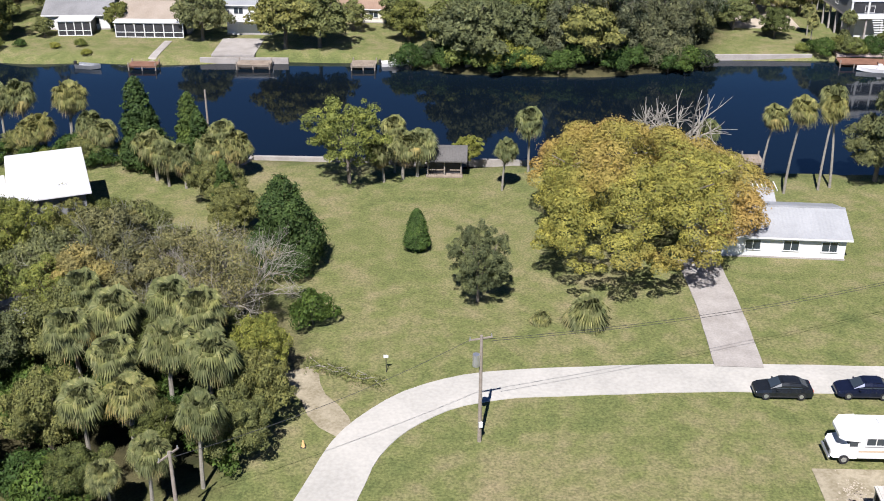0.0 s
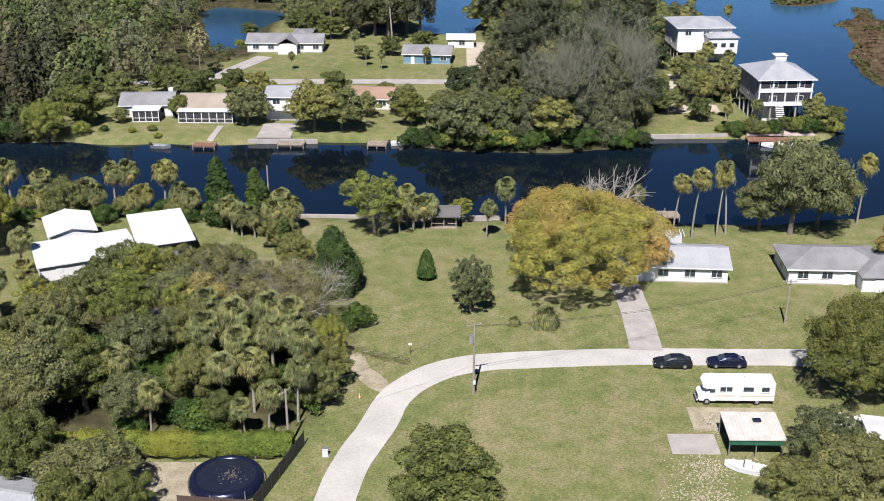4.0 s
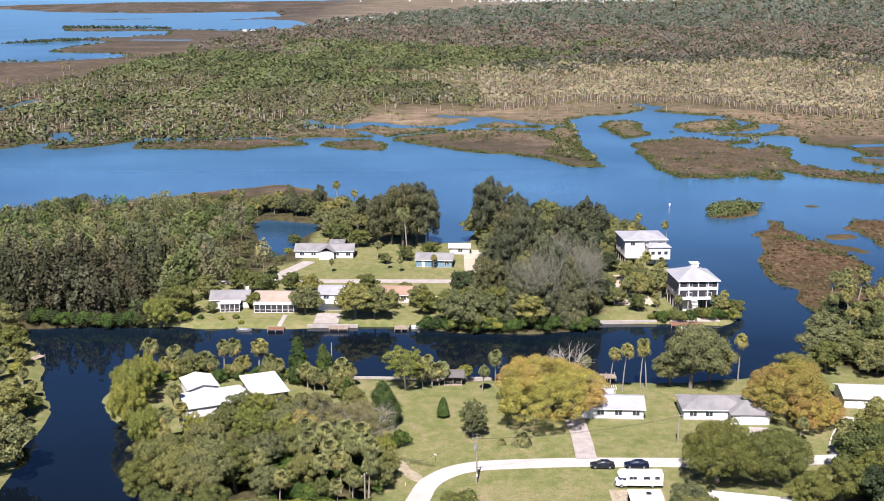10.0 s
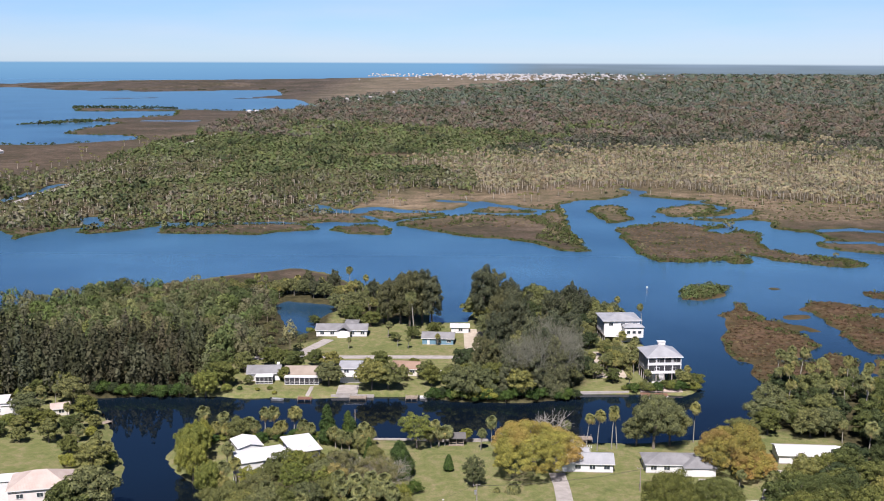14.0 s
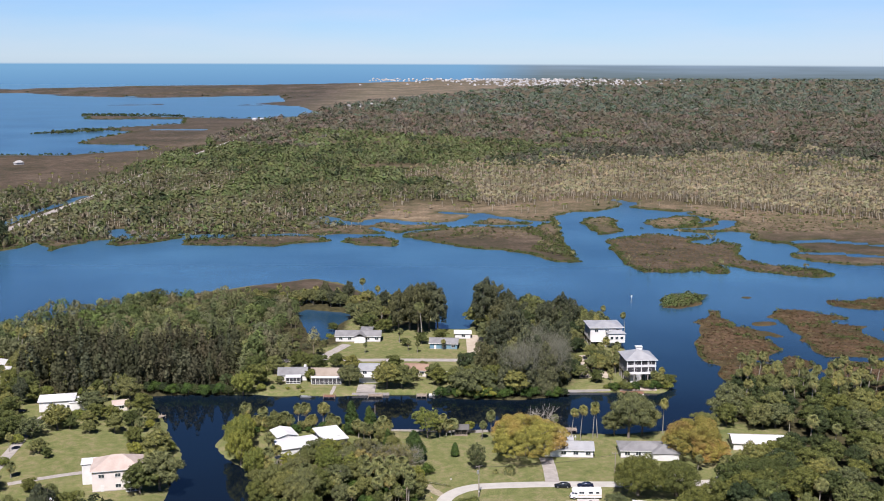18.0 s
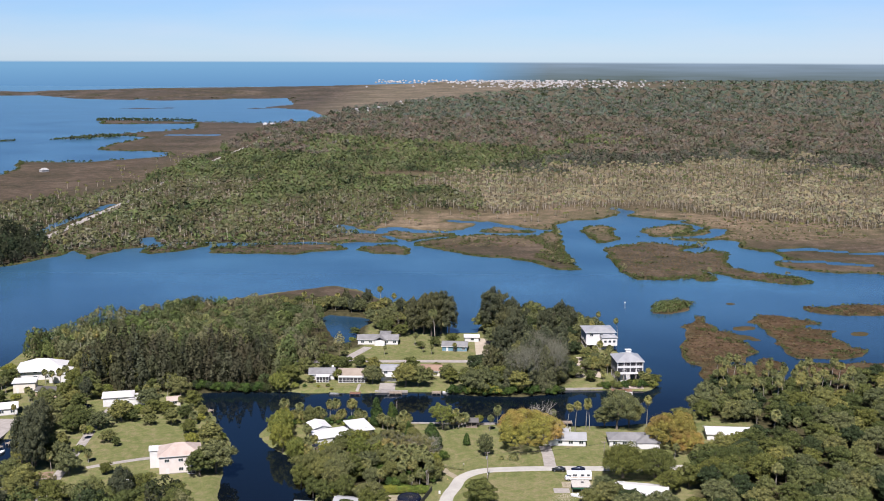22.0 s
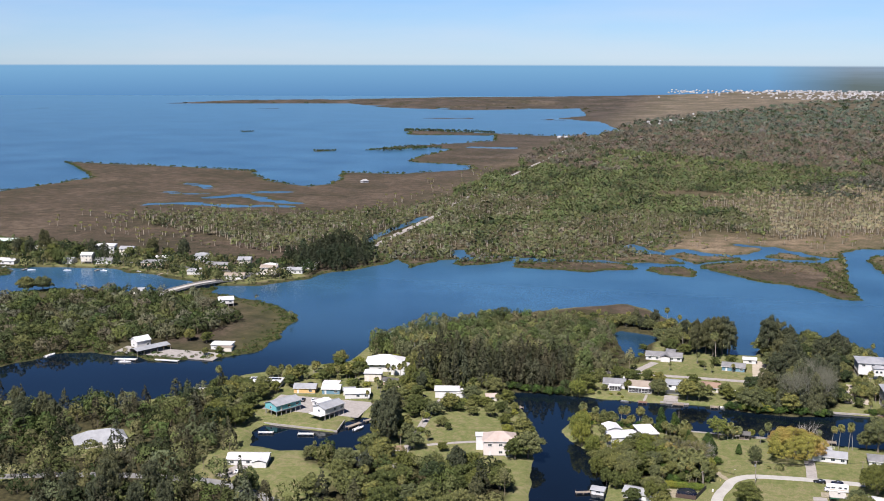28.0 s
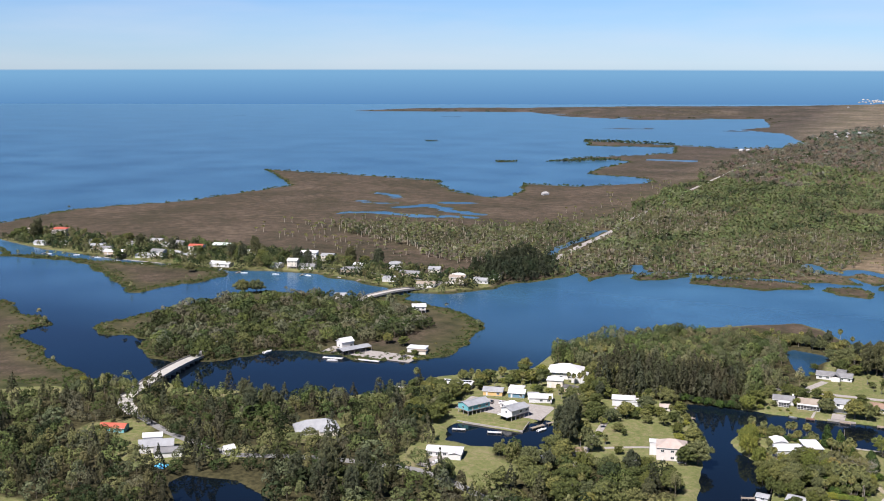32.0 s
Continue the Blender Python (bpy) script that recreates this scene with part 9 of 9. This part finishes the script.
for ring, gap in ((BROWN_ISLE, 1.5), (BROWN_ISLE_B, 1.5), (BROWN_ISLE_C, 1.5), (BROWN_ISLE_D, 1.6), (MID_MARSH, 2.1)):
    pts = np.array(scatter(ring, gap, 29))
    zz, _, _, ee = lie(pts[:, 0], pts[:, 1])
    for (x, y), z, e in zip(pts, zz, ee):
        if z < 0.06:
            continue
        if (z < 0.36 and rng.random() < 0.6) or drift(x * 1.4, y * 1.4) > 0.62:
            tufts.append((x, y, z - 0.1, rng.uniform(0.8, 1.9), rng.uniform(0.8, 1.5), 0, shade((0.07, 0.082, 0.032), rng)))
        elif rng.random() < 0.75:
            tufts.append((x, y, z - 0.2, rng.uniform(0.4, 0.9), rng.uniform(0.7, 1.3), 0, shade(((0.086, 0.06, 0.034) if ring is not MID_MARSH else (0.125, 0.094, 0.056)) if rng.random() < 0.7 else (0.128, 0.106, 0.062), rng, 0.3)))
north = np.array(scatter([(-330, 440), (-190, 440), (-60, 452), (0, 470), (60, 470), (110, 520), (230, 500), (330, 520), (330, 640), (120, 600), (0, 560), (-120, 540), (-330, 520)], 2.5, 61))
zz, _, north_wood, ee = lie(north[:, 0], north[:, 1])
for (x, y), z, w, e in zip(north, zz, north_wood, ee):
    if z < 0.08 or w > 0.6:
        continue
    wet = drift(x * 1.1 + 9, y * 1.3)
    if rng.random() < 0.16 + 0.4 * e * (wet > 0.1):
        tufts.append((x, y, z - 0.1, rng.uniform(0.7, 1.8), rng.uniform(0.9, 1.7), 0, shade((0.07, 0.083, 0.034), rng)))
    elif rng.random() < 0.5:
        tufts.append((x, y, z - 0.2, rng.uniform(0.35, 0.8), rng.uniform(0.8, 1.6), 0, shade((0.165, 0.14, 0.085) if wet > -0.1 else (0.115, 0.085, 0.054), rng, 0.22)))
woods("marsh_tussocks", "rusty brown rush tussocks with green shrubs on the low islands", tufts, 15, 16)
woods("marsh_shrubs", "low green mangrove shrubs fringing the marsh", rows, 7, 28)

# the great swamp forest to the north
rows_near, rows_far = [], []


def in_view(x, y):
    return -1.12 * (y + 420) < x < 0.46 * (y + 330)


for band, gap, big in (((440, 820), 4.7, 0.9), ((820, 1250), 6.0, 1.0), ((1250, 1900), 10.5, 1.35), ((1900, 3000), 18.0, 2.0), ((3000, 4650), 36.0, 3.6)):
    xs0, xs1 = max(-700, -1.12 * (band[1] + 420)), min(2300, 0.46 * (band[1] + 330))
    box_ring = [(xs0, band[0]), (xs1, band[0]), (xs1, band[1]), (xs0, band[1])]
    pts = [p for p in scatter(box_ring, gap, int(band[0])) if in_view(*p)]
    arr = np.array(pts)
    ux, uy = ragged(arr[:, 0], arr[:, 1], 8.0)
    depth = ring_distance(arr[:, 0] + ux * 14, arr[:, 1] + uy * 14, N_WOOD)
    zz = lie(arr[:, 0], arr[:, 1])[0]
    for (x, y), dp, z, wv in zip(pts, depth, zz, ux):
        if z < 0.2 or dp < 0:
            if z > 0.25 and dp > -60 and rng.random() < 0.1 and y < 1300:
                rows_near.append((x, y, z, rng.uniform(4, 8), 1.9, 1, shade((0.14, 0.14, 0.06), rng)))
            continue
        if by_causeway(x, y):
            continue
        if -120 < x < 0 and 930 < y < 1015 and ((x + 60) / 52) ** 2 + ((y - 972) / 38) ** 2 < 1:
            continue
        if y > 3750 and -380 < x < 950 and rng.random() < 0.65:
            continue
        q = rng.random() + 0.18 * wv * 0.5
        if y < 820 and x > 20 and (dp < 330 or x > 150):
            kind, c = 1, shade(TANP, rng)
        elif dp < 120 and y < 900:
            kind, c = (1, shade((0.095, 0.098, 0.052), rng)) if q < 0.6 else (0, shade((OLIVE, GREYB, GREEN)[int(abs(q) * 30) % 3], rng))
        elif y + 90 * wv < 1080 and x + 60 * wv > 30:
            kind, c = 1, shade((TANP if q < 0.7 else OLIVE), rng)
        elif y + 130 * wv < 1450 and x + 90 * wv + rng.uniform(-60, 60) < 30 + 0.1 * y:
            kind, c = 0, shade(((0.082, 0.102, 0.044), (0.094, 0.114, 0.046), (0.078, 0.096, 0.042), (0.108, 0.118, 0.06))[int(abs(q) * 40) % 4], rng)
        elif y + 60 * wv < 1290 and rng.random() < 0.8:
            kind, c = 0, shade(((0.058, 0.066, 0.047), (0.07, 0.075, 0.055), (0.105, 0.1, 0.08))[int(abs(q) * 30) % 3], rng, 0.18)
        else:
            # farthest woods lighter and greyer, haze put into the leaf tint
            kind, c = 0, shade(((0.122, 0.1, 0.078), (0.105, 0.1, 0.074), (0.128, 0.102, 0.08), (0.085, 0.092, 0.062), (0.1, 0.094, 0.075), (0.112, 0.105, 0.086))[int(abs(q + 0.25 * drift(x * 0.25, y * 0.12)) * 60) % 6], rng, 0.16)
            if y + 200 * wv > 2250:
                c = shade((0.086, 0.105, 0.08) if q < 0.8 else (0.115, 0.108, 0.09), rng, 0.16)
        hgt = rng.uniform(6, 10.5) * (1 if y < 1900 else 0.9 + 0.15 * big)
        rad = (rng.uniform(1.6, 2.2) if kind == 1 else rng.uniform(2.8, 4.4)) * (big if kind == 0 or y > 820 else 1)
        stand = drift(x * 0.5, y * 0.28) + 0.4 * drift(y * 0.9 + 30, x * 0.9)
        c = tuple(v * (1.06 if y < 1250 else 1.1) * (1 + 0.26 * stand) for v in c)
        if kind == 0 and stand < -0.55 and rng.random() < 0.7:
            c = shade((0.045, 0.06, 0.03), rng)
        hgt *= 1 + 0.3 * drift(y * 0.6, x * 0.6 + 12)
        (rows_near if y < 1250 else rows_far).append((x, y, z, hgt, rad, kind, c))
woods("swamp_forest", "swamp forest of palms and hardwoods beyond the river", rows_near, 8, 26, pale=True)
woods("distant_forest", "distant olive and rust coloured forest", rows_far, 9, 30)
# dark clump of tall pines by the causeway
rows = []
for x, y in scatter([(-378, 396), (-352, 372), (-316, 384), (-306, 430), (-322, 462), (-340, 466), (-344, 496), (-366, 490)], 5.6, 17):
    rows.append((x, y, level(x, y), rng.uniform(9, 21), rng.uniform(3.6, 6.0), rng.choice((0, 0, 2)), shade((0.036, 0.044, 0.026), rng, 0.25)))
woods("causeway_pines", "dark stand of tall casuarina pines by the causeway", rows, 12, 320)
# trees between the village houses
rows = []
for x, y in scatter(VILLAGE_LOT, 5.2, 45, [(a, b - 4, 8.5) for a, b, _, _ in VILLAGE]):
    if level(x, y) > 0.5 and rng.random() < 0.85:
        q = rng.random()
        pm = q < 0.25
        rows.append((x, y, level(x, y), rng.uniform(6, 11), 2.3 if pm else rng.uniform(3.0, 5.2), int(pm), shade((0.13, 0.135, 0.06) if pm else (GREEN, DARKG, OLIVE, DARKG)[int(q * 40) % 4], rng)))
woods("village_trees", "oaks and palms between the village houses", rows, 14, 150)
# wooded edges of the tidal islands
rows = []
for c, a, b in SEA_ISLES[1:3]:
    for x, y in scatter(oval(c, a * 0.9, b * 0.9), 5, 19):
        rows.append((x, y, 0.2, rng.uniform(2, 4), rng.uniform(2, 3), 0, shade(DARKG, rng)))
for x, y in scatter([(-780, 2060), (-560, 2030), (-560, 2060), (-780, 2100)], 9, 20) + scatter([(-670, 1505), (-600, 1600), (-560, 1590), (-640, 1500)], 8, 21):
    rows.append((x, y, 0.3, rng.uniform(5, 9), rng.uniform(4, 6), 0, shade(DARKG, rng)))
for x, y in scatter([(-2050, 3330), (-1440, 3540), (-1200, 3270), (-900, 3160), (-560, 3390), (-480, 3000), (-350, 3500), (-640, 4200), (-1150, 3980), (-1900, 3580)], 42, 24):
    if float(lie(np.array([x]), np.array([y]))[0][0]) > 0.2:
        rows.append((x, y, 0.2, rng.uniform(2, 5), rng.uniform(8, 15), 0, shade((0.05, 0.055, 0.028), rng)))
woods("bay_trees", "dark trees on low islands in the bay", rows, 13, 20)
